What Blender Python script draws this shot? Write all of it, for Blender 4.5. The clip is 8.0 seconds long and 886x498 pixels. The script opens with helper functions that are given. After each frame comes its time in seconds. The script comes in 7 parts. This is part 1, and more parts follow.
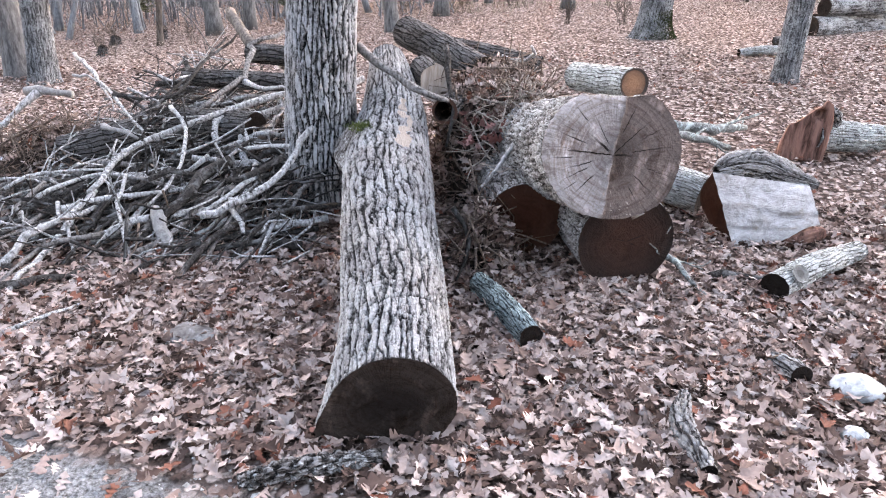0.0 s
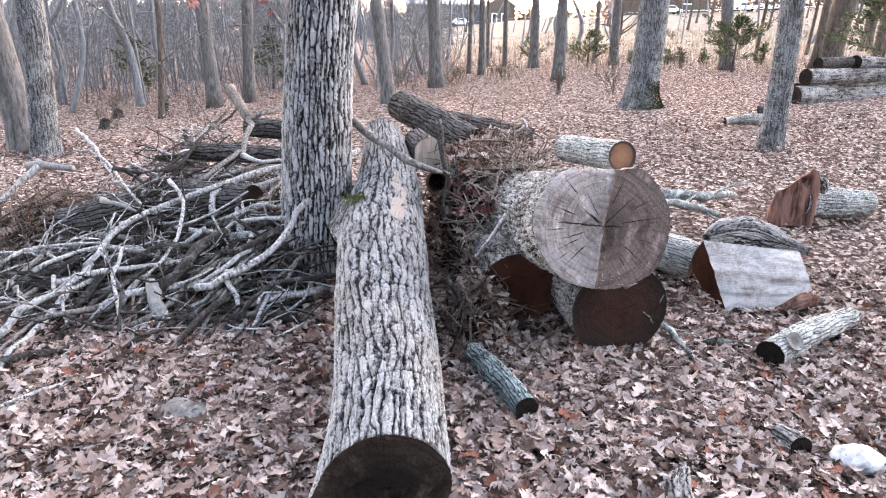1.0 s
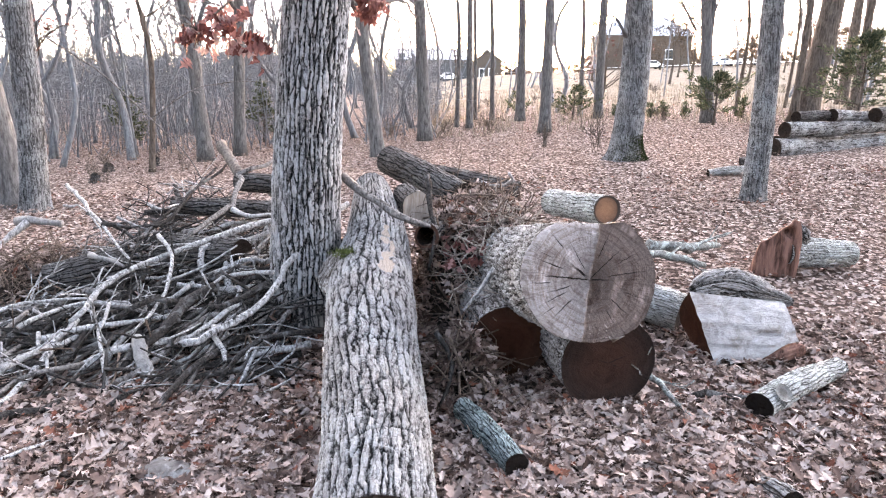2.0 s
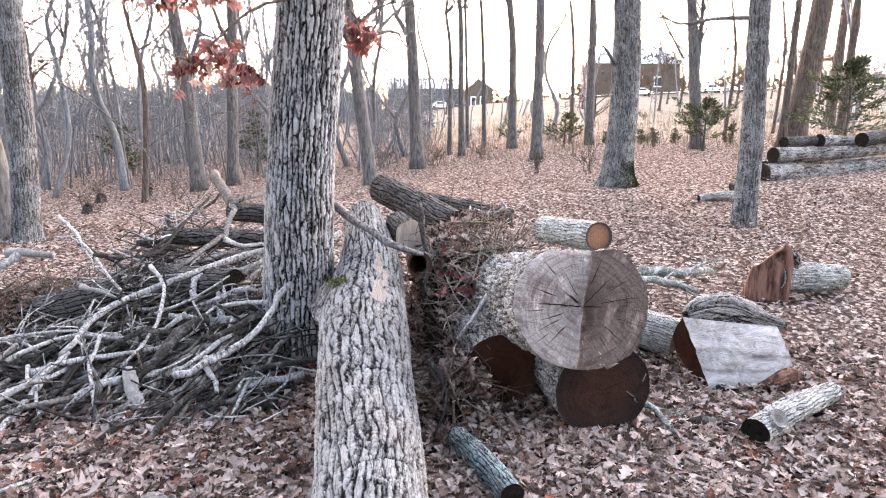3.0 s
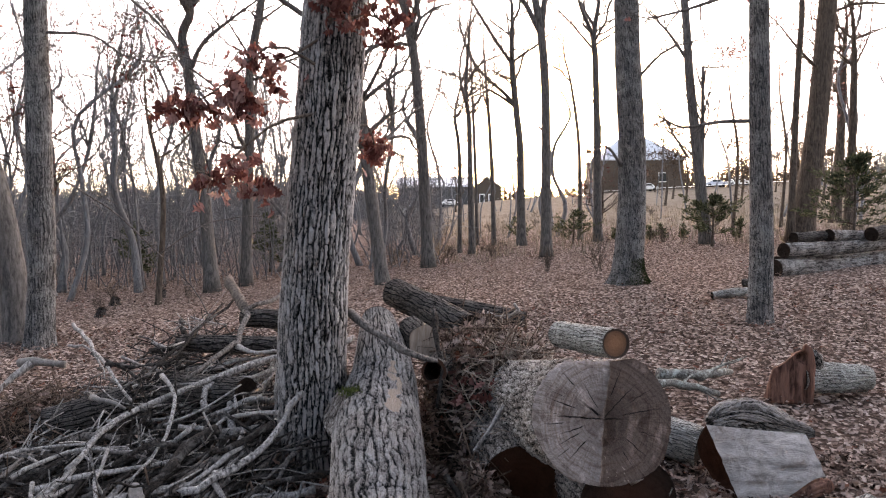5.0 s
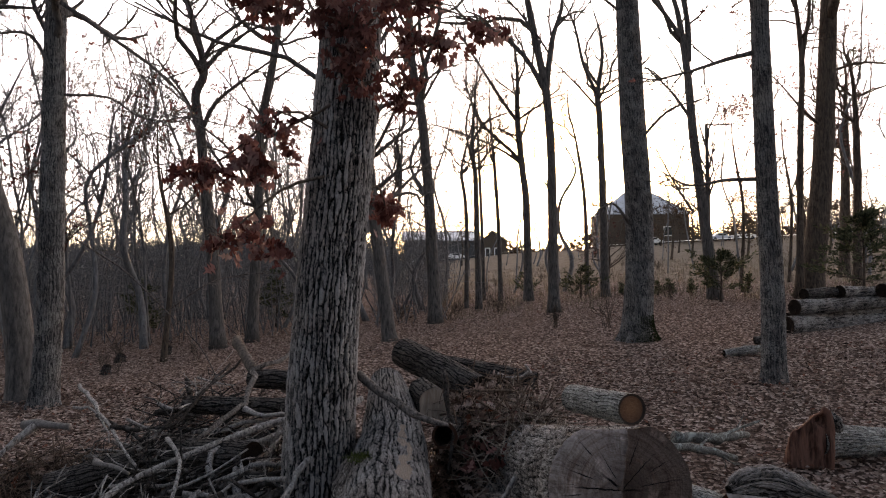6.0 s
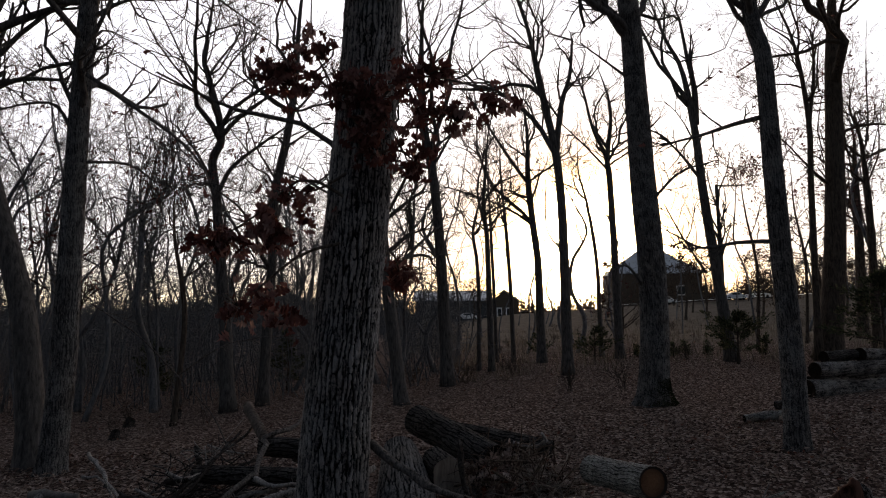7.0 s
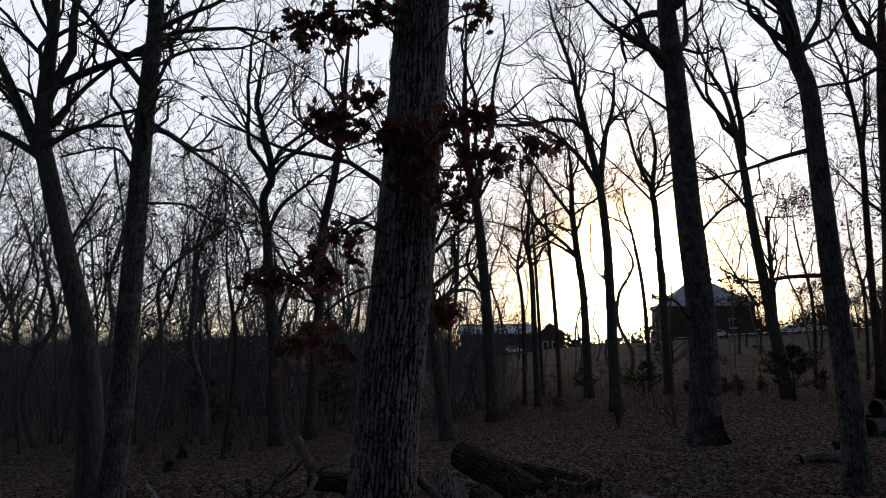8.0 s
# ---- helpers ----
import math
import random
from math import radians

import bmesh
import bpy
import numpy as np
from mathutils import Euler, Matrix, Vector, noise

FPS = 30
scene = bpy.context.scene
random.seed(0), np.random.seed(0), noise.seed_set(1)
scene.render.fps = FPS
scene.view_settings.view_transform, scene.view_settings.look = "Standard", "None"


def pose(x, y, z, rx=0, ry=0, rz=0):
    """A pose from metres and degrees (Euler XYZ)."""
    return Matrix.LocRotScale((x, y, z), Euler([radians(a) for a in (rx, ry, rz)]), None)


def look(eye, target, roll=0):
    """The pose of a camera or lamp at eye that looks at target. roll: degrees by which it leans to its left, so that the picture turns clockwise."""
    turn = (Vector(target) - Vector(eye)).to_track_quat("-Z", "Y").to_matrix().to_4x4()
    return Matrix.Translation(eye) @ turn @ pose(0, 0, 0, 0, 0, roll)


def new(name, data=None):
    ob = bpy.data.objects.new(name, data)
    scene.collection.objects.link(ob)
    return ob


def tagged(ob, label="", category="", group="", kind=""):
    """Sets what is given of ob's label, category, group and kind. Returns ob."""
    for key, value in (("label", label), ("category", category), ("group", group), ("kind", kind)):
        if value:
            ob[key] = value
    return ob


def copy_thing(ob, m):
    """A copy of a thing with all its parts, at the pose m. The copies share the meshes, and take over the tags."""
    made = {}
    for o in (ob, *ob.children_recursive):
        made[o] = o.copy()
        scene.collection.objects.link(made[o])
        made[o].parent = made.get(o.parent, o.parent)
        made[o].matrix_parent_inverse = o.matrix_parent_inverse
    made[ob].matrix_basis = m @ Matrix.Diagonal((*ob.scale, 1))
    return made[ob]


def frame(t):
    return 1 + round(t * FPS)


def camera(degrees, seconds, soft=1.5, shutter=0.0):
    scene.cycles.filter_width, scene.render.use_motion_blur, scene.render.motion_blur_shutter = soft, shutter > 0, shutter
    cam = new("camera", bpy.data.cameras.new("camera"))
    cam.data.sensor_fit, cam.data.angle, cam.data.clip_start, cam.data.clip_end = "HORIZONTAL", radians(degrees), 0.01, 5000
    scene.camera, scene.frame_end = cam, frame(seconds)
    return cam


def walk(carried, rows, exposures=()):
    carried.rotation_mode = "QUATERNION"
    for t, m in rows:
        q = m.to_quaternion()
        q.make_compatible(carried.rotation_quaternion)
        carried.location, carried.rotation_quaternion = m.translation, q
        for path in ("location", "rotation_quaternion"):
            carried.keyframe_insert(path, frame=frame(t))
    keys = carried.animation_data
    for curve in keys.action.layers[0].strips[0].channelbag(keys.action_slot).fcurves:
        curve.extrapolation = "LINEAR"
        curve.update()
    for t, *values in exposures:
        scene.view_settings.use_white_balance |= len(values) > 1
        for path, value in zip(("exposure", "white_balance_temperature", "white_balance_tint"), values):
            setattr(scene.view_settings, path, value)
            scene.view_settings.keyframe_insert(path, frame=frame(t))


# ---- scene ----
# ---------- camera ----------
cam = camera(67.0, 8.0, 1.1)
PATH = [
    (0, (0.018, 0.05, 1.612), (0.034, 1.891, 0.831), 1.4),
    (0.5, (0.028, 0.052, 1.634), (0.037, 1.929, 0.943), 1.0),
    (1, (0.033, 0.042, 1.652), (0.055, 1.95, 1.051), 0.9),
    (1.5, (0.038, 0.03, 1.671), (0.076, 1.962, 1.154), 0.9),
    (3, (0.045, 0.022, 1.685), (0.115, 1.985, 1.308), 0.3),
    (3.5, (0.05, 0.028, 1.702), (0.118, 1.999, 1.365), -0.1),
    (4, (0.048, 0.032, 1.719), (0.117, 2.01, 1.437), -0.4),
    (4.5, (0.038, 0.032, 1.737), (0.091, 2.023, 1.556), -0.5),
    (6, (-0.01, 0.051, 1.806), (0.015, 2.05, 1.871), -0.5),
    (6.5, (-0.024, 0.058, 1.839), (-0.015, 2.05, 2.011), -0.6),
    (7, (-0.028, 0.046, 1.85), (-0.035, 2.031, 2.093), -0.6),
    (7.5, (-0.027, -0.001, 1.864), (-0.06, 1.978, 2.15), -0.7),
    (8, (-0.025, -0.085, 1.874), (-0.163, 1.881, 2.215), -0.4),
]
EXPOSURES = [(0.0, 5.0, 7850, 24), (1.0, 5.0, 7850, 24), (1.5, 5.0, 7900, 24), (3.0, 4.97, 8100, 25), (3.5, 4.92, 8200, 25), (4.0, 4.7, 8400, 26), (4.5, 4.15, 8500, 27), (6.0, 2.1, 8600, 26), (6.5, 1.2, 8400, 25), (7.0, 0.25, 7900, 22), (7.5, -0.22, 7350, 18), (8.0, -0.22, 7100, 17)]
walk(cam, [(t, look(eye, target, roll)) for t, eye, target, roll in PATH], EXPOSURES)

# ---------- sky and sun ----------
SUN_UP, SUN_SIDE = 5.6, 12.0
SUN_WAY = (math.sin(radians(SUN_SIDE)) * math.cos(radians(SUN_UP)), math.cos(radians(SUN_SIDE)) * math.cos(radians(SUN_UP)), math.sin(radians(SUN_UP)))
world = bpy.data.worlds.new("evening_sky")
scene.world = world
world.use_nodes = True
sky_nodes = world.node_tree.nodes
back = sky_nodes["Background"]
back.inputs["Strength"].default_value = 0.06
sky = sky_nodes.new("ShaderNodeTexSky")
sky.sky_type, sky.sun_disc = "NISHITA", False
sky.sun_elevation, sky.sun_rotation = radians(SUN_UP), radians(SUN_SIDE)
sky.air_density, sky.dust_density, sky.ozone_density = 1.0, 1.0, 2.0
compass = sky_nodes.new("ShaderNodeTexCoord")


def sky_join(a, b, kind):
    """Two colours of the sky, added or multiplied."""
    n = sky_nodes.new("ShaderNodeMix")
    n.data_type, n.blend_type = "RGBA", kind
    n.inputs["Factor"].default_value = 1.0
    world.node_tree.links.new(a, n.inputs[6])
    world.node_tree.links.new(b, n.inputs[7])
    return n.outputs[2]


def sky_ramp(value, low, high, low_colour, high_colour):
    n = sky_nodes.new("ShaderNodeMapRange")
    n.data_type, n.interpolation_type = "FLOAT_VECTOR", "SMOOTHSTEP"
    world.node_tree.links.new(value, n.inputs["Vector"])
    n.inputs[7].default_value, n.inputs[8].default_value = (low,) * 3, (high,) * 3
    n.inputs[9].default_value, n.inputs[10].default_value = low_colour, high_colour
    return n.outputs["Vector"]


def towards(way):
    """How far a place of the sky lies towards a direction: 1 at it, -1 opposite."""
    n = sky_nodes.new("ShaderNodeVectorMath")
    n.operation = "DOT_PRODUCT"
    world.node_tree.links.new(compass.outputs["Generated"], n.inputs[0])
    n.inputs[1].default_value = way
    return n.outputs["Value"]


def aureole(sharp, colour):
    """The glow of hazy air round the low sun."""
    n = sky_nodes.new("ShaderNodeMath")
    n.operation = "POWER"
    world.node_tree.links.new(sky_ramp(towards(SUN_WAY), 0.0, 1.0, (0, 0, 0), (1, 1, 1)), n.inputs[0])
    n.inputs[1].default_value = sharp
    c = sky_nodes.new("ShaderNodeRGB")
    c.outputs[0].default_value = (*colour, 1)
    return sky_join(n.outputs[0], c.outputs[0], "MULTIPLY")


# thin high cloud lit by the low sun: it thins out towards the zenith and fades away from the sunset
veil = sky_join(sky_ramp(towards((0, 0, 1)), 0.40, 0.88, (14.8, 16.6, 18.8), (1.7, 2.25, 3.0)), sky_ramp(towards((SUN_WAY[0], SUN_WAY[1], 0)), -0.4, 0.62, (0.07, 0.08, 0.092), (1, 1, 1)), "MULTIPLY")
# the haze near the horizon and round the sun takes out the blue
veil = sky_join(veil, sky_ramp(towards((0, 0, 1)), 0.01, 0.12, (1.02, 0.9, 0.62), (1, 1, 1)), "MULTIPLY")
veil = sky_join(veil, sky_ramp(towards(SUN_WAY), 0.984, 0.9993, (1, 1, 1), (1.05, 0.86, 0.40)), "MULTIPLY")
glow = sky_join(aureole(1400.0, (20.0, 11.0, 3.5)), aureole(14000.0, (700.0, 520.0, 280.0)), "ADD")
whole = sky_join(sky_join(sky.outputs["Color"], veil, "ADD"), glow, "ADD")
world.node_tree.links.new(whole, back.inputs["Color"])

lamp = bpy.data.lights.new("sun", "SUN")
lamp.energy, lamp.angle, lamp.color = 1.2, radians(6.0), (1.0, 0.76, 0.64)
sun = new("sun", lamp)
sun.matrix_world = look((8, 40, 6), tuple(c - 10 * w for c, w in zip((8, 40, 6), SUN_WAY)))


# ---------- materials ----------
def shader(name, rough=0.9, spec=0.03):
    m = bpy.data.materials.new(name)
    m.use_nodes = True
    nt = m.node_tree
    b = nt.nodes["Principled BSDF"]
    b.inputs["Roughness"].default_value = rough
    b.inputs["Specular IOR Level"].default_value = spec
    return m, nt, b


def link(nt, a, b):
    nt.links.new(a, b)


def noise_tex(nt, scale, detail=4, rough=0.6, vector=None, distortion=0.0):
    n = nt.nodes.new("ShaderNodeTexNoise")
    n.inputs["Scale"].default_value, n.inputs["Detail"].default_value = scale, detail
    n.inputs["Roughness"].default_value, n.inputs["Distortion"].default_value = rough, distortion
    if vector:
        link(nt, vector, n.inputs["Vector"])
    return n.outputs["Fac"]


def ramp(nt, fac, stops, constant=False):
    r = nt.nodes.new("ShaderNodeValToRGB")
    cr = r.color_ramp
    cr.interpolation = "CONSTANT" if constant else "LINEAR"
    while len(cr.elements) < len(stops):
        cr.elements.new(0.5)
    for e, (p, c) in zip(cr.elements, stops):
        e.position = p
        e.color = (*c, 1) if len(c) == 3 else c
    link(nt, fac, r.inputs["Fac"])
    return r.outputs["Color"]


def mix(nt, fac, a, b, kind="MIX"):
    n = nt.nodes.new("ShaderNodeMix")
    n.data_type, n.blend_type = "RGBA", kind
    if isinstance(fac, float):
        n.inputs["Factor"].default_value = fac
    else:
        link(nt, fac, n.inputs["Factor"])
    for sock, v in ((n.inputs[6], a), (n.inputs[7], b)):
        if isinstance(v, tuple):
            sock.default_value = (*v, 1)
        else:
            link(nt, v, sock)
    return n.outputs[2]


def arith(nt, op, a, b=0.0, clamp=False):
    n = nt.nodes.new("ShaderNodeMath")
    n.operation, n.use_clamp = op, clamp
    for sock, v in ((n.inputs[0], a), (n.inputs[1], b)):
        if isinstance(v, (int, float)):
            sock.default_value = v
        else:
            link(nt, v, sock)
    return n.outputs[0]


def bump(nt, b, height, strength, distance):
    n = nt.nodes.new("ShaderNodeBump")
    n.inputs["Strength"].default_value, n.inputs["Distance"].default_value = strength, distance
    link(nt, height, n.inputs["Height"])
    link(nt, n.outputs["Normal"], b.inputs["Normal"])


def coord(nt, which="Object", scale=(1, 1, 1)):
    t = nt.nodes.new("ShaderNodeTexCoord")
    mp = nt.nodes.new("ShaderNodeMapping")
    mp.inputs["Scale"].default_value = scale
    link(nt, t.outputs[which], mp.inputs["Vector"])
    return mp.outputs["Vector"]


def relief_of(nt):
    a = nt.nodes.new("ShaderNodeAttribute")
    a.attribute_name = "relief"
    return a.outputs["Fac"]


def bark_carved(name, furrow, mid, ridge, lichen, lichen_amount=0.5, fine=70, plate=(0.036, 0.15), flaky=0.0, carved=0.0):
    """Furrowed bark: long ridges that part and meet between ragged furrows, whose dark colour also holds crevice shade,
    thin cross cracks, streaks and lichen. UV holds metres round and along the stem. carved: how far the furrows come
    from the mesh's own relief.
    """
    m, nt, b = shader(name, 0.95, 0.02)
    co = coord(nt)
    uv = coord(nt, "UV")
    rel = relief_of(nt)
    warp = nt.nodes.new("ShaderNodeTexNoise")
    warp.inputs["Scale"].default_value, warp.inputs["Detail"].default_value = 22, 4
    link(nt, uv, warp.inputs["Vector"])
    bent = nt.nodes.new("ShaderNodeVectorMath")
    bent.operation = "MULTIPLY_ADD"
    link(nt, warp.outputs["Color"], bent.inputs[0])
    bent.inputs[1].default_value = (0.006, 0.02, 0)
    link(nt, uv, bent.inputs[2])

    def laid(width, length, shift=0.0):
        mp = nt.nodes.new("ShaderNodeMapping")
        mp.inputs["Scale"].default_value = (1 / width, 1 / length, 1)
        mp.inputs["Location"].default_value = (shift, shift * 0.7, 0)
        link(nt, bent.outputs[0], mp.inputs["Vector"])
        return mp.outputs["Vector"]

    w, ln = plate
    sep = nt.nodes.new("ShaderNodeSeparateXYZ")
    link(nt, bent.outputs[0], sep.inputs[0])
    across, along = arith(nt, "DIVIDE", sep.outputs[0], w), arith(nt, "DIVIDE", sep.outputs[1], ln)

    def near_whole(v):
        return arith(nt, "SUBTRACT", 0.5, arith(nt, "ABSOLUTE", arith(nt, "SUBTRACT", arith(nt, "FRACT", v), 0.5)))

    def wander(shift, amount):
        n = noise_tex(nt, 1.0, 2.0, 0.5, laid(w * 3.0, ln * 2.0, shift))
        return arith(nt, "ADD", across, arith(nt, "MULTIPLY", arith(nt, "SUBTRACT", n, 0.5), amount))

    ragged = noise_tex(nt, 1.0, 3, 0.65, laid(w * 0.9, ln * 0.35, 5.0))
    wide = arith(nt, "ADD", 0.06, arith(nt, "MULTIPLY", ragged, 0.24))
    lane = wander(3.1, 2.7)
    long_furrow = arith(nt, "DIVIDE", near_whole(lane), wide, True)
    gate = arith(nt, "MULTIPLY", arith(nt, "SUBTRACT", noise_tex(nt, 1.0, 2, 0.5, laid(w * 2.2, ln * 0.7, 9.0)), 0.5), 6.0)
    side_furrow = arith(nt, "DIVIDE", arith(nt, "ADD", near_whole(wander(21.3, 4.2)), arith(nt, "MAXIMUM", gate, 0.0)), wide, True)
    pick = nt.nodes.new("ShaderNodeTexWhiteNoise")
    pick.noise_dimensions = "1D"
    link(nt, arith(nt, "FLOOR", lane), pick.inputs["W"])
    place = arith(nt, "ADD", arith(nt, "ADD", along, arith(nt, "MULTIPLY", pick.outputs["Value"], 7.0)), arith(nt, "MULTIPLY", ragged, 0.5))
    cross = arith(nt, "DIVIDE", near_whole(place), 0.07, True)
    one = nt.nodes.new("ShaderNodeTexWhiteNoise")
    one.noise_dimensions = "2D"
    both = nt.nodes.new("ShaderNodeCombineXYZ")
    link(nt, arith(nt, "FLOOR", lane), both.inputs[0])
    link(nt, arith(nt, "FLOOR", place), both.inputs[1])
    link(nt, both.outputs[0], one.inputs["Vector"])
    deep = arith(nt, "MINIMUM", long_furrow, side_furrow)
    fine_lane = arith(nt, "ADD", arith(nt, "MULTIPLY", lane, 2.0), arith(nt, "MULTIPLY", noise_tex(nt, 1.0, 2, 0.5, laid(w * 0.8, ln * 0.5, 31.0)), 2.0))
    thin = arith(nt, "ADD", arith(nt, "DIVIDE", near_whole(fine_lane), 0.16, True), arith(nt, "MULTIPLY", ragged, 0.7), True)
    hair = arith(nt, "MULTIPLY", arith(nt, "ADD", cross, arith(nt, "MULTIPLY", ragged, 0.35), True), thin)
    streak = noise_tex(nt, 1.0, 5, 0.7, coord(nt, "UV", (200, 55, 1)))
    grain = noise_tex(nt, fine * 2, 5, 0.75, co)
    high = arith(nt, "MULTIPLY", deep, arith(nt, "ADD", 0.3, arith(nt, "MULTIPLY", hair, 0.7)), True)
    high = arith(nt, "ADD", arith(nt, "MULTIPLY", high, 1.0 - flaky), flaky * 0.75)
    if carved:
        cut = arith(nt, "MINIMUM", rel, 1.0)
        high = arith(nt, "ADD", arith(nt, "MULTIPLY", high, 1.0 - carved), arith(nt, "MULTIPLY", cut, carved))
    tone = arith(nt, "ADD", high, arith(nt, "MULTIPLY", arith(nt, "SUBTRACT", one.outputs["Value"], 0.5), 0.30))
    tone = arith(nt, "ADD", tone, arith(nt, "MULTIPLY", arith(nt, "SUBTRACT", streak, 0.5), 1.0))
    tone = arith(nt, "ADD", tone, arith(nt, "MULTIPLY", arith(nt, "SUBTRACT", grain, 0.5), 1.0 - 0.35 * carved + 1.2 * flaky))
    # Tone falls with the mesh's furrow depth: crevice shade put into the colour.
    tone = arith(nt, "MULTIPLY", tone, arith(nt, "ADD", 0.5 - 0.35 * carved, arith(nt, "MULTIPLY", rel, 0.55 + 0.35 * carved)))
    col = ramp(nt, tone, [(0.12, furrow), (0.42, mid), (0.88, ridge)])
    patch = arith(nt, "ADD", arith(nt, "MULTIPLY", noise_tex(nt, 4.5, 5, 0.65, co, 0.4), 0.45), arith(nt, "MULTIPLY", noise_tex(nt, 60, 5, 0.75, co, 0.3), 0.55))
    fac = arith(nt, "MULTIPLY", arith(nt, "MULTIPLY", arith(nt, "SUBTRACT", patch, 0.49), 14.0, True), lichen_amount)
    fac = arith(nt, "MULTIPLY", fac, arith(nt, "MULTIPLY", high, 1.2, True), True)
    col = mix(nt, fac, col, lichen)
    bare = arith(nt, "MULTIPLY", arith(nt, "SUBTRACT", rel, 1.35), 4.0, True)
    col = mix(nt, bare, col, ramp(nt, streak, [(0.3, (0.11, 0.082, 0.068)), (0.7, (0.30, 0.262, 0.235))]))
    warm = noise_tex(nt, 2.3, 3, 0.5, co)
    col = mix(nt, arith(nt, "MULTIPLY", arith(nt, "SUBTRACT", warm, 0.45), 2.0, True), col, mix(nt, 1.0, col, (0.97, 0.84, 0.75), "MULTIPLY"))
    link(nt, col, b.inputs["Base Color"])
    bump(nt, b, arith(nt, "ADD", arith(nt, "MULTIPLY", high, 1.0), arith(nt, "ADD", arith(nt, "MULTIPLY", grain, 0.45), arith(nt, "MULTIPLY", streak, 0.4))), 1.0, 0.012)
    return m


def bark_plain(name, dark, light, stretch=0.22, scale=26, spots=None):
    """Bark of thinner stems: long streaks, cracks and a few pale spots."""
    m, nt, b = shader(name, 0.95, 0.02)
    co = coord(nt, scale=(1, 1, stretch))
    streak = noise_tex(nt, scale, 5, 0.65, co, 0.3)
    col = ramp(nt, streak, [(0.34, dark), (0.62, light)])
    blotch = noise_tex(nt, 3.2, 4, 0.6, coord(nt))
    col = mix(nt, arith(nt, "MULTIPLY", arith(nt, "SUBTRACT", blotch, 0.42), 2.2, True), col, tuple(0.5 * (a + c) for a, c in zip(dark, light)))
    grain = noise_tex(nt, scale * 4, 4, 0.75, coord(nt, scale=(1, 1, max(stretch, 0.5))))
    col = mix(nt, arith(nt, "MULTIPLY", arith(nt, "SUBTRACT", grain, 0.5), 5.0, True), col, mix(nt, 1.0, col, (0.5, 0.47, 0.45), "MULTIPLY"))
    if spots:
        s = noise_tex(nt, 11, 4, 0.7, coord(nt), 0.5)
        col = mix(nt, arith(nt, "MULTIPLY", arith(nt, "SUBTRACT", s, 0.52), 9.0, True), col, spots)
    link(nt, col, b.inputs["Base Color"])
    bump(nt, b, streak, 0.8, 0.02)
    return m


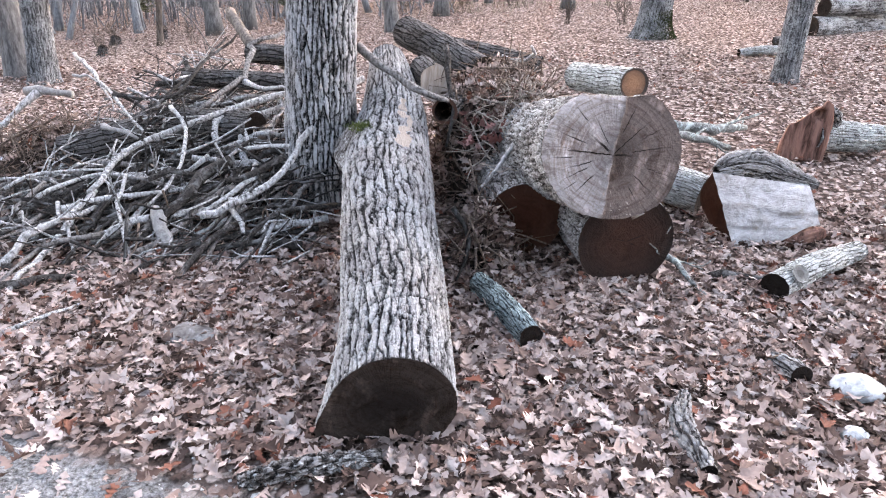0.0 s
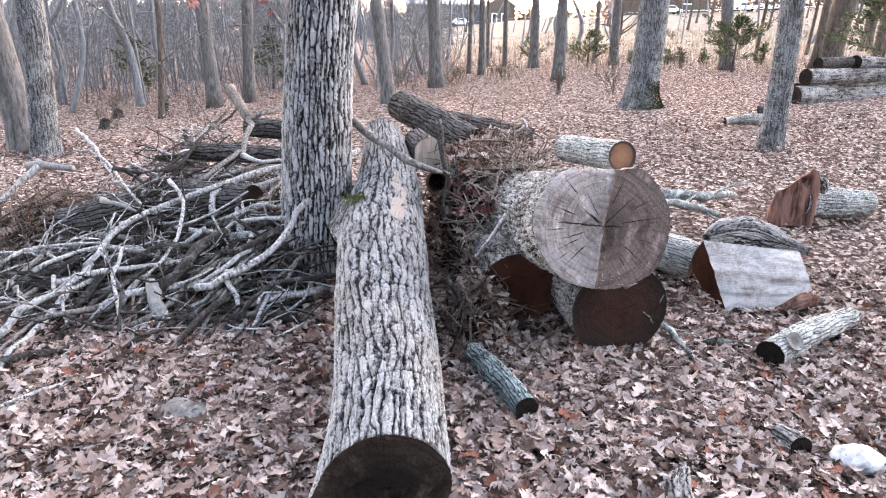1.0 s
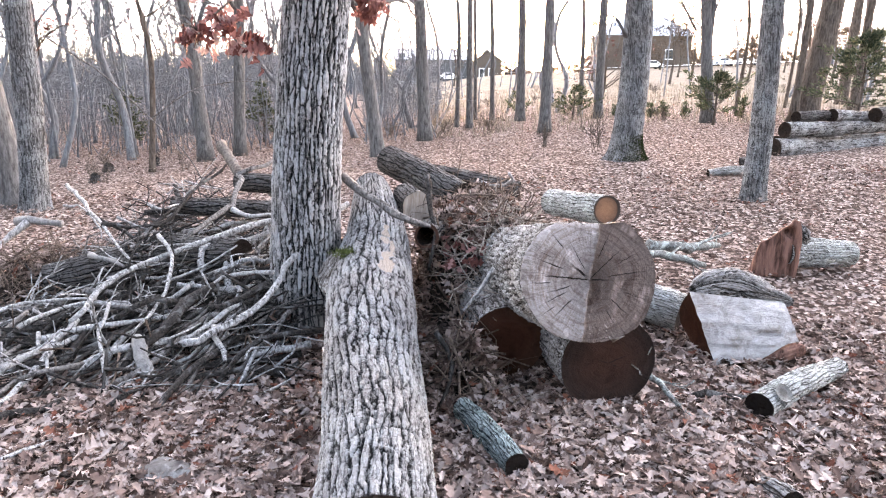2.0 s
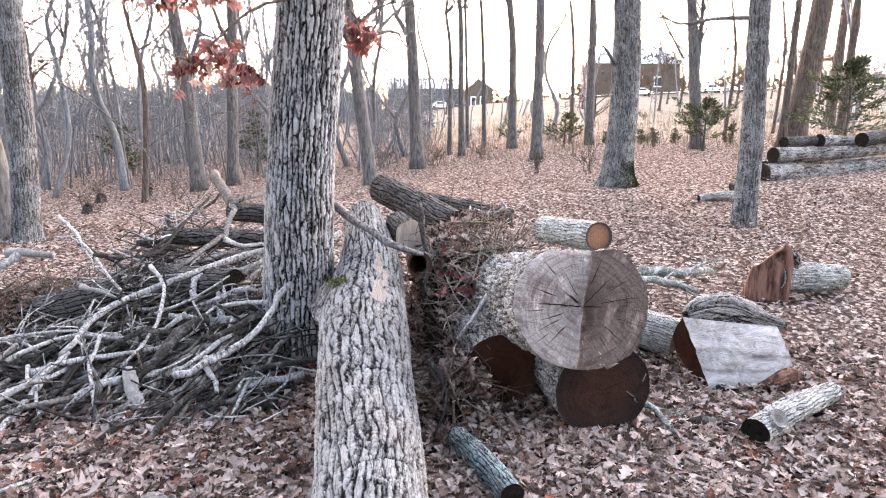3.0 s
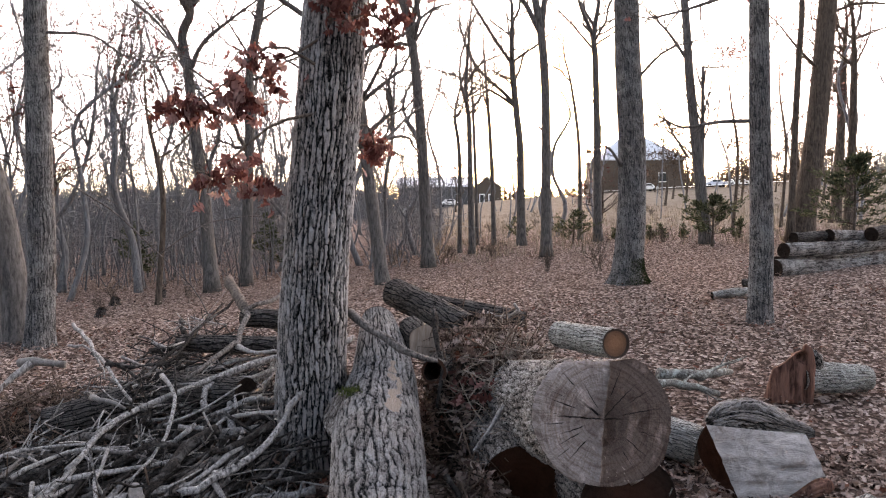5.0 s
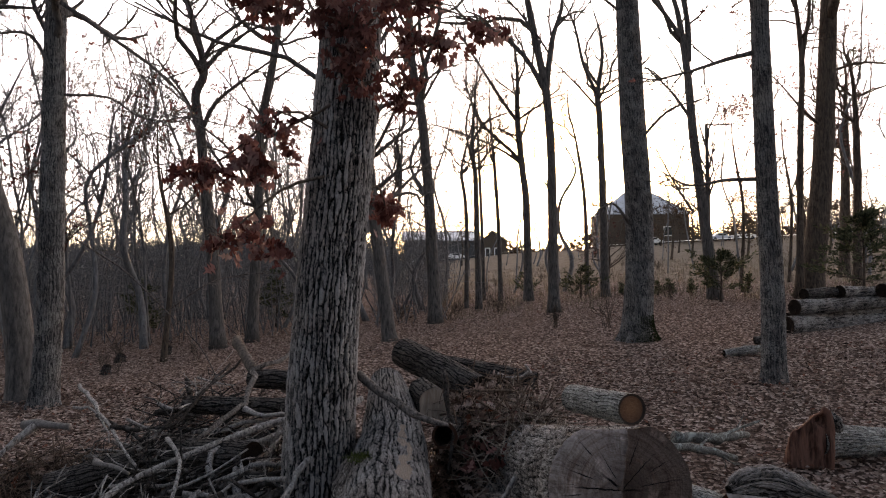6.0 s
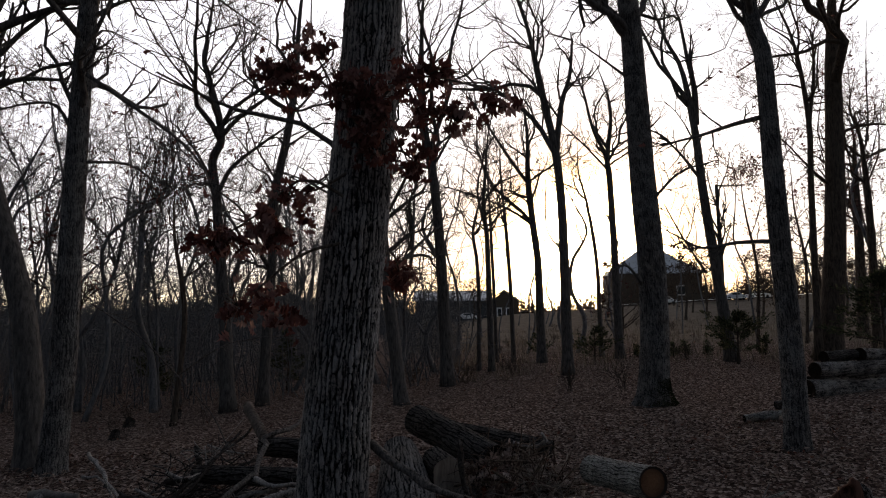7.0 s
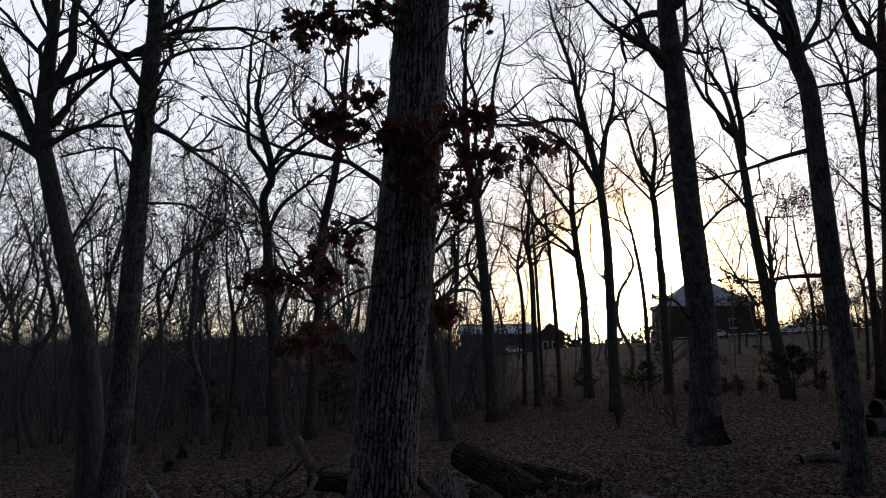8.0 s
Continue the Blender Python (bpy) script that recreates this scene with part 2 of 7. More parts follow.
def wood_end(name, heart, sap, crack, tone=None, ring=46.0, cracks=(), mottle=1.0, reach=2.6, rim=0.0):
    """Sawn end grain: uneven growth rings round the pith, rays, radial checks, stains and saw arcs. UV holds metres from the pith."""
    m, nt, b = shader(name, 0.95, 0.02)
    uv = coord(nt, "UV")
    sep = nt.nodes.new("ShaderNodeSeparateXYZ")
    link(nt, uv, sep.inputs[0])
    x, y = sep.outputs[0], sep.outputs[1]
    wob = noise_tex(nt, 5, 4, 0.6, uv)
    r = arith(nt, "SQRT", arith(nt, "ADD", arith(nt, "MULTIPLY", x, x), arith(nt, "MULTIPLY", y, y)))
    rr = arith(nt, "ADD", r, arith(nt, "MULTIPLY", wob, 0.06))
    ang = arith(nt, "ARCTAN2", y, x)

    def spun(a, c):
        comb = nt.nodes.new("ShaderNodeCombineXYZ")
        link(nt, a, comb.inputs[0])
        link(nt, c, comb.inputs[1])
        return comb.outputs[0]

    rings = noise_tex(nt, 1.0, 3, 0.75, spun(arith(nt, "MULTIPLY", rr, ring), arith(nt, "MULTIPLY", ang, 0.5)))
    rays = noise_tex(nt, 1.0, 4, 0.7, spun(arith(nt, "MULTIPLY", ang, 26.0), arith(nt, "MULTIPLY", r, 7.0)))
    far = arith(nt, "SQRT", arith(nt, "ADD", arith(nt, "POWER", arith(nt, "ADD", x, 0.35), 2.0), arith(nt, "POWER", arith(nt, "ADD", y, 0.5), 2.0)))
    saw = noise_tex(nt, 1.0, 2, 0.6, spun(arith(nt, "MULTIPLY", far, 70.0), arith(nt, "MULTIPLY", x, 2.0)))
    col = ramp(nt, arith(nt, "ADD", arith(nt, "MULTIPLY", r, reach), arith(nt, "MULTIPLY", arith(nt, "SUBTRACT", wob, 0.5), 0.6)), [(0.2, heart), (0.75, sap)])
    if tone:
        edge = arith(nt, "ADD", arith(nt, "SUBTRACT", x, arith(nt, "MULTIPLY", y, 0.15)), arith(nt, "MULTIPLY", arith(nt, "SUBTRACT", noise_tex(nt, 9, 6, 0.75, uv), 0.5), 0.07))
        side = arith(nt, "MULTIPLY", arith(nt, "ADD", edge, 0.008), 60.0, True)
        dim = ramp(nt, arith(nt, "ADD", arith(nt, "MULTIPLY", rr, 1.8), arith(nt, "MULTIPLY", rings, 0.35)), [(0.30, tuple(0.62 * v for v in tone)), (0.5, tone), (0.62, tuple(1.25 * v for v in tone)), (0.8, tone)])
        col = mix(nt, side, col, dim)

    def shade(col, fac, low, gain, by):
        return mix(nt, arith(nt, "MULTIPLY", arith(nt, "SUBTRACT", fac, low), gain * mottle, True), col, mix(nt, 1.0, col, by, "MULTIPLY"))

    col = shade(col, rings, 0.48, 2.6, (0.66, 0.58, 0.54))
    col = shade(col, rays, 0.52, 2.2, (0.6, 0.54, 0.5))
    col = shade(col, saw, 0.5, 1.6, (0.62, 0.58, 0.55))
    col = shade(col, noise_tex(nt, 8, 5, 0.7, uv, 0.6), 0.5, 3.0, (0.5, 0.45, 0.42))
    col = shade(col, noise_tex(nt, 70, 4, 0.75, uv), 0.52, 2.6, (0.6, 0.55, 0.52))
    pale = noise_tex(nt, 11, 4, 0.65, spun(x, arith(nt, "MULTIPLY", y, 0.6)))
    col = mix(nt, arith(nt, "MULTIPLY", arith(nt, "SUBTRACT", pale, 0.55), 2.4 * mottle, True), col, mix(nt, 1.0, col, tuple(v + 1.2 * max(mottle - 1.0, 0.0) for v in (1.35, 1.33, 1.32)), "MULTIPLY"))
    check = None
    wig = arith(nt, "MULTIPLY", arith(nt, "SUBTRACT", noise_tex(nt, 30, 3, 0.6, uv), 0.5), 0.016)
    for deg, r0, r1, half in cracks:
        ca, sa = math.cos(radians(deg)), math.sin(radians(deg))
        across = arith(nt, "ABSOLUTE", arith(nt, "ADD", arith(nt, "SUBTRACT", arith(nt, "MULTIPLY", x, sa), arith(nt, "MULTIPLY", y, ca)), wig))
        along = arith(nt, "ADD", arith(nt, "MULTIPLY", x, ca), arith(nt, "MULTIPLY", y, sa))
        ends = arith(nt, "MULTIPLY", arith(nt, "MULTIPLY", arith(nt, "SUBTRACT", along, r0), 60.0, True), arith(nt, "MULTIPLY", arith(nt, "SUBTRACT", r1, along), 12.0, True))
        line = arith(nt, "MULTIPLY", arith(nt, "MULTIPLY", arith(nt, "SUBTRACT", half, across), 700.0, True), ends)
        check = line if check is None else arith(nt, "MAXIMUM", check, line)
    if check is not None:
        col = mix(nt, check, col, crack)
    if rim:
        col = mix(nt, arith(nt, "MULTIPLY", arith(nt, "SUBTRACT", r, rim), 250.0, True), col, (0.045, 0.034, 0.029))
    link(nt, col, b.inputs["Base Color"])
    bump(nt, b, arith(nt, "ADD", arith(nt, "ADD", rays, rings), noise_tex(nt, 60, 5, 0.75, uv)), 1.0, 0.010)
    return m


def wood_bare(name, dark, light, scale=22, stretch=(1, 1, 0.15)):
    m, nt, b = shader(name, 0.95, 0.03)
    g = noise_tex(nt, scale, 5, 0.65, coord(nt, scale=stretch), 0.4)
    col = ramp(nt, g, [(0.36, dark), (0.6, light)])
    link(nt, col, b.inputs["Base Color"])
    bump(nt, b, g, 0.6, 0.008)
    return m


def split_wood(name):
    """Cleft wood: blotches, fibres along the grain, brown stains."""
    m, nt, b = shader(name, 0.95, 0.02)
    blotch = noise_tex(nt, 8, 6, 0.75, coord(nt), 1.2)
    fibre = noise_tex(nt, 1.0, 5, 0.7, coord(nt, scale=(9, 22, 30)), 1.2)
    col = ramp(nt, blotch, [(0.32, (0.135, 0.122, 0.118)), (0.5, (0.255, 0.242, 0.238)), (0.7, (0.345, 0.332, 0.33))])
    col = mix(nt, arith(nt, "MULTIPLY", arith(nt, "SUBTRACT", fibre, 0.5), 2.2, True), col, mix(nt, 1.0, col, (0.6, 0.55, 0.52), "MULTIPLY"))
    stain = noise_tex(nt, 3.5, 5, 0.7, coord(nt), 0.8)
    col = mix(nt, arith(nt, "MULTIPLY", arith(nt, "SUBTRACT", stain, 0.55), 5.0, True), col, (0.11, 0.08, 0.065))
    link(nt, col, b.inputs["Base Color"])
    bump(nt, b, arith(nt, "ADD", blotch, fibre), 1.0, 0.012)
    return m


def litter(name, stops, island=True, rough=0.85, thin=0.0):
    """Dry leaves, each of its own tone, with blotches and a soft sheen. thin: how much light they let through."""
    m, nt, b = shader(name, rough, 0.04)
    if island:
        g = nt.nodes.new("ShaderNodeNewGeometry")
        pick = g.outputs["Random Per Island"]
    else:
        g = nt.nodes.new("ShaderNodeObjectInfo")
        pick = g.outputs["Random"]
    col = ramp(nt, pick, stops)
    n = noise_tex(nt, 45, 4, 0.6, coord(nt))
    col = mix(nt, arith(nt, "MULTIPLY", arith(nt, "SUBTRACT", n, 0.42), 1.6, True), col, mix(nt, 1.0, col, (0.55, 0.48, 0.45), "MULTIPLY"))
    link(nt, col, b.inputs["Base Color"])
    bump(nt, b, noise_tex(nt, 120, 3, 0.5, coord(nt)), 0.4, 0.004)
    if thin:
        let = nt.nodes.new("ShaderNodeBsdfTranslucent")
        link(nt, col, let.inputs["Color"])
        both = nt.nodes.new("ShaderNodeMixShader")
        both.inputs["Fac"].default_value = thin
        link(nt, b.outputs[0], both.inputs[1])
        link(nt, let.outputs[0], both.inputs[2])
        link(nt, both.outputs[0], nt.nodes["Material Output"].inputs["Surface"])
    return m


LEAF_TONES = [(0.0, (0.022, 0.014, 0.011)), (0.15, (0.065, 0.041, 0.034)), (0.35, (0.145, 0.10, 0.086)), (0.58, (0.215, 0.162, 0.145)),
              (0.8, (0.27, 0.214, 0.195)), (0.95, (0.325, 0.27, 0.248)), (0.96, (0.095, 0.034, 0.024)), (1.0, (0.15, 0.066, 0.046))]
M_LEAF = litter("dry_oak_leaf", LEAF_TONES, thin=0.08)
M_LEAF_ONE = litter("dry_oak_leaf_single", LEAF_TONES, False, thin=0.08)
M_LEAF_HUNG = litter("hanging_oak_leaf", [(0.0, (0.05, 0.018, 0.016)), (0.5, (0.125, 0.052, 0.047)), (0.85, (0.19, 0.10, 0.095)), (1.0, (0.25, 0.175, 0.165))], thin=0.28)
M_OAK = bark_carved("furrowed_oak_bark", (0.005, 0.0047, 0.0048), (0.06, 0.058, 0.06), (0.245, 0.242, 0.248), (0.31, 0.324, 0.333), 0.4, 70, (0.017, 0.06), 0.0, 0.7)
M_OAKF = bark_carved("finer_oak_bark", (0.014, 0.0135, 0.014), (0.052, 0.051, 0.053), (0.115, 0.115, 0.12), (0.20, 0.21, 0.215), 0.85, 30, (0.024, 0.10), 0.15, 0.25)
M_LOGD = bark_carved("dark_log_bark", (0.00798, 0.0069, 0.00652), (0.0266, 0.0235, 0.0225), (0.0665, 0.0621, 0.0609), (0.16, 0.162, 0.163), 0.4, 60, (0.036, 0.12))
# Bluish and pale: the haze of distance is put into this bark.
M_WOOD = bark_plain("hazed_wood_bark", (0.068, 0.071, 0.077), (0.175, 0.182, 0.194), 0.22, 20)
M_STACK = bark_plain("grey_stacked_log", (0.0399, 0.0345, 0.0326), (0.113, 0.107, 0.105), 1.0, 9, (0.153, 0.152, 0.152))
M_LOG = bark_carved("pale_log_bark", (0.0199, 0.0172, 0.0167), (0.0798, 0.0745, 0.0739), (0.166, 0.161, 0.161), (0.279, 0.29, 0.294), 0.45, 60, (0.036, 0.16))
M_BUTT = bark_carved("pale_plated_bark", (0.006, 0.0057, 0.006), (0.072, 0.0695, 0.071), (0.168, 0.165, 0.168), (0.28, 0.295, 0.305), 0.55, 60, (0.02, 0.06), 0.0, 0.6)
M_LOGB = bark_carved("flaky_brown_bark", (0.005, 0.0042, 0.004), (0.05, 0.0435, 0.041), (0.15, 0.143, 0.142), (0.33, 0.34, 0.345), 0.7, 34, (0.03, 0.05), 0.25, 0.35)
M_SHAG = bark_carved("shaggy_loose_bark", (0.009, 0.0075, 0.007), (0.10, 0.09, 0.084), (0.23, 0.217, 0.212), (0.33, 0.33, 0.325), 0.4, 50, (0.012, 0.16), 0.1, 0.4)
M_BARK = bark_plain("grey_tree_bark", (0.034, 0.032, 0.032), (0.125, 0.12, 0.118))
M_BARKD = bark_plain("brown_tree_bark", (0.0266, 0.0207, 0.0181), (0.106, 0.0862, 0.0725))
M_VINE = bark_plain("dry_vine", (0.0238, 0.0166, 0.0133), (0.156, 0.117, 0.0966), 0.5, 60)
M_STRAW = bark_plain("bleached_stalk", (0.10, 0.083, 0.072), (0.27, 0.235, 0.21), 0.5, 60)
M_TWIG = bark_plain("twig_bark", (0.0333, 0.0276, 0.0247), (0.133, 0.114, 0.102), 0.5, 40)
# Pale and dark sticks pushed further apart: highlights and gap shade in their colour.
M_STICK = bark_plain("weathered_stick", (0.03, 0.0285, 0.028), (0.38, 0.37, 0.366), 0.5, 60)
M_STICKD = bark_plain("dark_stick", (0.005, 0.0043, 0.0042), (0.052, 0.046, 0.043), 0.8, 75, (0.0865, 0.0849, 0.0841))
M_STICKG = bark_plain("grey_brown_stick", (0.014, 0.0125, 0.012), (0.19, 0.175, 0.168), 0.5, 60)
M_LICHEN = bark_carved("lichened_bark", (0.02, 0.018, 0.017), (0.13, 0.13, 0.125), (0.26, 0.265, 0.26), (0.42, 0.455, 0.44), 0.75, 50, (0.022, 0.08), 0.25)
M_LICHS = bark_plain("lichened_stick", (0.0333, 0.0317, 0.0305), (0.18, 0.185, 0.178), 0.9, 70, (0.253, 0.29, 0.283))
M_MOSSY = bark_carved("blue_green_bark", (0.0146, 0.0166, 0.0167), (0.0798, 0.0966, 0.0993), (0.16, 0.197, 0.199), (0.266, 0.338, 0.337), 0.6, 50, (0.018, 0.07), 0.2)
M_WHITE = bark_plain("bleached_branch", (0.0998, 0.0931, 0.0906), (0.213, 0.204, 0.199), 0.3, 40)
M_END_PALE = wood_end("pale_end_grain", (0.20, 0.172, 0.165), (0.285, 0.255, 0.245), (0.0133, 0.00966, 0.0087), (0.10, 0.078, 0.070),
                      cracks=[(174, 0.0, 0.25, 0.004), (140, 0.02, 0.15, 0.005), (196, 0.09, 0.24, 0.003), (206, 0.12, 0.27, 0.0025), (-2, 0.0, 0.12, 0.005), (42, 0.0, 0.23, 0.003), (8, 0.09, 0.30, 0.0025), (-42, 0.13, 0.27, 0.003), (-60, 0.16, 0.28, 0.0025), (158, 0.13, 0.28, 0.003), (118, 0.05, 0.2, 0.0025), (65, 0.1, 0.27, 0.0025), (225, 0.12, 0.26, 0.003), (-20, 0.17, 0.3, 0.002), (183, 0.18, 0.3, 0.003), (150, 0.2, 0.31, 0.002), (130, 0.19, 0.3, 0.003), (172, 0.2, 0.3, 0.002), (215, 0.2, 0.3, 0.0025), (28, 0.15, 0.29, 0.002)], mottle=2.0)
M_END_DARK = wood_end("dark_end_grain", (0.016, 0.0125, 0.011), (0.042, 0.031, 0.026), (0.008, 0.006, 0.0055), ring=30.0, mottle=2.2)
M_END_RED = wood_end("red_brown_end_grain", (0.0408, 0.0166, 0.0105), (0.0476, 0.0248, 0.0175), (0.0136, 0.0069, 0.0056))
M_END_BROWN = wood_end("brown_end_grain", (0.040, 0.021, 0.016), (0.019, 0.0145, 0.013), (0.0133, 0.00966, 0.0087), cracks=[(20, 0.0, 0.14, 0.003), (-25, 0.02, 0.1, 0.004), (160, 0.0, 0.09, 0.003)])
M_END_TAN = wood_end("fresh_tan_end_grain", (0.235, 0.128, 0.078), (0.105, 0.058, 0.042), (0.034, 0.0193, 0.014), ring=90.0, mottle=0.8, reach=8.6, rim=0.068)
M_KNOT = wood_end("ringed_grey_scar", (0.10, 0.097, 0.093), (0.27, 0.272, 0.262), (0.03, 0.025, 0.02), ring=110.0, reach=11.0, mottle=1.6)
M_SPLIT = split_wood("split_pale_wood")
M_RED = wood_bare("torn_red_wood", (0.035, 0.018, 0.014), (0.155, 0.082, 0.064), 24)
M_BARE = wood_bare("barkless_wood", (0.173, 0.138, 0.116), (0.266, 0.228, 0.199), 30)
M_MOSS = wood_bare("green_moss", (0.02, 0.028, 0.010), (0.07, 0.085, 0.03), 90, (1, 1, 1))
M_MOSSD = wood_bare("dark_foot_moss", (0.008, 0.011, 0.005), (0.03, 0.036, 0.014), 60, (1, 1, 1))
M_STONE = wood_bare("white_limestone", (0.15, 0.152, 0.155), (0.31, 0.314, 0.32), 22, (1, 1, 1))
# Near-black fill: shade of the pile's gaps is put into this soil colour.
M_DARK_FILL = wood_bare("dark_gap_fill", (0.004, 0.003, 0.0027), (0.03, 0.021, 0.017), 30, (1, 1, 1))
M_CEDAR = litter("cedar_needles", [(0.0, (0.024, 0.031, 0.019)), (0.6, (0.055, 0.064, 0.038)), (1.0, (0.10, 0.10, 0.06))], thin=0.2)
M_GRASS = litter("dry_grass", [(0.0, (0.085, 0.072, 0.056)), (0.6, (0.16, 0.138, 0.112)), (1.0, (0.23, 0.203, 0.168))], thin=0.2)
M_HEDGE = litter("brown_undergrowth", [(0.0, (0.034, 0.0242, 0.0196)), (0.5, (0.0748, 0.0517, 0.0385)), (1.0, (0.129, 0.0897, 0.063))])
# Darks lifted and blued: air haze over the far wood, as bark colour.
M_FAR = bark_plain("hazed_far_bark", (0.075, 0.08, 0.09), (0.13, 0.137, 0.152), 0.3, 6)


def ground_material():
    m, nt, b = shader("leaf_covered_ground", 1.0, 0.0)
    co = coord(nt)
    vor = nt.nodes.new("ShaderNodeTexVoronoi")
    vor.inputs["Scale"].default_value = 24
    link(nt, mix(nt, 0.08, co, noise_tex(nt, 9, 3, 0.6, co)), vor.inputs["Vector"])
    sep = nt.nodes.new("ShaderNodeSeparateColor")
    link(nt, vor.outputs["Color"], sep.inputs[0])
    leaf = ramp(nt, sep.outputs[0], [(0.0, (0.06, 0.04, 0.034)), (0.4, (0.15, 0.107, 0.094)), (0.75, (0.25, 0.197, 0.178)), (1.0, (0.35, 0.295, 0.27))])
    gap = arith(nt, "MULTIPLY", arith(nt, "SUBTRACT", vor.outputs["Distance"], 0.42), 5.0, True)
    leaf = mix(nt, gap, leaf, (0.0408, 0.029, 0.0245))
    grass = ramp(nt, noise_tex(nt, 0.8, 8, 0.75, co), [(0.35, (0.0884, 0.0731, 0.0602)), (0.7, (0.19, 0.164, 0.138))])
    gravel = ramp(nt, noise_tex(nt, 55, 6, 0.8, co), [(0.38, (0.0333, 0.0297, 0.0275)), (0.6, (0.173, 0.172, 0.174))])
    sx = nt.nodes.new("ShaderNodeSeparateXYZ")
    link(nt, co, sx.inputs[0])
    edge = arith(nt, "MULTIPLY", arith(nt, "SUBTRACT", noise_tex(nt, 0.25, 4, 0.6, co), 0.5), 30.0)
    far = arith(nt, "MULTIPLY", arith(nt, "SUBTRACT", arith(nt, "ADD", arith(nt, "ADD", sx.outputs[1], arith(nt, "MULTIPLY", sx.outputs[0], 1.0)), edge), 32.0), 0.12, True)
    far = arith(nt, "MULTIPLY", far, arith(nt, "MULTIPLY", arith(nt, "ADD", sx.outputs[0], arith(nt, "MULTIPLY", sx.outputs[1], 0.10)), 0.25, True))
    col = mix(nt, far, leaf, grass)
    near = arith(nt, "ADD", arith(nt, "MULTIPLY", sx.outputs[0], 0.25), arith(nt, "MULTIPLY", arith(nt, "SUBTRACT", noise_tex(nt, 1.6, 4, 0.6, co), 0.5), 0.7))
    lane = arith(nt, "MULTIPLY", arith(nt, "SUBTRACT", arith(nt, "SUBTRACT", 1.68, near), sx.outputs[1]), 8.0, True)
    lane = arith(nt, "MULTIPLY", lane, arith(nt, "MULTIPLY", arith(nt, "ADD", arith(nt, "ADD", sx.outputs[1], edge), 7.0), 0.5, True))
    col = mix(nt, lane, col, gravel)
    link(nt, col, b.inputs["Base Color"])
    bump(nt, b, arith(nt, "ADD", vor.outputs["Distance"], noise_tex(nt, 40, 4, 0.6, co)), 0.8, 0.03)
    return m


M_GROUND = ground_material()


# ---------- shape helpers ----------
def vnoise(p, scale=1.0, seed=0):
    """Smooth value noise of points (n, 3), 0 to 1."""
    q = np.asarray(p, float) * scale + seed * 17.31
    i = np.floor(q).astype(np.int64)
    fr = q - i
    fr = fr * fr * (3 - 2 * fr)
    out = np.zeros(len(q))
    for dx in (0, 1):
        for dy in (0, 1):
            for dz in (0, 1):
                h = (i[:, 0] + dx) * 374761393 + (i[:, 1] + dy) * 668265263 + (i[:, 2] + dz) * 1274126177
                h = (h ^ (h >> 13)) * 1103515245
                h = ((h ^ (h >> 16)) & 0xFFFF) / 65535.0
                w = (fr[:, 0] if dx else 1 - fr[:, 0]) * (fr[:, 1] if dy else 1 - fr[:, 1]) * (fr[:, 2] if dz else 1 - fr[:, 2])
                out += h * w
    return out


def fbm(p, scale=1.0, seed=0, octaves=4):
    out, amp, tot = 0, 1.0, 0
    for o in range(octaves):
        out = out + amp * vnoise(p, scale * 2 ** o, seed + o)
        tot += amp
        amp *= 0.5
    return out / tot


def step(a, b, x):
    t = np.clip((x - a) / (b - a), 0, 1)
    return t * t * (3 - 2 * t)


def spline(points, n):
    """A smooth line of n points through the given ones (rows of any width)."""
    p = np.asarray(points, float)
    if len(p) == 2:
        return p[0] + (p[1] - p[0]) * np.linspace(0, 1, n)[:, None]
    p = np.vstack([2 * p[0] - p[1], p, 2 * p[-1] - p[-2]])
    u = np.linspace(0, len(p) - 3 - 1e-6, n)
    k = u.astype(int)
    t = (u - k)[:, None]
    a, b, c, d = p[k], p[k + 1], p[k + 2], p[k + 3]
    return 0.5 * (2 * b + (c - a) * t + (2 * a - 5 * b + 4 * c - d) * t ** 2 + (3 * b - a - 3 * c + d) * t ** 3)


def build(name, V, F, material, smooth=True, relief=None, uv=None, origin=(0, 0, 0)):
    """A mesh from arrays of corners and of faces with one count of corners each."""
    V = np.asarray(V, float) - np.asarray(origin, float)
    F = np.asarray(F, np.int32)
    me = bpy.data.meshes.new(name)
    n, k = F.shape
    me.vertices.add(len(V))
    me.vertices.foreach_set("co", V.astype(np.float32).ravel())
    me.loops.add(n * k)
    me.loops.foreach_set("vertex_index", F.ravel())
    me.polygons.add(n)
    me.polygons.foreach_set("loop_start", np.arange(0, n * k, k, dtype=np.int32))
    me.polygons.foreach_set("use_smooth", np.full(n, smooth))
    if relief is not None:
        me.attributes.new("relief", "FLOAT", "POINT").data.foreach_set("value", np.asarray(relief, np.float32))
    if uv is not None:
        me.uv_layers.new(name="UVMap").data.foreach_set("uv", np.asarray(uv, np.float32)[F.ravel()].ravel())
    me.materials.append(material)
    me.update(calc_edges=True)
    me.validate()
    return me


def thing(name, at=(0, 0, 0), label="", category="", group="", kind=""):
    ob = tagged(new(name), label, category, group, kind)
    ob.location = at
    ob.empty_display_size = 0.1
    return ob


def part(name, me, parent, label="", kind=""):
    ob = tagged(new(name, me), label, kind=kind)
    ob.parent = parent
    return ob


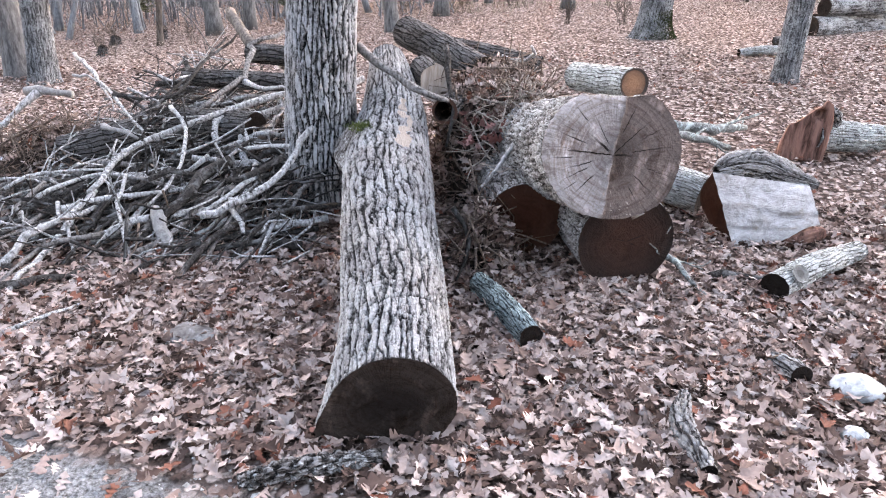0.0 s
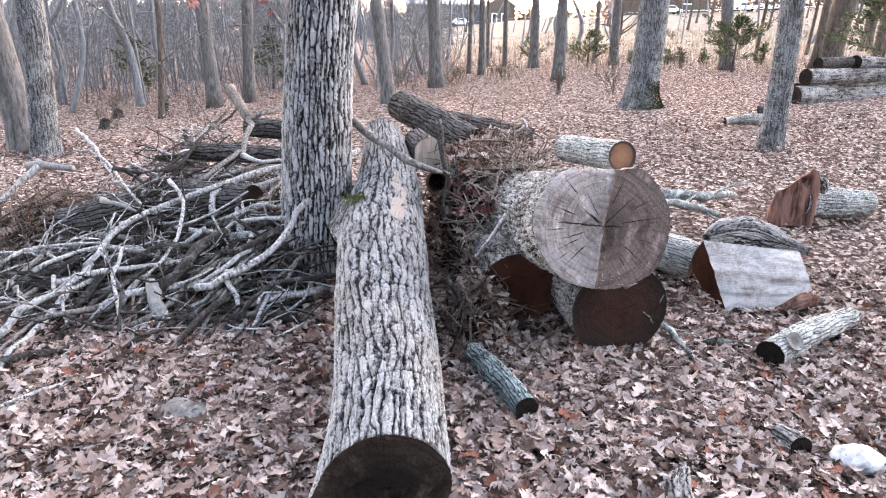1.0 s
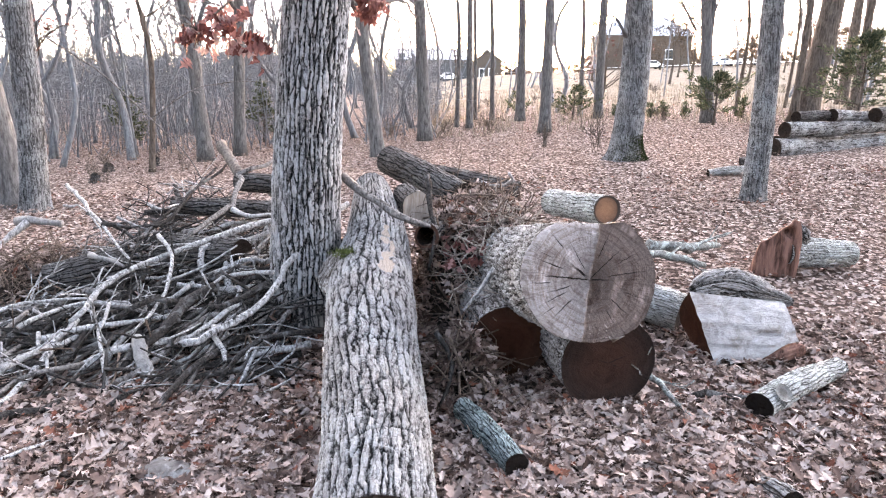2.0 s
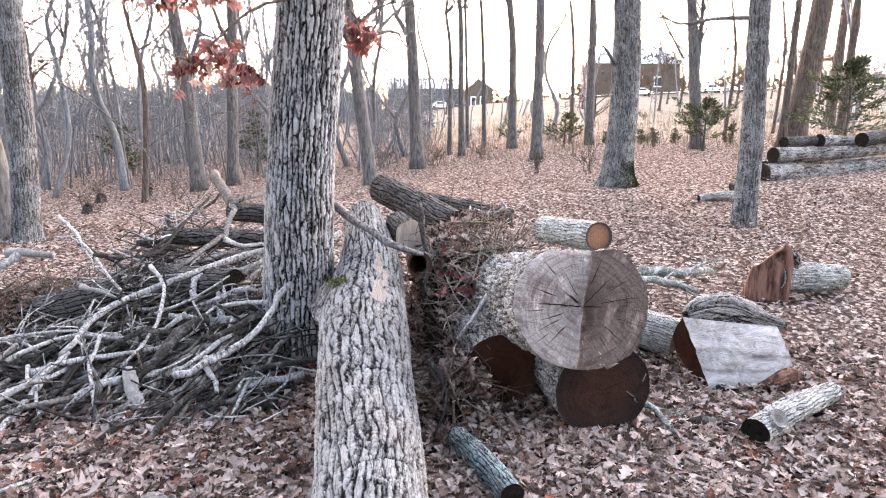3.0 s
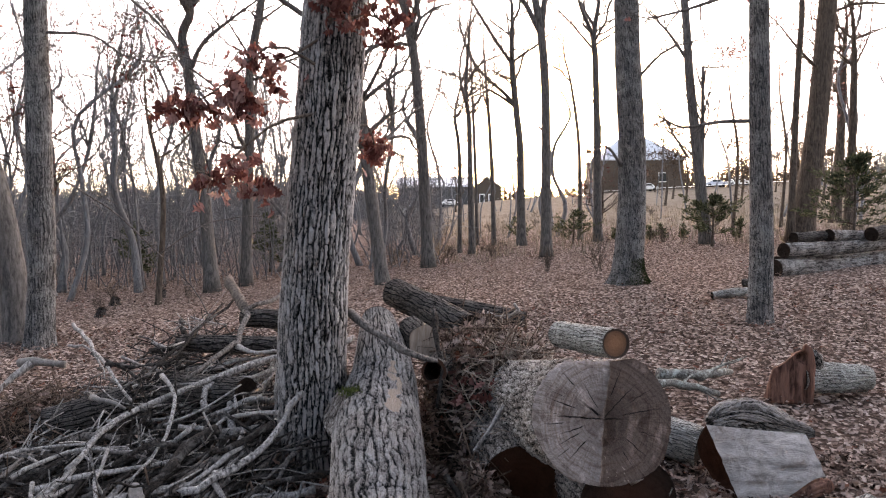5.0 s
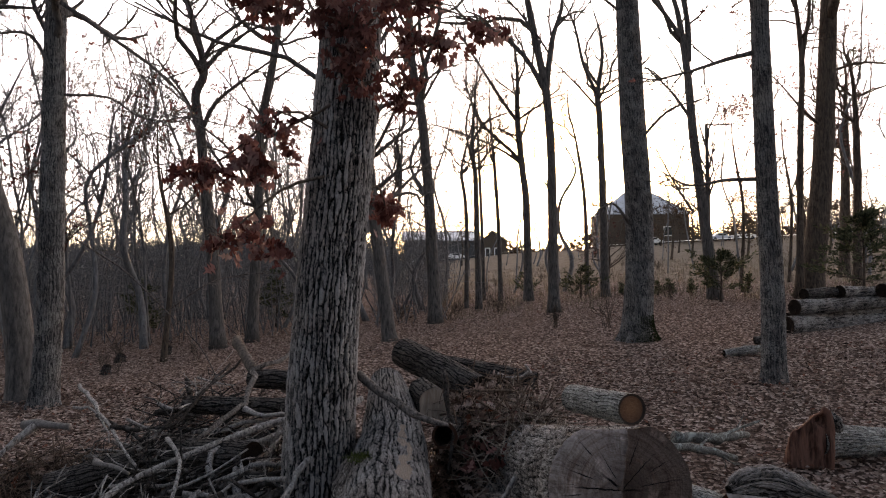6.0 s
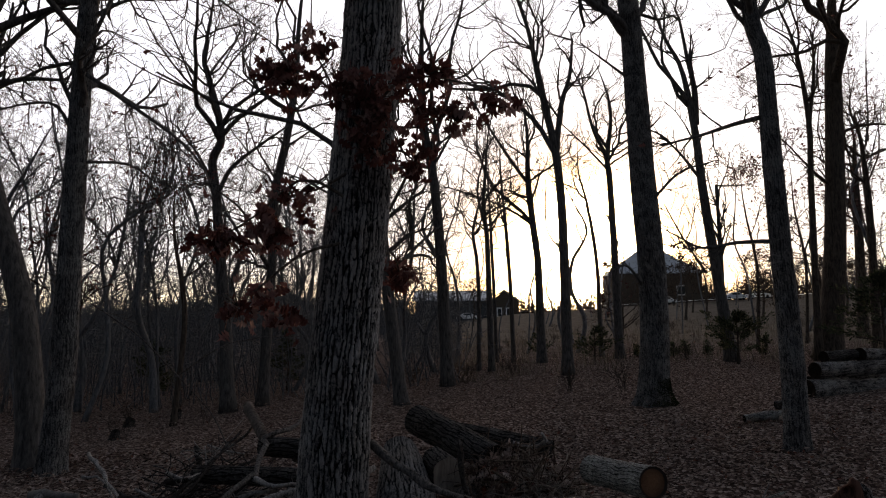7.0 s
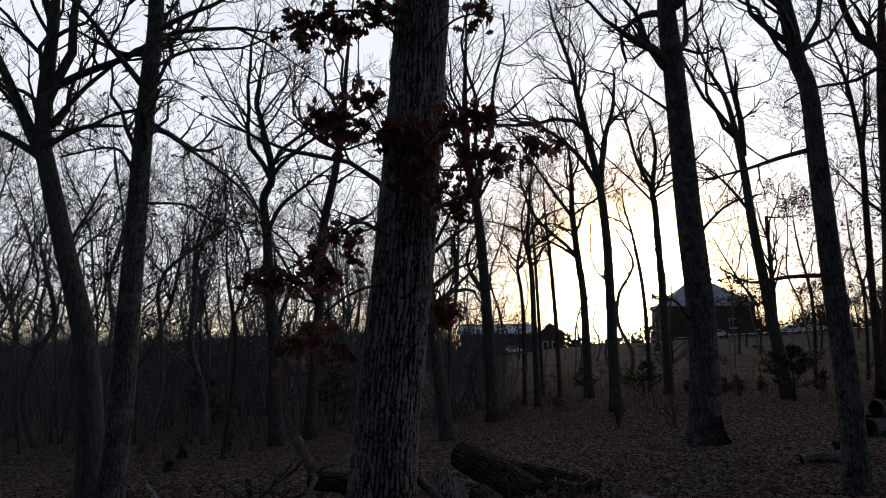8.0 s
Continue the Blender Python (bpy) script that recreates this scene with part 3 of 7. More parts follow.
def sides_of(pts):
    """Two directions across a line at each of its points."""
    t = np.gradient(pts, axis=0)
    t /= np.linalg.norm(t, axis=1)[:, None] + 1e-9
    chord = pts[-1] - pts[0]
    ref = np.array((1.0, 0, 0)) if abs(chord[0]) < 0.6 * np.linalg.norm(chord) else np.array((0, 0, 1.0))
    a = np.cross(t, ref)
    a /= np.linalg.norm(a, axis=1)[:, None] + 1e-9
    return t, a, np.cross(a, t)


def tube(pts, radii, n=6, start=0):
    """A tapered round bar along a line; its ends are closed by a fan."""
    pts, radii = np.asarray(pts, float), np.asarray(radii, float)
    _, a, b = sides_of(pts)
    ang = np.arange(n) * 2 * np.pi / n
    V = pts[:, None] + radii[:, None, None] * (a[:, None] * np.cos(ang)[None, :, None] + b[:, None] * np.sin(ang)[None, :, None])
    m = len(pts)
    i = np.arange(m - 1)[:, None] * n
    j = np.arange(n)[None, :]
    jn = (j + 1) % n
    F = np.stack([i + j, i + jn, i + n + jn, i + n + j], -1).reshape(-1, 4) + start
    V = np.vstack([V.reshape(-1, 3), pts[:1], pts[-1:]])
    c0, c1 = m * n + start, m * n + 1 + start
    j = np.arange(n)
    cap0 = np.stack([np.full(n, c0), (j + 1) % n + start, j + start, np.full(n, c0)], -1)
    cap1 = np.stack([np.full(n, c1), (m - 1) * n + j + start, (m - 1) * n + (j + 1) % n + start, np.full(n, c1)], -1)
    return V, F, cap0[:, :3], cap1[:, :3]


def tubes(name, lines, material, origin=(0, 0, 0)):
    """Many bars joined into one mesh. lines: (points, radii, sides)."""
    Vs, Fs, count = [], [], 0
    for pts, radii, n in lines:
        V, F, c0, c1 = tube(pts, radii, n, count)
        Vs.append(V)
        Fs += [np.stack([F[:, 0], F[:, 1], F[:, 2]], -1), np.stack([F[:, 0], F[:, 2], F[:, 3]], -1)]
        if n > 3:
            Fs += [c0, c1]
        count += len(V)
    return build(name, np.vstack(Vs), np.vstack(Fs), material, True, None, None, origin)


def furrows(ring, A, S, columns, length, seed):
    """How high bark stands: 0 in the furrows, about 1 on the ridges. Long uneven plates parted by ragged furrows, with thinner cracks across."""
    around = 2 * np.pi * 0.23
    wide = around / columns
    w = fbm(ring * (1.2, 1.2, 1.6), 1.5, seed, 2) - 0.5
    m = fbm(ring * (2.5, 2.5, 5.0), 2.0, seed + 5, 2) - 0.5
    f = fbm(ring * (7, 7, 20.0), 3.0, seed + 7, 3) - 0.5
    u = A / (2 * np.pi) * columns + 1.5 * w + 0.7 * m + 0.35 * f
    v = S / length + 0.5 * w + 0.55 * m + 0.25 * f
    iu, iv = np.floor(u).astype(np.int64), np.floor(v).astype(np.int64)

    def toss(a, b, k):
        h = (a % columns) * 374761393 + b * 668265263 + (seed + k) * 1274126177
        h = (h ^ (h >> 13)) * 1103515245
        return ((h ^ (h >> 16)) & 0xFFFF) / 65535.0

    px, py, tone = [], [], []
    for di in (-2, -1, 0, 1, 2):
        for dj in (-1, 0, 1):
            a, b = iu + di, iv + dj
            px.append(a + 0.5 + 0.62 * (toss(a, b, 1) - 0.5))
            py.append(b + 0.5 + 0.9 * (toss(a, b, 2) - 0.5) + 0.5 * (a % 2))
            tone.append(toss(a, b, 3))
    px, py, tone = np.array(px), np.array(py), np.array(tone)
    d = (px - u) ** 2 + (0.75 * (py - v)) ** 2
    near = d.argmin(0)
    k = np.arange(len(u))
    nx, ny, nd = px[near, k], py[near, k], d[near, k]
    gx, gy = 2 * (px - nx) / wide, 2 * 0.5625 * (py - ny) / length
    slope = np.sqrt(gx ** 2 + gy ** 2) + 1e-9
    gap = (d - nd) / slope * (1 + 0.9 * np.abs(gy) / slope)
    gap[near, k] = 9.0
    gap = gap.min(0) / wide
    cut = 0.10 + 0.16 * step(0.3, 0.75, fbm(ring * (3, 3, 6), 2.2, seed + 11, 2))
    ridge = step(cut * 0.2, cut * 1.3, gap + 0.16 * f)
    return ridge * (0.66 + 0.4 * tone[near, k] + 0.6 * f)


def stem(pts, radii, nu, nv, plate, deep, seed, flare=0.0, lump=0.03, spur=None, bare=None, flat=None, kerfs=()):
    """A carved bark surface along a line. plate: (width, length). Returns corners, faces, relief, and the line."""
    line = spline(np.column_stack([np.asarray(pts, float), np.asarray(radii, float)]), nv)
    c, r = line[:, :3], line[:, 3]
    _, a, b = sides_of(c)
    s = np.r_[0, np.cumsum(np.linalg.norm(np.diff(c, axis=0), axis=1))]
    ang = np.arange(nu) * 2 * np.pi / nu
    A, S = np.meshgrid(ang, s)
    ring = np.stack([np.cos(A), np.sin(A), S], -1).reshape(-1, 3)
    columns = max(7, int(round(2 * np.pi * np.mean(r) / plate[0])))
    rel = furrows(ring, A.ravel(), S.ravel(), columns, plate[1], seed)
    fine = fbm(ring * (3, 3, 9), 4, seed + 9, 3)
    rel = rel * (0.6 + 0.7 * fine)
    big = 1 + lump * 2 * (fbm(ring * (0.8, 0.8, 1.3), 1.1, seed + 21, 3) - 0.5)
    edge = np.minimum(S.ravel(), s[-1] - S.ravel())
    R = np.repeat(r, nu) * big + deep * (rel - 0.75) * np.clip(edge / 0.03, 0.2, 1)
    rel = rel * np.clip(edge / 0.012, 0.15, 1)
    if bare:
        ang, s0, s1, half = bare
        off = (A.ravel() - radians(ang)) + 1.1 * (fbm(ring * (2, 2, 4), 2, seed + 31, 4) - 0.5)
        along = step(s0, s0 + 0.12, S.ravel()) * (1 - step(s1 - 0.12, s1, S.ravel()))
        gone = step(0.45, 0.55, along * np.exp(-(off / half) ** 2) + 0.75 * (fbm(ring * (4, 4, 8), 2.5, seed + 33, 4) - 0.5))
        R = R - gone * deep * (rel - 0.35)
        rel = rel * (1 - gone) + gone * 2.0
    for s0, turn, half in kerfs:
        off = np.abs(A.ravel() - radians(turn)) / radians(half)
        slot = np.exp(-((S.ravel() - s0 - 0.02 * np.sin(A.ravel() * 3)) / 0.006) ** 2) * (1 - step(0.7, 1.0, off))
        R, rel = R - 0.018 * slot, rel * (1 - 0.97 * slot)
    if flat:
        lid = flat * (1 + 0.12 * (fbm(ring * (3, 3, 6), 3, seed + 41, 3) - 0.5))
        R = np.minimum(R, lid / np.maximum(-np.cos(A.ravel()), 0.05))
        R = R * (1 - 0.05 * np.cos(A.ravel()) ** 2)
    if flare:
        R = R * (1 + flare * np.exp(-S.ravel() / 0.16) * (0.75 + 0.5 * np.sin(5 * A.ravel() + seed)))
    if spur:
        R = R * (1 + spur[0] * np.exp(-(S.ravel() / 0.2) ** 2) * np.exp(-((np.abs((A.ravel() - radians(spur[1]) + np.pi) % (2 * np.pi) - np.pi)) / 0.5) ** 2))
    V = np.repeat(c, nu, 0) + R[:, None] * (np.repeat(a, nu, 0) * np.cos(A.ravel())[:, None] + np.repeat(b, nu, 0) * np.sin(A.ravel())[:, None])
    i = np.arange(nv - 1)[:, None] * nu
    j = np.arange(nu)[None, :]
    jn = (j + 1) % nu
    F = np.stack([i + j, i + jn, i + nu + jn, i + nu + j], -1).reshape(-1, 4)
    return V, F, np.clip(rel, 0, 2.0), (c, a, b), np.column_stack([(A.ravel() * np.mean(r)), S.ravel() + 7.3])


def end_face(rim, out, rings=14, dish=0.0, seed=0, split=0.0, inset=0.006):
    """A sawn face inside a rim of corners: slightly uneven, drawn in, a split half may stand proud. UV: metres from the pith."""
    rim = np.asarray(rim)
    n = len(rim)
    mid = rim.mean(0)
    out = np.asarray(out, float) / np.linalg.norm(out)
    up = np.array((0, 0, 1.0)) - out[2] * out
    up /= np.linalg.norm(up)
    right = np.cross(up, out)
    k = np.linspace(1, 0.0, rings + 1)[:-1]
    V = mid + (rim - mid)[None] * k[:, None, None]
    flat = V.reshape(-1, 3)
    x, y = (flat - mid) @ right, (flat - mid) @ up
    off = 0.012 * (fbm(flat, 7, seed, 4) - 0.5) * 2
    if split:
        edge = x - 0.15 * y + 0.05 * (fbm(flat, 12, seed + 3, 4) - 0.5)
        off = off + split * (1 - step(-0.006, 0.006, edge)) + 0.022 * np.exp(-(edge / 0.010) ** 2)
    keep = np.repeat(k, n)
    off = np.where(keep > 0.985, 0, off - inset)
    flat = flat - out * ((flat - mid) @ out)[:, None] * np.repeat(1 - k, n)[:, None] * 0.0 + out * off[:, None]
    V = np.vstack([flat, mid + out * (-inset + split * 0.5)])
    uv = np.column_stack([np.r_[x, 0], np.r_[y, 0]])
    F = []
    j = np.arange(n)
    jn = (j + 1) % n
    for i in range(rings - 1):
        a, b = i * n, (i + 1) * n
        F += [np.stack([a + j, a + jn, b + jn], -1), np.stack([a + j, b + jn, b + j], -1)]
    a = (rings - 1) * n
    F.append(np.stack([a + j, a + jn, np.full(n, rings * n)], -1))
    return V, np.vstack(F), uv


def log(name, pts, radii, label, bark, ends, nu=90, nv=70, plate=(0.045, 0.16), deep=0.014, seed=1, split=0.0, flare=0.0, category="log", group="", lump=0.03, spur=None, bare=None, flat=None, kerfs=()):
    """A felled log: carved bark and two sawn ends. ends: the materials of its first and last face."""
    V, F, rel, (c, a, b), uv = stem(pts, radii, nu, nv, plate, deep, seed, flare, lump, spur, bare, flat, kerfs)
    at = np.array(c[0])
    root = thing(name, at, label, category, group)
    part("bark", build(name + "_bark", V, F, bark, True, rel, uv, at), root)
    for k, (rim, way) in enumerate(((V[:nu], c[0] - c[1]), (V[-nu:], c[-1] - c[-2]))):
        if ends[k]:
            fv, ff, fuv = end_face(rim, way, 14 if nu > 60 else 5, 0, seed + k, split if k == 0 else 0)
            part("cut_face", build(name + "_cut_face", fv, ff, ends[k], True, None, fuv, at), root, "sawn end grain")
    return root


# ---------- the lie of the land ----------
def ground_z(x, y):
    x, y = np.asarray(x, float), np.asarray(y, float)
    rise = np.interp(y, [3.2, 5, 6.5, 8, 11, 14, 19, 30, 60], [0, 0.12, 0.30, 0.45, 0.66, 0.76, 0.86, 1.1, 1.2])
    near = rise * (0.62 + np.tanh(0.085 * x))
    far = step(25, 150, y) * np.clip(2.25 + 0.047 * x, -1.5, 14) * 1.15
    ridge = step(80, 190, y) * 7.5 * (1 - step(-40, -6, x)) * (1 - step(260, 400, y))
    # Unseen rise behind the viewpoint, added to cut light from the rear sky.
    shade_bank = step(2.5, 15, -y) * 4.0 + step(12, 60, -y) * 12.0
    return near + far + ridge + shade_bank


def on_ground(x, y, up=0.0):
    return (x, y, float(ground_z(x, y)) + up)


def make_ground():
    t = np.linspace(-1, 1, 261)
    xs = 16 * t + 900 * np.sign(t) * np.abs(t) ** 5
    u = np.linspace(-0.8, 1, 261)
    ys = 3 + 24 * u + 1200 * np.abs(u) ** 5 * np.sign(u)
    X, Y = np.meshgrid(xs, ys)
    x, y = X.ravel(), Y.ravel()
    p = np.column_stack([x, y, 0 * x])
    z = ground_z(x, y) + 0.05 * (fbm(p, 0.9, 3, 4) - 0.5) + np.clip(np.hypot(x, y - 5) / 30, 0, 1) * 0.5 * (fbm(p, 0.12, 8, 3) - 0.5) - 0.015
    n = len(xs)
    i = np.arange(len(ys) - 1)[:, None] * n
    j = np.arange(n - 1)[None, :]
    F = np.stack([i + j, i + j + 1, i + n + j + 1, i + n + j], -1).reshape(-1, 4)
    ob = new("ground", build("ground", np.column_stack([x, y, z]), F, M_GROUND))
    tagged(ob, "woodland ground under dry leaves, pale gravel lane and tan grass", "ground", kind="structure")


make_ground()


# ---------- the standing oak by the pile ----------
def standing_oak():
    pts = [(-0.82, 4.62, 0.0), (-0.80, 4.62, 0.6), (-0.765, 4.62, 1.28), (-0.70, 4.62, 2.0), (-0.64, 4.62, 2.6), (-0.585, 4.62, 3.3), (-0.53, 4.62, 4.1), (-0.48, 4.62, 5.0), (-0.42, 4.64, 6.2)]
    rad = [0.245, 0.235, 0.225, 0.218, 0.215, 0.21, 0.205, 0.20, 0.18]
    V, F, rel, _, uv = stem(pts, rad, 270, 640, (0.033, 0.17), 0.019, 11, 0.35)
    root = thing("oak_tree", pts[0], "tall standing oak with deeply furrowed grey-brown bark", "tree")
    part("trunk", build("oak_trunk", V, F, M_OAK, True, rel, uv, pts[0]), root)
    rng = np.random.default_rng(5)
    lines = []
    shoots = [((-0.62, 4.45, 2.7), (-0.95, 4.35, 2.85), (-1.25, 4.3, 2.6), (-1.5, 4.3, 2.45)), ((-0.66, 4.45, 2.45), (-0.95, 4.32, 2.35), (-1.2, 4.3, 2.15), (-1.35, 4.3, 2.02)),
              ((-0.58, 4.42, 3.2), (-0.85, 4.25, 3.5), (-1.1, 4.2, 3.55)), ((-0.55, 4.42, 3.3), (-0.3, 4.3, 3.5), (0.0, 4.3, 3.5), (0.36, 4.3, 3.38)),
              ((-0.56, 4.42, 3.25), (-0.2, 4.38, 3.2), (0.05, 4.3, 3.3)), ((-0.56, 4.42, 3.0), (-0.35, 4.38, 3.05), (-0.2, 4.4, 2.95)),
              ((-0.52, 4.45, 4.1), (-0.85, 4.28, 4.35), (-1.2, 4.2, 4.3), (-1.42, 4.2, 4.22)), ((-0.48, 4.75, 2.4), (-0.4, 4.85, 2.4), (-0.36, 4.9, 2.25)),
              ((-0.5, 4.45, 4.1), (-0.25, 4.35, 4.3), (0.0, 4.3, 4.33)), ((-0.6, 4.42, 3.0), (-0.55, 4.2, 3.25), (-0.5, 4.15, 3.35)), ((-0.62, 4.44, 2.95), (-0.85, 4.4, 2.8), (-1.02, 4.36, 2.76))]
    for s in shoots:
        line = spline(s, 9)
        lines.append((line, np.linspace(0.013, 0.004, 9), 5))
        for _ in range(5):
            k = rng.integers(2, 9)
            w = rng.normal(0, 1, 3)
            w[2] = abs(w[2]) * 0.4
            w *= 0.22 / np.linalg.norm(w)
            lines.append((spline([line[k], line[k] + w * 0.6 + (0, 0, 0.03), line[k] + w * 1.1], 4), np.linspace(0.005, 0.002, 4), 3))
    part("side_growth", tubes("oak_shoots", lines, M_TWIG, pts[0]), root, "thin side shoots", "stuff")
    # Crown above the view, added to hold back light from the zenith.
    out = []
    for k in range(11):
        a = rng.uniform(0, 6.283)
        h = rng.uniform(0, 1)
        grow(rng, np.array((-0.44 + 0.03 * h, 4.64, 5.6 + 0.5 * h)), (math.cos(a), math.sin(a), rng.uniform(0.5, 2.2)), rng.uniform(2.6, 4.8), 0.075, 3, out, 0.1, (5, 5, 6), 0.24)
    part("crown", tubes("oak_crown", out, M_BARK, pts[0]), root, "added bare limbs overhead, out of view", "stuff")
    tufts = [(-1.51, 4.3, 2.42, 26), (-1.38, 4.3, 2.44, 14), (-1.21, 4.3, 2.54, 30), (-1.10, 4.28, 2.45, 16), (-1.18, 4.3, 2.06, 18), (-1.33, 4.3, 1.97, 16), (-1.05, 4.35, 1.95, 14), (-0.39, 4.9, 2.25, 26), (-1.04, 4.35, 2.74, 18),
             (-0.93, 4.35, 2.62, 10), (-1.09, 4.2, 3.5, 30), (-0.96, 4.2, 3.46, 18), (-0.61, 4.15, 3.36, 34), (-0.47, 4.15, 3.2, 34), (-0.44, 4.18, 3.35, 18), (-0.08, 4.3, 3.53, 28), (0.03, 4.3, 3.24, 26),
             (-0.15, 4.3, 3.3, 18), (0.34, 4.3, 3.34, 16), (-0.18, 4.4, 3.05, 16), (-0.25, 4.4, 2.9, 14), (-0.87, 4.2, 3.68, 18), (-0.5, 4.2, 2.95, 14), (-1.04, 4.2, 4.2, 26), (-1.36, 4.2, 4.2, 22), (-0.82, 4.3, 4.36, 26), (-0.04, 4.3, 4.28, 10), (-1.2, 4.2, 4.26, 20), (-0.62, 4.2, 4.3, 16), (-0.55, 4.17, 3.1, 20), (-0.3, 4.25, 3.5, 16)]
    V, F = [], []
    count = 0
    for x, y, z, n in tufts:
        for _ in range(int(n * 1.6)):
            a, b, c = rng.normal(0, 0.07), rng.normal(0, 0.05), rng.normal(0, 0.06)
            hang = Euler((radians(rng.uniform(40, 115)), radians(rng.normal(0, 30)), rng.uniform(0, 6.283))).to_matrix()
            lv, lf = leaf_shape(rng.integers(0, 6))
            lv = lv * rng.uniform(0.075, 0.14)
            V.append(lv @ np.array(hang).T + (x + a, y + b, z + c))
            F.append(lf + count)
            count += len(lv)
    part("foliage", build("oak_leaves", np.vstack(V), np.vstack(F), M_LEAF_HUNG, True, None, None, pts[0]), root, "withered red-brown leaves still hanging", "stuff")
    return root


# ---------- leaves ----------
def leaf_template(seed, wide=1.0, curl=1.0, few=False):
    """A lobed oak leaf one unit long, bent about its midrib: corners and triangles."""
    rng = np.random.default_rng(seed)
    t = np.array([0, 0.22, 0.40, 0.49, 0.64, 0.73, 0.85, 1.0])
    w = np.array([0.012, 0.045, 0.19, 0.06, 0.24, 0.065, 0.17, 0.01]) * wide
    if few:
        t, w = t[[0, 2, 3, 4, 7]], w[[0, 2, 3, 4, 7]] * (1, 1.1, 0.8, 1.1, 1)
    V, F = [], []
    bend, fold, twist = rng.uniform(-0.5, 0.7) * curl, rng.uniform(0.05, 0.5) * curl, rng.uniform(-0.5, 0.5) * curl
    for k in (0, 1, 2):
        sgn = (0, 1, -1)[k]
        ww = w * (1 + 0.15 * rng.normal(0, 1, len(t)))
        tt = t + (0.07 * (np.arange(len(t)) % 2) if sgn else 0)
        y = sgn * ww
        z = bend * (t - 0.5) ** 2 + fold * np.abs(y) + twist * y * (t - 0.4) + 0.022 * curl * rng.normal(0, 1, len(t)) * (sgn != 0)
        V.append(np.column_stack([tt - 0.5, y, z]))
    n = len(t)
    i = np.arange(n - 1)
    for off, flip in ((n, False), (2 * n, True)):
        a, b, c, d = i, i + 1, i + 1 + off, i + off
        q = [np.stack([a, b, c], -1), np.stack([a, c, d], -1)]
        F += [f[:, ::-1] for f in q] if flip else q
    return np.vstack(V), np.vstack(F)


def oak_leaf(seed, lobes=3.5, wide=1.0, curl=1.0):
    """A dry oak leaf one unit long with rounded lobes and deep bays, its blade curled up at the edges and bent along the midrib."""
    rng = np.random.default_rng(seed)
    n = 13
    t = np.linspace(0, 1, n)
    hull = np.interp(t, [0, 0.13, 0.2, 0.45, 0.7, 0.9, 1.0], [0.012, 0.012, 0.10, 0.25, 0.33, 0.2, 0.02]) * wide
    beat = 0.5 - 0.5 * np.cos(2 * np.pi * lobes * np.clip((t - 0.12) / 0.88, 0, 1))
    bend, cup, twist = rng.uniform(-0.6, 0.7) * curl, rng.uniform(0.1, 1.3) * curl, rng.uniform(-0.5, 0.5) * curl
    V = []
    for side, out in ((0, 0), (1, 0.5), (1, 1.0), (-1, 0.5), (-1, 1.0)):
        w = hull * (0.36 + 0.64 * beat ** 0.7) * (1 + 0.18 * rng.normal(0, 1, n))
        y = side * out * w
        lean = 0.16 * w * out * (0.4 + beat)
        z = bend * (t - 0.5) ** 2 + cup * np.abs(y) ** 1.4 * 2.0 * (1 + 0.5 * side * twist) + twist * y * (t - 0.4) * 1.5 + 0.03 * curl * rng.normal(0, 1, n) * out
        V.append(np.column_stack([t - 0.5 + lean, y, z]))
    i = np.arange(n - 1)
    F = []
    for near, far, flip in ((0, 1, False), (1, 2, False), (0, 3, True), (3, 4, True)):
        a, b, c, d = near * n + i, near * n + i + 1, far * n + i + 1, far * n + i
        q = [np.stack([a, b, c], -1), np.stack([a, c, d], -1)]
        F += [f[:, ::-1] for f in q] if flip else q
    return np.vstack(V), np.vstack(F)


LEAVES_NEAR = [oak_leaf(140 + k, 2.8 + 0.35 * (k % 4), 0.85 + 0.06 * k, 0.6) for k in range(7)]
LEAVES = [leaf_template(40 + k, 0.9 + 0.07 * k, 1.15) for k in range(6)]
LEAVES_HUNG = [leaf_template(80 + k, 1.45, 0.9) for k in range(6)]
LEAVES_FLAT = [leaf_template(60 + k, 1.0, 1.05, True) for k in range(5)]


def leaf_shape(k):
    return LEAVES_HUNG[int(k)]


def scatter(shapes, x, y, z, size, tilt, rng):
    """Leaves at these places, turned at random: corners and triangles of all."""
    V, F, count = [], [], 0
    kinds = rng.integers(0, len(shapes), len(x))
    for k, (lv, lf) in enumerate(shapes):
        m = np.nonzero(kinds == k)[0]
        n = len(m)
        a = rng.uniform(0, 2 * np.pi, n)
        p, q = rng.normal(0, tilt, n), rng.normal(0, tilt, n)
        flip = np.where(rng.random(n) < 0.5, 1.0, -1.0)
        L = lv[None] * size[m][:, None, None]
        X, Y, Z = L[..., 0], L[..., 1], L[..., 2] * flip[:, None]
        Z, X = Z * np.cos(p)[:, None] + X * np.sin(p)[:, None], X * np.cos(p)[:, None] - Z * np.sin(p)[:, None]
        Z, Y = Z * np.cos(q)[:, None] + Y * np.sin(q)[:, None], Y * np.cos(q)[:, None] - Z * np.sin(q)[:, None]
        ca, sa = np.cos(a)[:, None], np.sin(a)[:, None]
        P = np.stack([X * ca - Y * sa + x[m][:, None], X * sa + Y * ca + y[m][:, None], Z + z[m][:, None]], -1)
        V.append(P.reshape(-1, 3))
        F.append((lf[None] + (np.arange(n) * len(lv))[:, None, None]).reshape(-1, 3) + count)
        count += n * len(lv)
    return np.vstack(V), np.vstack(F)


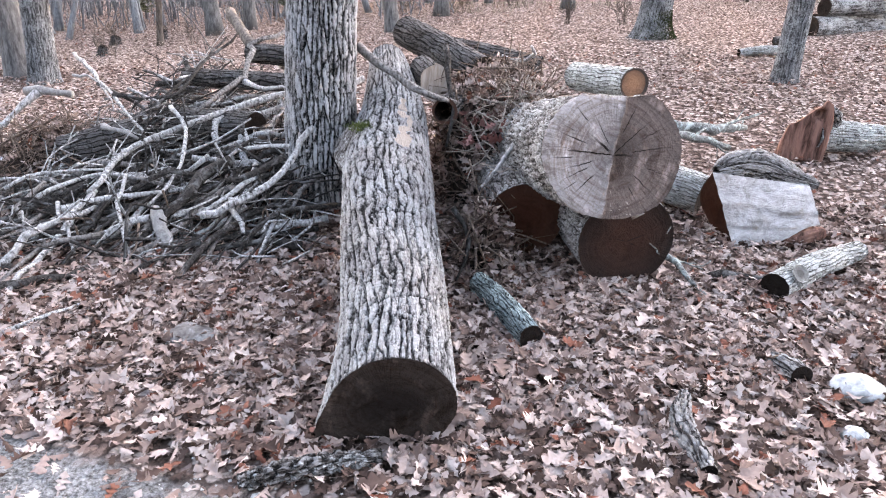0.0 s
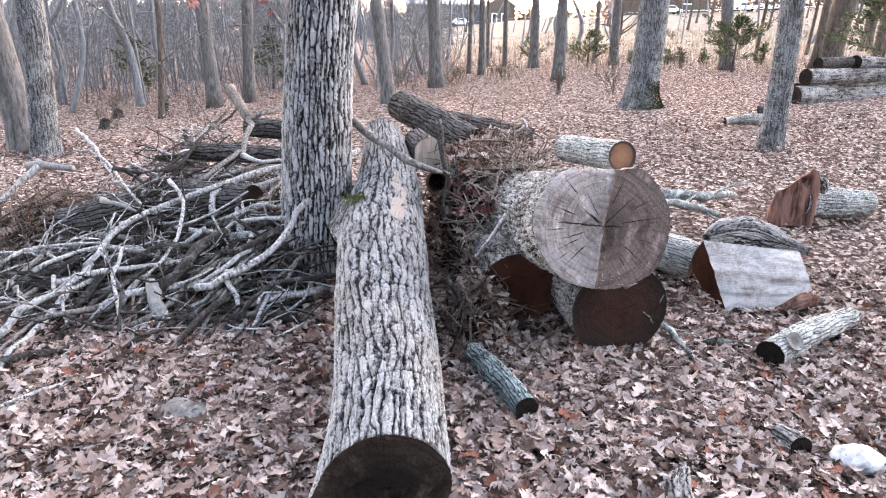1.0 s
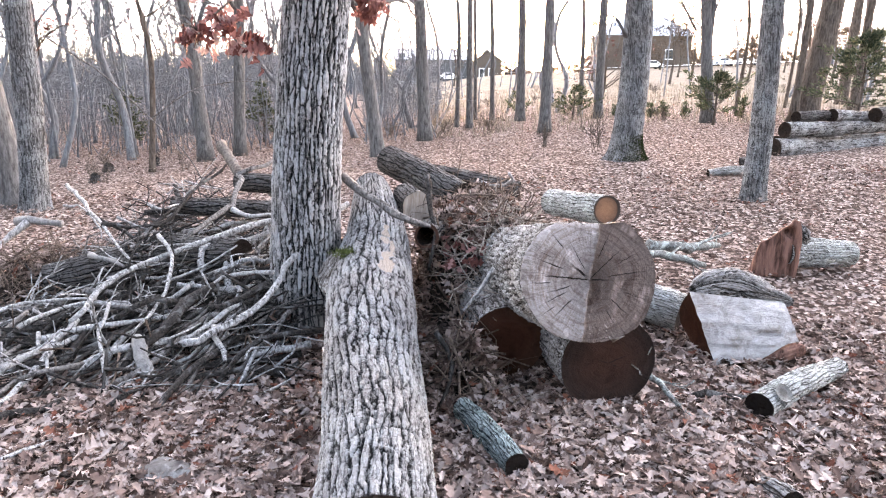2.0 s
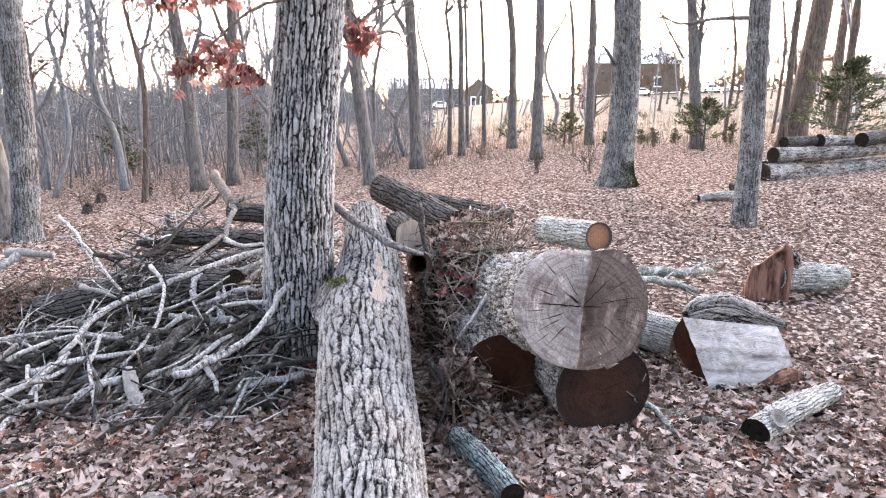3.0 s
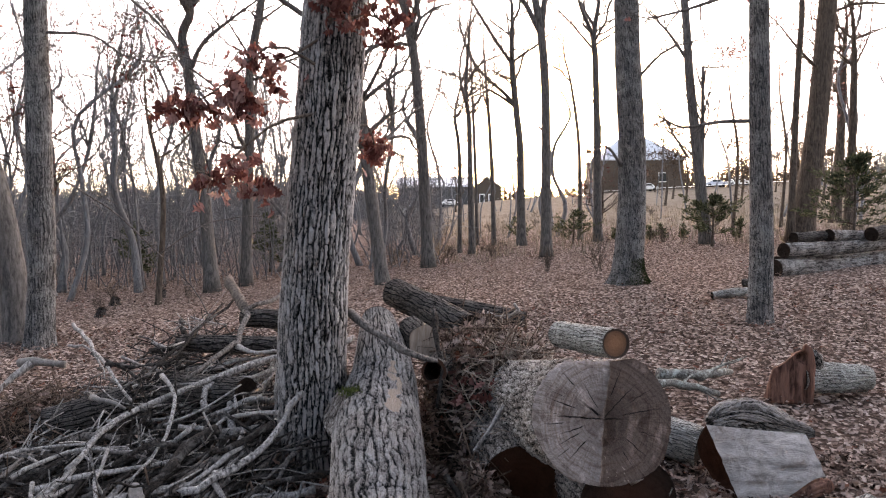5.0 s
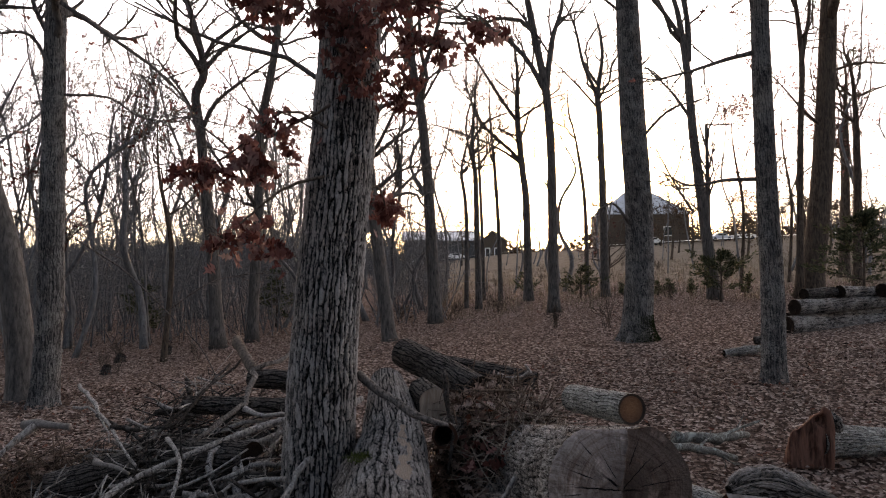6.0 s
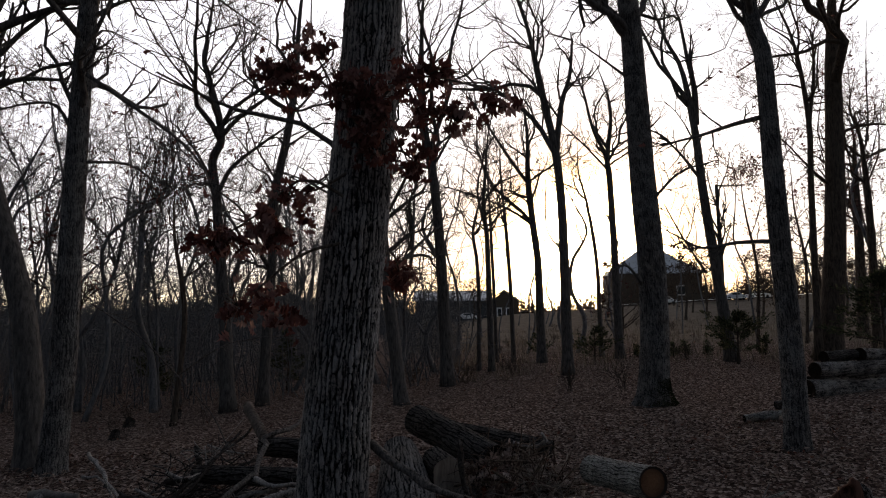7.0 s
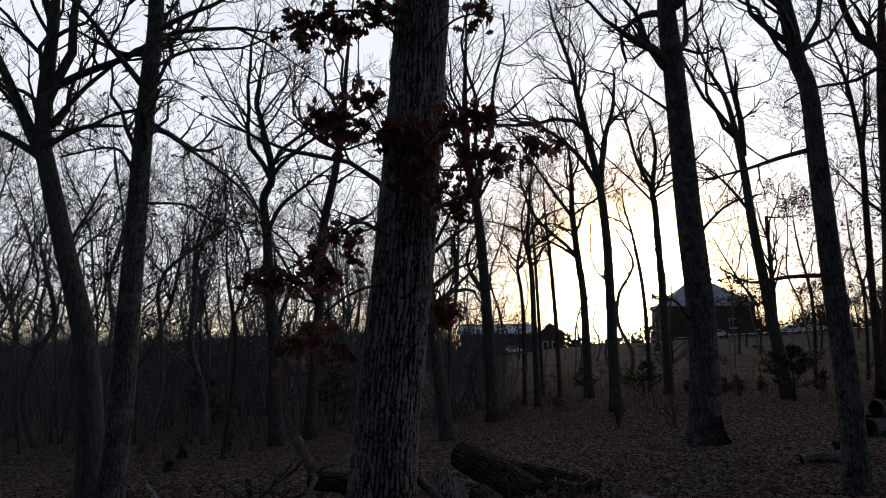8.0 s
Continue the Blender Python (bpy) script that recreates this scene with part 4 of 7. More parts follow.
def leaf_litter():
    rng = np.random.default_rng(77)
    root = thing("leaf_litter", (0, 2, 0), "brown and grey fallen oak leaves over the ground", "leaves", kind="stuff")
    Vs, Fs, count = [], [], 0
    zones = [(12000, -1.9, 2.6, 1.15, 3.5, LEAVES_NEAR, 0.078, 0.33), (9000, -3.0, 3.4, 2.4, 4.6, LEAVES_NEAR, 0.075, 0.33), (5000, -3.0, 3.4, 1.15, 4.6, LEAVES, 0.08, 0.4), (26000, -6.5, 8.0, 4.3, 10.0, LEAVES_FLAT, 0.062, 0.34), (14000, -11, 14, 9.6, 22.0, LEAVES_FLAT, 0.056, 0.3), (4000, -18, 12, 21, 36, LEAVES_FLAT, 0.10, 0.4)]
    for n, x0, x1, y0, y1, shapes, size, tilt in zones:
        x, y = rng.uniform(x0, x1, n), rng.uniform(y0, y1, n)
        p = np.column_stack([x, y, 0 * x])
        keep = rng.random(n) < 0.35 + 1.1 * fbm(p, 0.7, 4, 3)
        lane = (y + 0.25 * x < 1.62 + 0.5 * (vnoise(p, 1.5, 2) - 0.5)) & (rng.random(n) < 0.88)
        keep &= ~lane
        x, y = x[keep], y[keep]
        z = ground_z(x, y) + rng.uniform(0.0, 0.03, len(x)) + 0.012
        V, F = scatter(shapes, x, y, z, size * rng.uniform(0.65, 1.35, len(x)), tilt, rng)
        Vs.append(V)
        Fs.append(F + count)
        count += len(V)
    part("leaf_bed", build("leaf_bed", np.vstack(Vs), np.vstack(Fs), M_LEAF, True, None, None, (0, 2, 0)), root, kind="stuff")
    shared = []
    for lv, lf in LEAVES_NEAR[:6]:
        me = build("leaf", lv * 0.102, lf, M_LEAF_ONE, True)
        shared.append(me)
    for k in range(290):
        x, y = rng.uniform(-1.8, 2.2), rng.uniform(1.6, 3.3)
        if y + 0.25 * x < 1.7:
            y += 0.8
        ob = part("leaf", shared[k % 6], root)
        ob.location = (x, y - 2, float(ground_z(x, y)) + rng.uniform(0.03, 0.055))
        ob.rotation_euler = (rng.normal(0, 0.25), rng.normal(0, 0.25), rng.uniform(0, 6.28))
        ob.scale = (rng.uniform(0.75, 1.3),) * 3


leaf_litter()


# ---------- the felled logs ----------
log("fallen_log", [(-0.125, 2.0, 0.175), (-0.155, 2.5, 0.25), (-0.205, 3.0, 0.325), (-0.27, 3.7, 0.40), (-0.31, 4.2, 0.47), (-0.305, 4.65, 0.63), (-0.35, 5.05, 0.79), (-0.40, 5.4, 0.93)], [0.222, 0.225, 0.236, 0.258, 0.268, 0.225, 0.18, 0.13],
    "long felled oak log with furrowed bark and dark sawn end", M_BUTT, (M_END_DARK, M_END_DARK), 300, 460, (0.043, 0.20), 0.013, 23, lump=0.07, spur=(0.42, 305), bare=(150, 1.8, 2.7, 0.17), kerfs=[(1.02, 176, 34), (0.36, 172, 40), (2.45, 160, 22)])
def limb_stub():
    """The swollen base of a lost limb on the fallen log, with moss on top."""
    V, F, rel, (c, a, b), suv = stem([(-0.33, 4.30, 0.40), (-0.44, 4.16, 0.50), (-0.525, 4.06, 0.575)], [0.215, 0.19, 0.135], 160, 90, (0.04, 0.10), 0.018, 29, 0, 0.10)
    root = thing("limb_stub", (-0.45, 4.2, 0.5), "stub of a lost limb on the fallen log", "stub")
    part("bark", build("stub_bark", V, F, M_BUTT, True, rel, suv, (-0.45, 4.2, 0.5)), root)
    fv, ff, uv = end_face(V[-160:], c[-1] - c[-2], 6)
    part("healed_end", build("stub_end", fv, ff, M_LOGB, True, np.full(len(fv), 0.6), uv, (-0.45, 4.2, 0.5)), root)
    rng = np.random.default_rng(3)
    n = 700
    p = np.array((-0.455, 4.12, 0.69)) + rng.normal(0, 1, (n, 3)) * (0.04, 0.035, 0.012)
    V, F = scatter(LEAVES_FLAT, p[:, 0], p[:, 1], p[:, 2], np.full(n, 0.014), 1.2, rng)
    part("moss", build("moss", V, F, M_MOSS, False, None, None, (-0.45, 4.2, 0.5)), root, "green moss tuft", "stuff")


limb_stub()
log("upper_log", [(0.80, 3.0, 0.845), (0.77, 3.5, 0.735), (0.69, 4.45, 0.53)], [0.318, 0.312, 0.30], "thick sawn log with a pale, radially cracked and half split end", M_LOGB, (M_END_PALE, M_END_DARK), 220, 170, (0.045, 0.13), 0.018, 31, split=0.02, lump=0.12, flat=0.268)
def hinge_splinters():
    """Torn fibres left where the thick log's two saw cuts met."""
    rng = np.random.default_rng(36)
    owner = bpy.data.objects["upper_log"]
    lines = []
    for _ in range(26):
        p = np.array((0.80 + rng.normal(0.03, 0.045), 2.985, 0.565 + rng.uniform(-0.02, 0.05)))
        w = np.array((rng.normal(0, 0.03), -rng.uniform(0.01, 0.05), rng.normal(0.02, 0.035)))
        lines.append((spline([p, p + w * 0.6, p + w], 4), np.linspace(rng.uniform(0.004, 0.010), 0.001, 4), 4))
    part("splinter_tuft", tubes("splinters", lines, M_BARE, owner.location), owner, "torn pale wood fibres", "stuff")


log("lower_log", [(1.035, 3.40, 0.255), (0.97, 3.9, 0.27), (0.86, 4.7, 0.29)], [0.268, 0.265, 0.25], "dark-ended oak log lying under the thick one", M_LOGB, (M_END_BROWN, M_END_DARK), 150, 110, (0.045, 0.12), 0.015, 37)
hinge_splinters()
log("shaded_log", [(0.525, 3.75, 0.24), (0.50, 4.3, 0.27), (0.46, 4.9, 0.30)], [0.225, 0.225, 0.22], "log with a red-brown sawn end in the shade of the pile", M_LOGB, (M_END_RED, M_END_DARK), 100, 70, (0.05, 0.12), 0.012, 41)
log("short_log", [(1.04, 3.65, 1.055), (0.97, 3.9, 1.03), (0.86, 4.3, 0.995)], [0.084, 0.085, 0.085], "short lichened log with a fresh tan sawn end", M_LICHEN, (M_END_TAN, M_END_TAN), 60, 50, (0.03, 0.08), 0.006, 43)
log("leaning_log", [(-0.30, 6.0, 1.09), (0.0, 5.68, 0.985), (0.32, 5.35, 0.855)], [0.125, 0.13, 0.125], "dark log leaning across the top of the pile", M_LOGD, (M_END_DARK, M_END_DARK), 60, 60, (0.04, 0.12), 0.01, 47)
log("leaning_log", [(0.02, 6.1, 0.98), (0.4, 5.95, 0.93), (0.85, 5.8, 0.86)], [0.075, 0.08, 0.07], "thin grey log lying behind the leaning one", M_LOGD, (M_END_DARK, M_END_DARK), 40, 40, (0.04, 0.12), 0.006, 48)
def hollow_log():
    """A rotten log, hollow at its end: bark, a ragged ring of wood and the dark bore."""
    line, outer = [(0.045, 4.47, 0.725), (0.09, 4.75, 0.71), (0.2, 5.2, 0.66)], [0.085, 0.092, 0.095]
    root = thing("hollow_log", line[0], "hollow rotten log end among the debris", "log")
    V, F, rel, (c, a, b), uv = stem(line, outer, 60, 40, (0.035, 0.08), 0.010, 49, lump=0.1)
    part("bark", build("hollow_bark", V, F, M_LOGD, True, rel, uv, line[0]), root)
    W, G, wrel, _, wuv = stem(line, [r * 0.8 for r in outer], 60, 40, (0.03, 0.1), 0.006, 52, lump=0.16)
    part("bore", build("hollow_bore", W, G[:, ::-1], M_DARK_FILL, True, None, None, line[0]), root, "dark rotted bore")
    j = np.arange(60)
    ring = np.stack([j, (j + 1) % 60, (j + 1) % 60 + 60, j + 60], -1)
    part("wood_ring", build("hollow_ring", np.vstack([V[:60], W[:60]]), ring[:, ::-1], M_END_BROWN, False, None, None, line[0]), root, "grey-brown ring of wood")
    fv, ff, fuv = end_face(W[-60:], c[-1] - c[-2], 4)
    part("inner_end", build("hollow_back", fv, ff, M_DARK_FILL, False, None, fuv, line[0]), root)


hollow_log()
log("cut_block", [(-0.03, 4.93, 0.83), (-0.12, 5.2, 0.86)], [0.125, 0.125], "short pale-ended block under the leaning log", M_LOGD, (M_BARE, M_END_DARK), 48, 20, (0.04, 0.1), 0.008, 50, lump=0.35)
log("side_log", [(1.83, 4.42, 0.20), (1.6, 4.6, 0.24), (1.2, 4.95, 0.28)], [0.135, 0.14, 0.14], "grey log end behind the split chunk", M_LICHEN, (M_END_DARK, M_END_DARK), 56, 40, (0.04, 0.12), 0.008, 51)
log("mossy_log", [(0.45, 2.70, 0.055), (0.35, 2.97, 0.06), (0.24, 3.24, 0.065)], [0.058, 0.066, 0.062], "short blue-green lichened log on the leaves", M_MOSSY, (M_END_DARK, M_END_DARK), 60, 70, (0.025, 0.08), 0.010, 53, lump=0.22)
log("white_log", [(1.82, 3.26, 0.075), (2.15, 3.5, 0.09), (2.52, 3.72, 0.10)], [0.075, 0.078, 0.06], "pale lichened log on the leaves with a knot", M_LICHEN, (M_END_DARK, M_END_DARK), 60, 70, (0.03, 0.1), 0.009, 54, lump=0.25)
def knot_scar():
    """The ringed scar of a lost branch on the pale log."""
    log_at = bpy.data.objects["white_log"]
    V, F, rel, (c, a, b), uv = stem([(1.925, 3.31, 0.10), (1.945, 3.262, 0.150)], [0.068, 0.052], 40, 14, (0.02, 0.05), 0.006, 58, lump=0.1)
    part("knot", build("knot", V, F, M_LICHEN, True, rel, uv, log_at.location), log_at, "ringed branch scar")
    fv, ff, fuv = end_face(V[-40:], c[-1] - c[-2], 6)
    part("knot_face", build("knot_face", fv, ff, M_KNOT, True, None, fuv, log_at.location), log_at)


knot_scar()
log("stub_log", [(1.565, 2.44, 0.045), (1.55, 2.54, 0.03), (1.53, 2.62, 0.01)], [0.052, 0.055, 0.045], "short stub of log with a dark end in the leaves", M_LOG, (M_END_DARK, M_END_DARK), 48, 20, (0.03, 0.1), 0.008, 55, lump=0.15)
log("rotten_stick", [(1.03, 2.32, 0.03), (0.95, 2.12, 0.04), (0.96, 1.86, 0.03)], [0.025, 0.045, 0.035], "crumbling rotten stick half buried in leaves", M_LOG, (M_END_DARK, M_END_DARK), 48, 60, (0.02, 0.05), 0.014, 56, category="stick", lump=0.35)
log("bark_strip", [(-0.62, 1.77, 0.035), (-0.40, 1.84, 0.05), (-0.16, 1.90, 0.04)], [0.03, 0.042, 0.03], "dark lichened strip of bark at the edge of the gravel", M_LOGB, (M_END_DARK, M_END_DARK), 48, 60, (0.03, 0.05), 0.014, 57, category="bark", lump=0.35)


# ---------- trees ----------
def grow(rng, at, way, length, r, level, out, lift=0.12, kids=(5, 5, 6), wander=0.28):
    """A branch with its side branches, as lines with radii and sides."""
    n = (3, 4, 7, 9)[level]
    way = np.asarray(way, float) / np.linalg.norm(way)
    p, pts, seg = np.asarray(at, float), [np.asarray(at, float)], length / (n - 1)
    for k in range(n - 1):
        way = way + rng.normal(0, wander, 3) * (0.6 if k == 0 else 1) + (0, 0, lift)
        way = way / np.linalg.norm(way)
        p = p + way * seg
        pts.append(p)
    pts = np.array(pts)
    rad = np.maximum(r * np.linspace(1, 0.32, n), 0.0045)
    out.append((pts, rad, (3, 3, 5, 6)[level]))
    if level == 0:
        return
    for _ in range(kids[level - 1]):
        t = rng.uniform(0.22, 1.0)
        k = min(int(t * (n - 1)), n - 2)
        d = pts[k + 1] - pts[k]
        d = d / np.linalg.norm(d)
        side = np.cross(d, rng.normal(0, 1, 3))
        side = side / (np.linalg.norm(side) + 1e-6)
        ang = rng.uniform(0.5, 1.05)
        grow(rng, pts[k] + (pts[k + 1] - pts[k]) * (t * (n - 1) - k), d * math.cos(ang) + side * math.sin(ang), length * rng.uniform(0.38, 0.62) * (1.15 - 0.5 * t), rad[k] * rng.uniform(0.45, 0.65), level - 1, out, lift, kids, wander)


standing_oak()


def tree(points, r0, r1, label, seed, top=13.0, limbs=(), crown=10, low=0.45, level=2, material=None, carve=None, flare=0.35, leaves=0, name="tree", spread=2.6, leaf=0.13, group=""):
    """A bare tree: a trunk through the points and on to its top, given limbs, and side branches higher up."""
    material = material or M_BARK
    rng = np.random.default_rng(seed)
    pts = [np.array(p, float) for p in points]
    pts[0] = np.array((pts[0][0], pts[0][1], float(ground_z(pts[0][0], pts[0][1])) - 0.08))
    if pts[-1][2] < top - 1:
        d = pts[-1] - pts[-2]
        d = d / np.linalg.norm(d) + (0, 0, 0.4)
        d /= np.linalg.norm(d)
        pts.append(pts[-1] + d * (top - pts[-1][2]) * 0.5 + rng.normal(0, 0.15, 3))
        pts.append(pts[-1] + (d + rng.normal(0, 0.15, 3)) * (top - pts[-1][2]))
    n = 26
    line = spline(pts, n)
    h = line[:, 2] - line[0, 2]
    rad = r0 + (r1 - r0) * np.clip(h / 8.0, 0, 1)
    rad = np.where(h > 8, r1 * np.clip(1 - (h - 8) / (h[-1] - 7.5 + 1e-6), 0.06, 1), rad)
    rad = rad * np.clip((h[-1] - h) / (0.45 * h[-1]), 0.02, 1) ** 0.8
    at = tuple(line[0])
    root = thing(name, at, label, "tree", group)
    if carve:
        V, F, rel, _, uv = stem(line, rad, carve[0], carve[1], (0.036, 0.14), 0.009, seed, flare)
        part("trunk", build("trunk", V, F, M_OAKF, True, rel, uv, at), root)
    else:
        swell = rad * (1 + flare * np.exp(-h / 0.25))
        fine = spline(np.column_stack([line, swell]), 26 if name == "wood_tree" else 60)
        fine[0, 3] *= 1.05
        part("trunk", tubes("trunk", [(fine[:, :3], fine[:, 3], 8 if name == "wood_tree" else 14)], material, at), root)
    out = []
    if not carve and name in ("tree", "wood_tree"):
        # crooked leaders that fork off the upper trunk
        for _ in range(2):
            k = int(rng.uniform(0.42, 0.72) * (n - 1))
            a = rng.uniform(0, 6.283)
            d = (line[k + 1] - line[k]) / np.linalg.norm(line[k + 1] - line[k])
            grow(rng, line[k], d + (0.75 * math.cos(a), 0.75 * math.sin(a), 0), max(1.6, 0.75 * (h[-1] - h[k])), rad[k] * rng.uniform(0.55, 0.75), 3, out, 0.1, (4, 4, 5), 0.3)
    for limb in limbs:
        r = limb[0]
        s = spline(limb[1:], 10)
        part("limb", tubes("limb", [(s, np.linspace(r, r * 0.35, 10), 7)], material, at), root)
        for _ in range(9):
            k = rng.integers(2, 10)
            d = s[min(k, 9)] - s[k - 1]
            d = d / np.linalg.norm(d) + rng.normal(0, 0.7, 3)
            grow(rng, s[k], d, np.linalg.norm(s[-1] - s[0]) * rng.uniform(0.2, 0.5), r * 0.4, 1, out, 0.1)
    for _ in range(crown + 5 if name == "tree" else crown):
        t = rng.uniform(low, 0.97)
        k = int(t * (n - 1))
        a = rng.uniform(0, 6.283)
        up = rng.uniform(0.25, 1.1)
        grow(rng, line[k], (math.cos(a), math.sin(a), up), spread * rng.uniform(0.6, 1.25) * (1.25 - 0.6 * t), rad[k] * rng.uniform(0.32, 0.5), level, out, kids=(5, 4, 6) if name == "wood_tree" else (5, 5, 6))
    if out:
        part("crown", tubes("crown", out, material, at), root, kind="stuff")
    if leaves:
        tips = [o[0][-1] for o in out if o[2] == 3]
        pick = rng.integers(0, len(tips), leaves)
        P = np.array([tips[i] for i in pick]) + rng.normal(0, 0.12 * leaf / 0.13, (leaves, 3))
        V, F = scatter(LEAVES_FLAT, P[:, 0], P[:, 1], P[:, 2], rng.uniform(0.75, 1.25, leaves) * leaf, 0.9, rng)
        part("foliage", build("foliage", V, F, M_HEDGE if name == "brown_oak" else M_LEAF_HUNG, True, None, None, at), root, "a few withered leaves", "stuff")
    return root


tree([(-5.12, 8.9, 0.1), (-5.05, 8.9, 1.47), (-5.04, 8.9, 2.59), (-5.03, 8.9, 3.72), (-5.02, 8.9, 5.04), (-4.99, 8.9, 6.07), (-4.96, 8.9, 7.21)], 0.172, 0.105, "grey-barked oak standing behind the brush pile", 101, 13, carve=(80, 250), crown=13, low=0.5, leaves=60, limbs=[
    (0.03, (-4.9, 8.8, 5.38), (-4.21, 8.7, 4.89), (-3.57, 8.7, 4.42), (-3.23, 8.7, 4.04), (-3.07, 8.7, 3.66)), (0.022, (-4.95, 8.9, 4.18), (-4.32, 8.9, 4.14), (-3.94, 8.9, 3.9), (-3.56, 8.9, 3.79)),
    (0.03, (-5.05, 8.9, 5.6), (-5.52, 8.9, 5.52), (-5.97, 8.9, 5.33), (-6.6, 8.9, 5.3)), (0.03, (-5.08, 8.9, 4.55), (-5.34, 8.9, 4.97), (-5.72, 8.9, 5.01), (-6.25, 8.9, 4.9)), (0.03, (-5.0, 8.9, 6.2), (-4.4, 8.9, 6.5), (-3.6, 8.9, 6.5), (-2.9, 8.9, 6.8))])
tree([(-5.62, 9.3, 0.1), (-5.7, 9.3, 1.01), (-5.9, 9.3, 2.28), (-6.38, 9.3, 3.79), (-6.71, 9.3, 4.85), (-6.83, 9.3, 5.3), (-6.87, 9.3, 6.22), (-6.84, 9.3, 7.17), (-6.83, 9.3, 8.05)], 0.19, 0.09, "leaning oak that forks low", 102, 11, crown=8, low=0.5, material=M_BARK, limbs=[
    (0.11, (-6.78, 9.3, 5.0), (-7.21, 9.3, 5.77), (-7.67, 9.3, 6.63), (-8.15, 9.3, 7.52)), (0.07, (-6.75, 9.3, 5.0), (-7.54, 9.3, 5.46), (-8.11, 9.3, 5.62)), (0.07, (-6.87, 9.3, 6.1), (-6.26, 9.3, 6.39), (-5.55, 9.3, 6.64), (-4.93, 9.3, 6.99), (-3.85, 9.3, 7.04)), (0.055, (-6.8, 9.3, 5.2), (-6.2, 9.3, 5.5), (-5.5, 9.3, 5.5))])
tree([(-4.82, 15, 0), (-4.95, 15, 2.18), (-5.14, 15, 3.96), (-5.23, 15, 4.99), (-5.34, 15, 5.77), (-5.15, 15, 6.36), (-5.41, 15, 7.49), (-5.61, 15, 8.16), (-5.56, 15, 8.7)], 0.15, 0.075, "forked bare oak with crooked limbs", 103, 12, crown=16, low=0.5, limbs=[
    (0.06, (-5.15, 15, 6.36), (-4.75, 15, 6.8), (-4.2, 15, 7.2), (-3.6, 15, 7.5)), (0.06, (-5.2, 15, 5.0), (-4.9, 15, 5.6), (-4.3, 15, 6.1), (-3.6, 15, 6.6)), (0.045, (-5.23, 15, 4.99), (-5.6, 15, 5.8), (-6.2, 15, 6.6))])
tree([(-4.35, 16, 0), (-4.25, 16, 2.46), (-4.19, 16, 3.41), (-4.15, 16, 5.19), (-3.89, 16, 6.58), (-3.7, 16, 7.99), (-3.64, 16, 9.43)], 0.13, 0.085, "slender bare oak with many twigs", 104, 14, crown=16, low=0.25, leaves=50)
tree([(-0.95, 14, 0.47), (-1.08, 14, 1.41), (-1.22, 14, 2.56), (-1.36, 14, 3.9), (-1.47, 14, 4.77)], 0.14, 0.09, "slender grey tree leaning to one side", 105, 12, crown=18, low=0.35)
tree([(0.0, 17, 0.55), (-0.12, 17, 3.17), (-0.21, 17, 4.62), (-0.34, 17, 5.95), (-0.55, 17, 7.14), (-0.61, 17, 8.96)], 0.16, 0.10, "slender grey tree with a crooked stem", 106, 14, crown=16, low=0.45, leaves=30)
tree([(1.3, 20, 0.63), (1.26, 20, 2.89), (1.23, 20, 4.59), (1.14, 20, 5.45), (1.23, 20, 6.84)], 0.10, 0.05, "thin forked bare tree", 107, 9, crown=18, low=0.35, spread=1.8)
tree([(0.95, 20.6, 0.63), (0.98, 20.6, 2.89), (0.94, 20.6, 4.0), (0.85, 20.6, 5.0)], 0.07, 0.04, "thin bare sapling by the slope", 108, 7.5, crown=9, low=0.35, spread=1.4)
tree([(2.99, 21.5, 0.79), (2.95, 21.5, 3.86), (2.85, 21.5, 4.96), (2.7, 21.5, 6.64)], 0.15, 0.08, "bare tree with a long side limb", 109, 11, crown=16, low=0.5, limbs=[
    (0.06, (2.85, 21.5, 5.2), (2.3, 21.5, 5.6), (1.5, 21.5, 6.0), (0.1, 21.5, 6.5)), (0.07, (2.7, 21.5, 6.6), (2.2, 21.5, 7.3), (1.4, 21.5, 8.6), (0.9, 21.5, 9.4))])
tree([(2.2, 22.5, 0.8), (2.15, 22.5, 3.0), (2.05, 22.5, 5.0), (1.9, 22.5, 7)], 0.08, 0.05, "thin bare tree by the slope", 110, 9, crown=9, low=0.4, spread=1.6)
tree([(1.75, 24, 0.8), (1.7, 24, 3.0), (1.6, 24, 6.0)], 0.07, 0.04, "thin bare tree by the slope", 111, 9, crown=9, low=0.4, spread=1.6)
tree([(3.05, 17.3, 0.7), (3.05, 17.3, 2.73), (3.03, 17.3, 4.94), (2.92, 17.3, 6.44), (2.66, 17.3, 7.82), (2.46, 17.3, 8.9), (2.25, 17.3, 9.99)], 0.145, 0.088, "bare oak standing against the low sun", 112, 14, crown=13, low=0.55, limbs=[
    (0.09, (2.92, 17.3, 6.5), (3.1, 17.3, 7.8), (3.35, 17.3, 8.6), (3.45, 17.3, 9.6)), (0.08, (2.92, 17.3, 6.4), (2.35, 17.3, 7.4), (1.4, 17.3, 8.2), (0.6, 17.3, 8.4)), (0.05, (2.9, 17.3, 6.9), (2.5, 17.3, 8.2), (1.6, 17.3, 9.2))])
tree([(5.33, 21, 0.97), (5.3, 21, 3.79), (5.24, 21, 6.5), (5.19, 21, 7.32)], 0.14, 0.08, "bare tree with two leaders", 113, 11, crown=14, low=0.5, limbs=[(0.07, (5.19, 21, 7.3), (4.75, 21, 8.3), (4.5, 21, 9.5), (4.2, 21, 10.2)), (0.04, (5.2, 21, 6.9), (4.4, 21, 7.8), (3.6, 21, 8.6))])
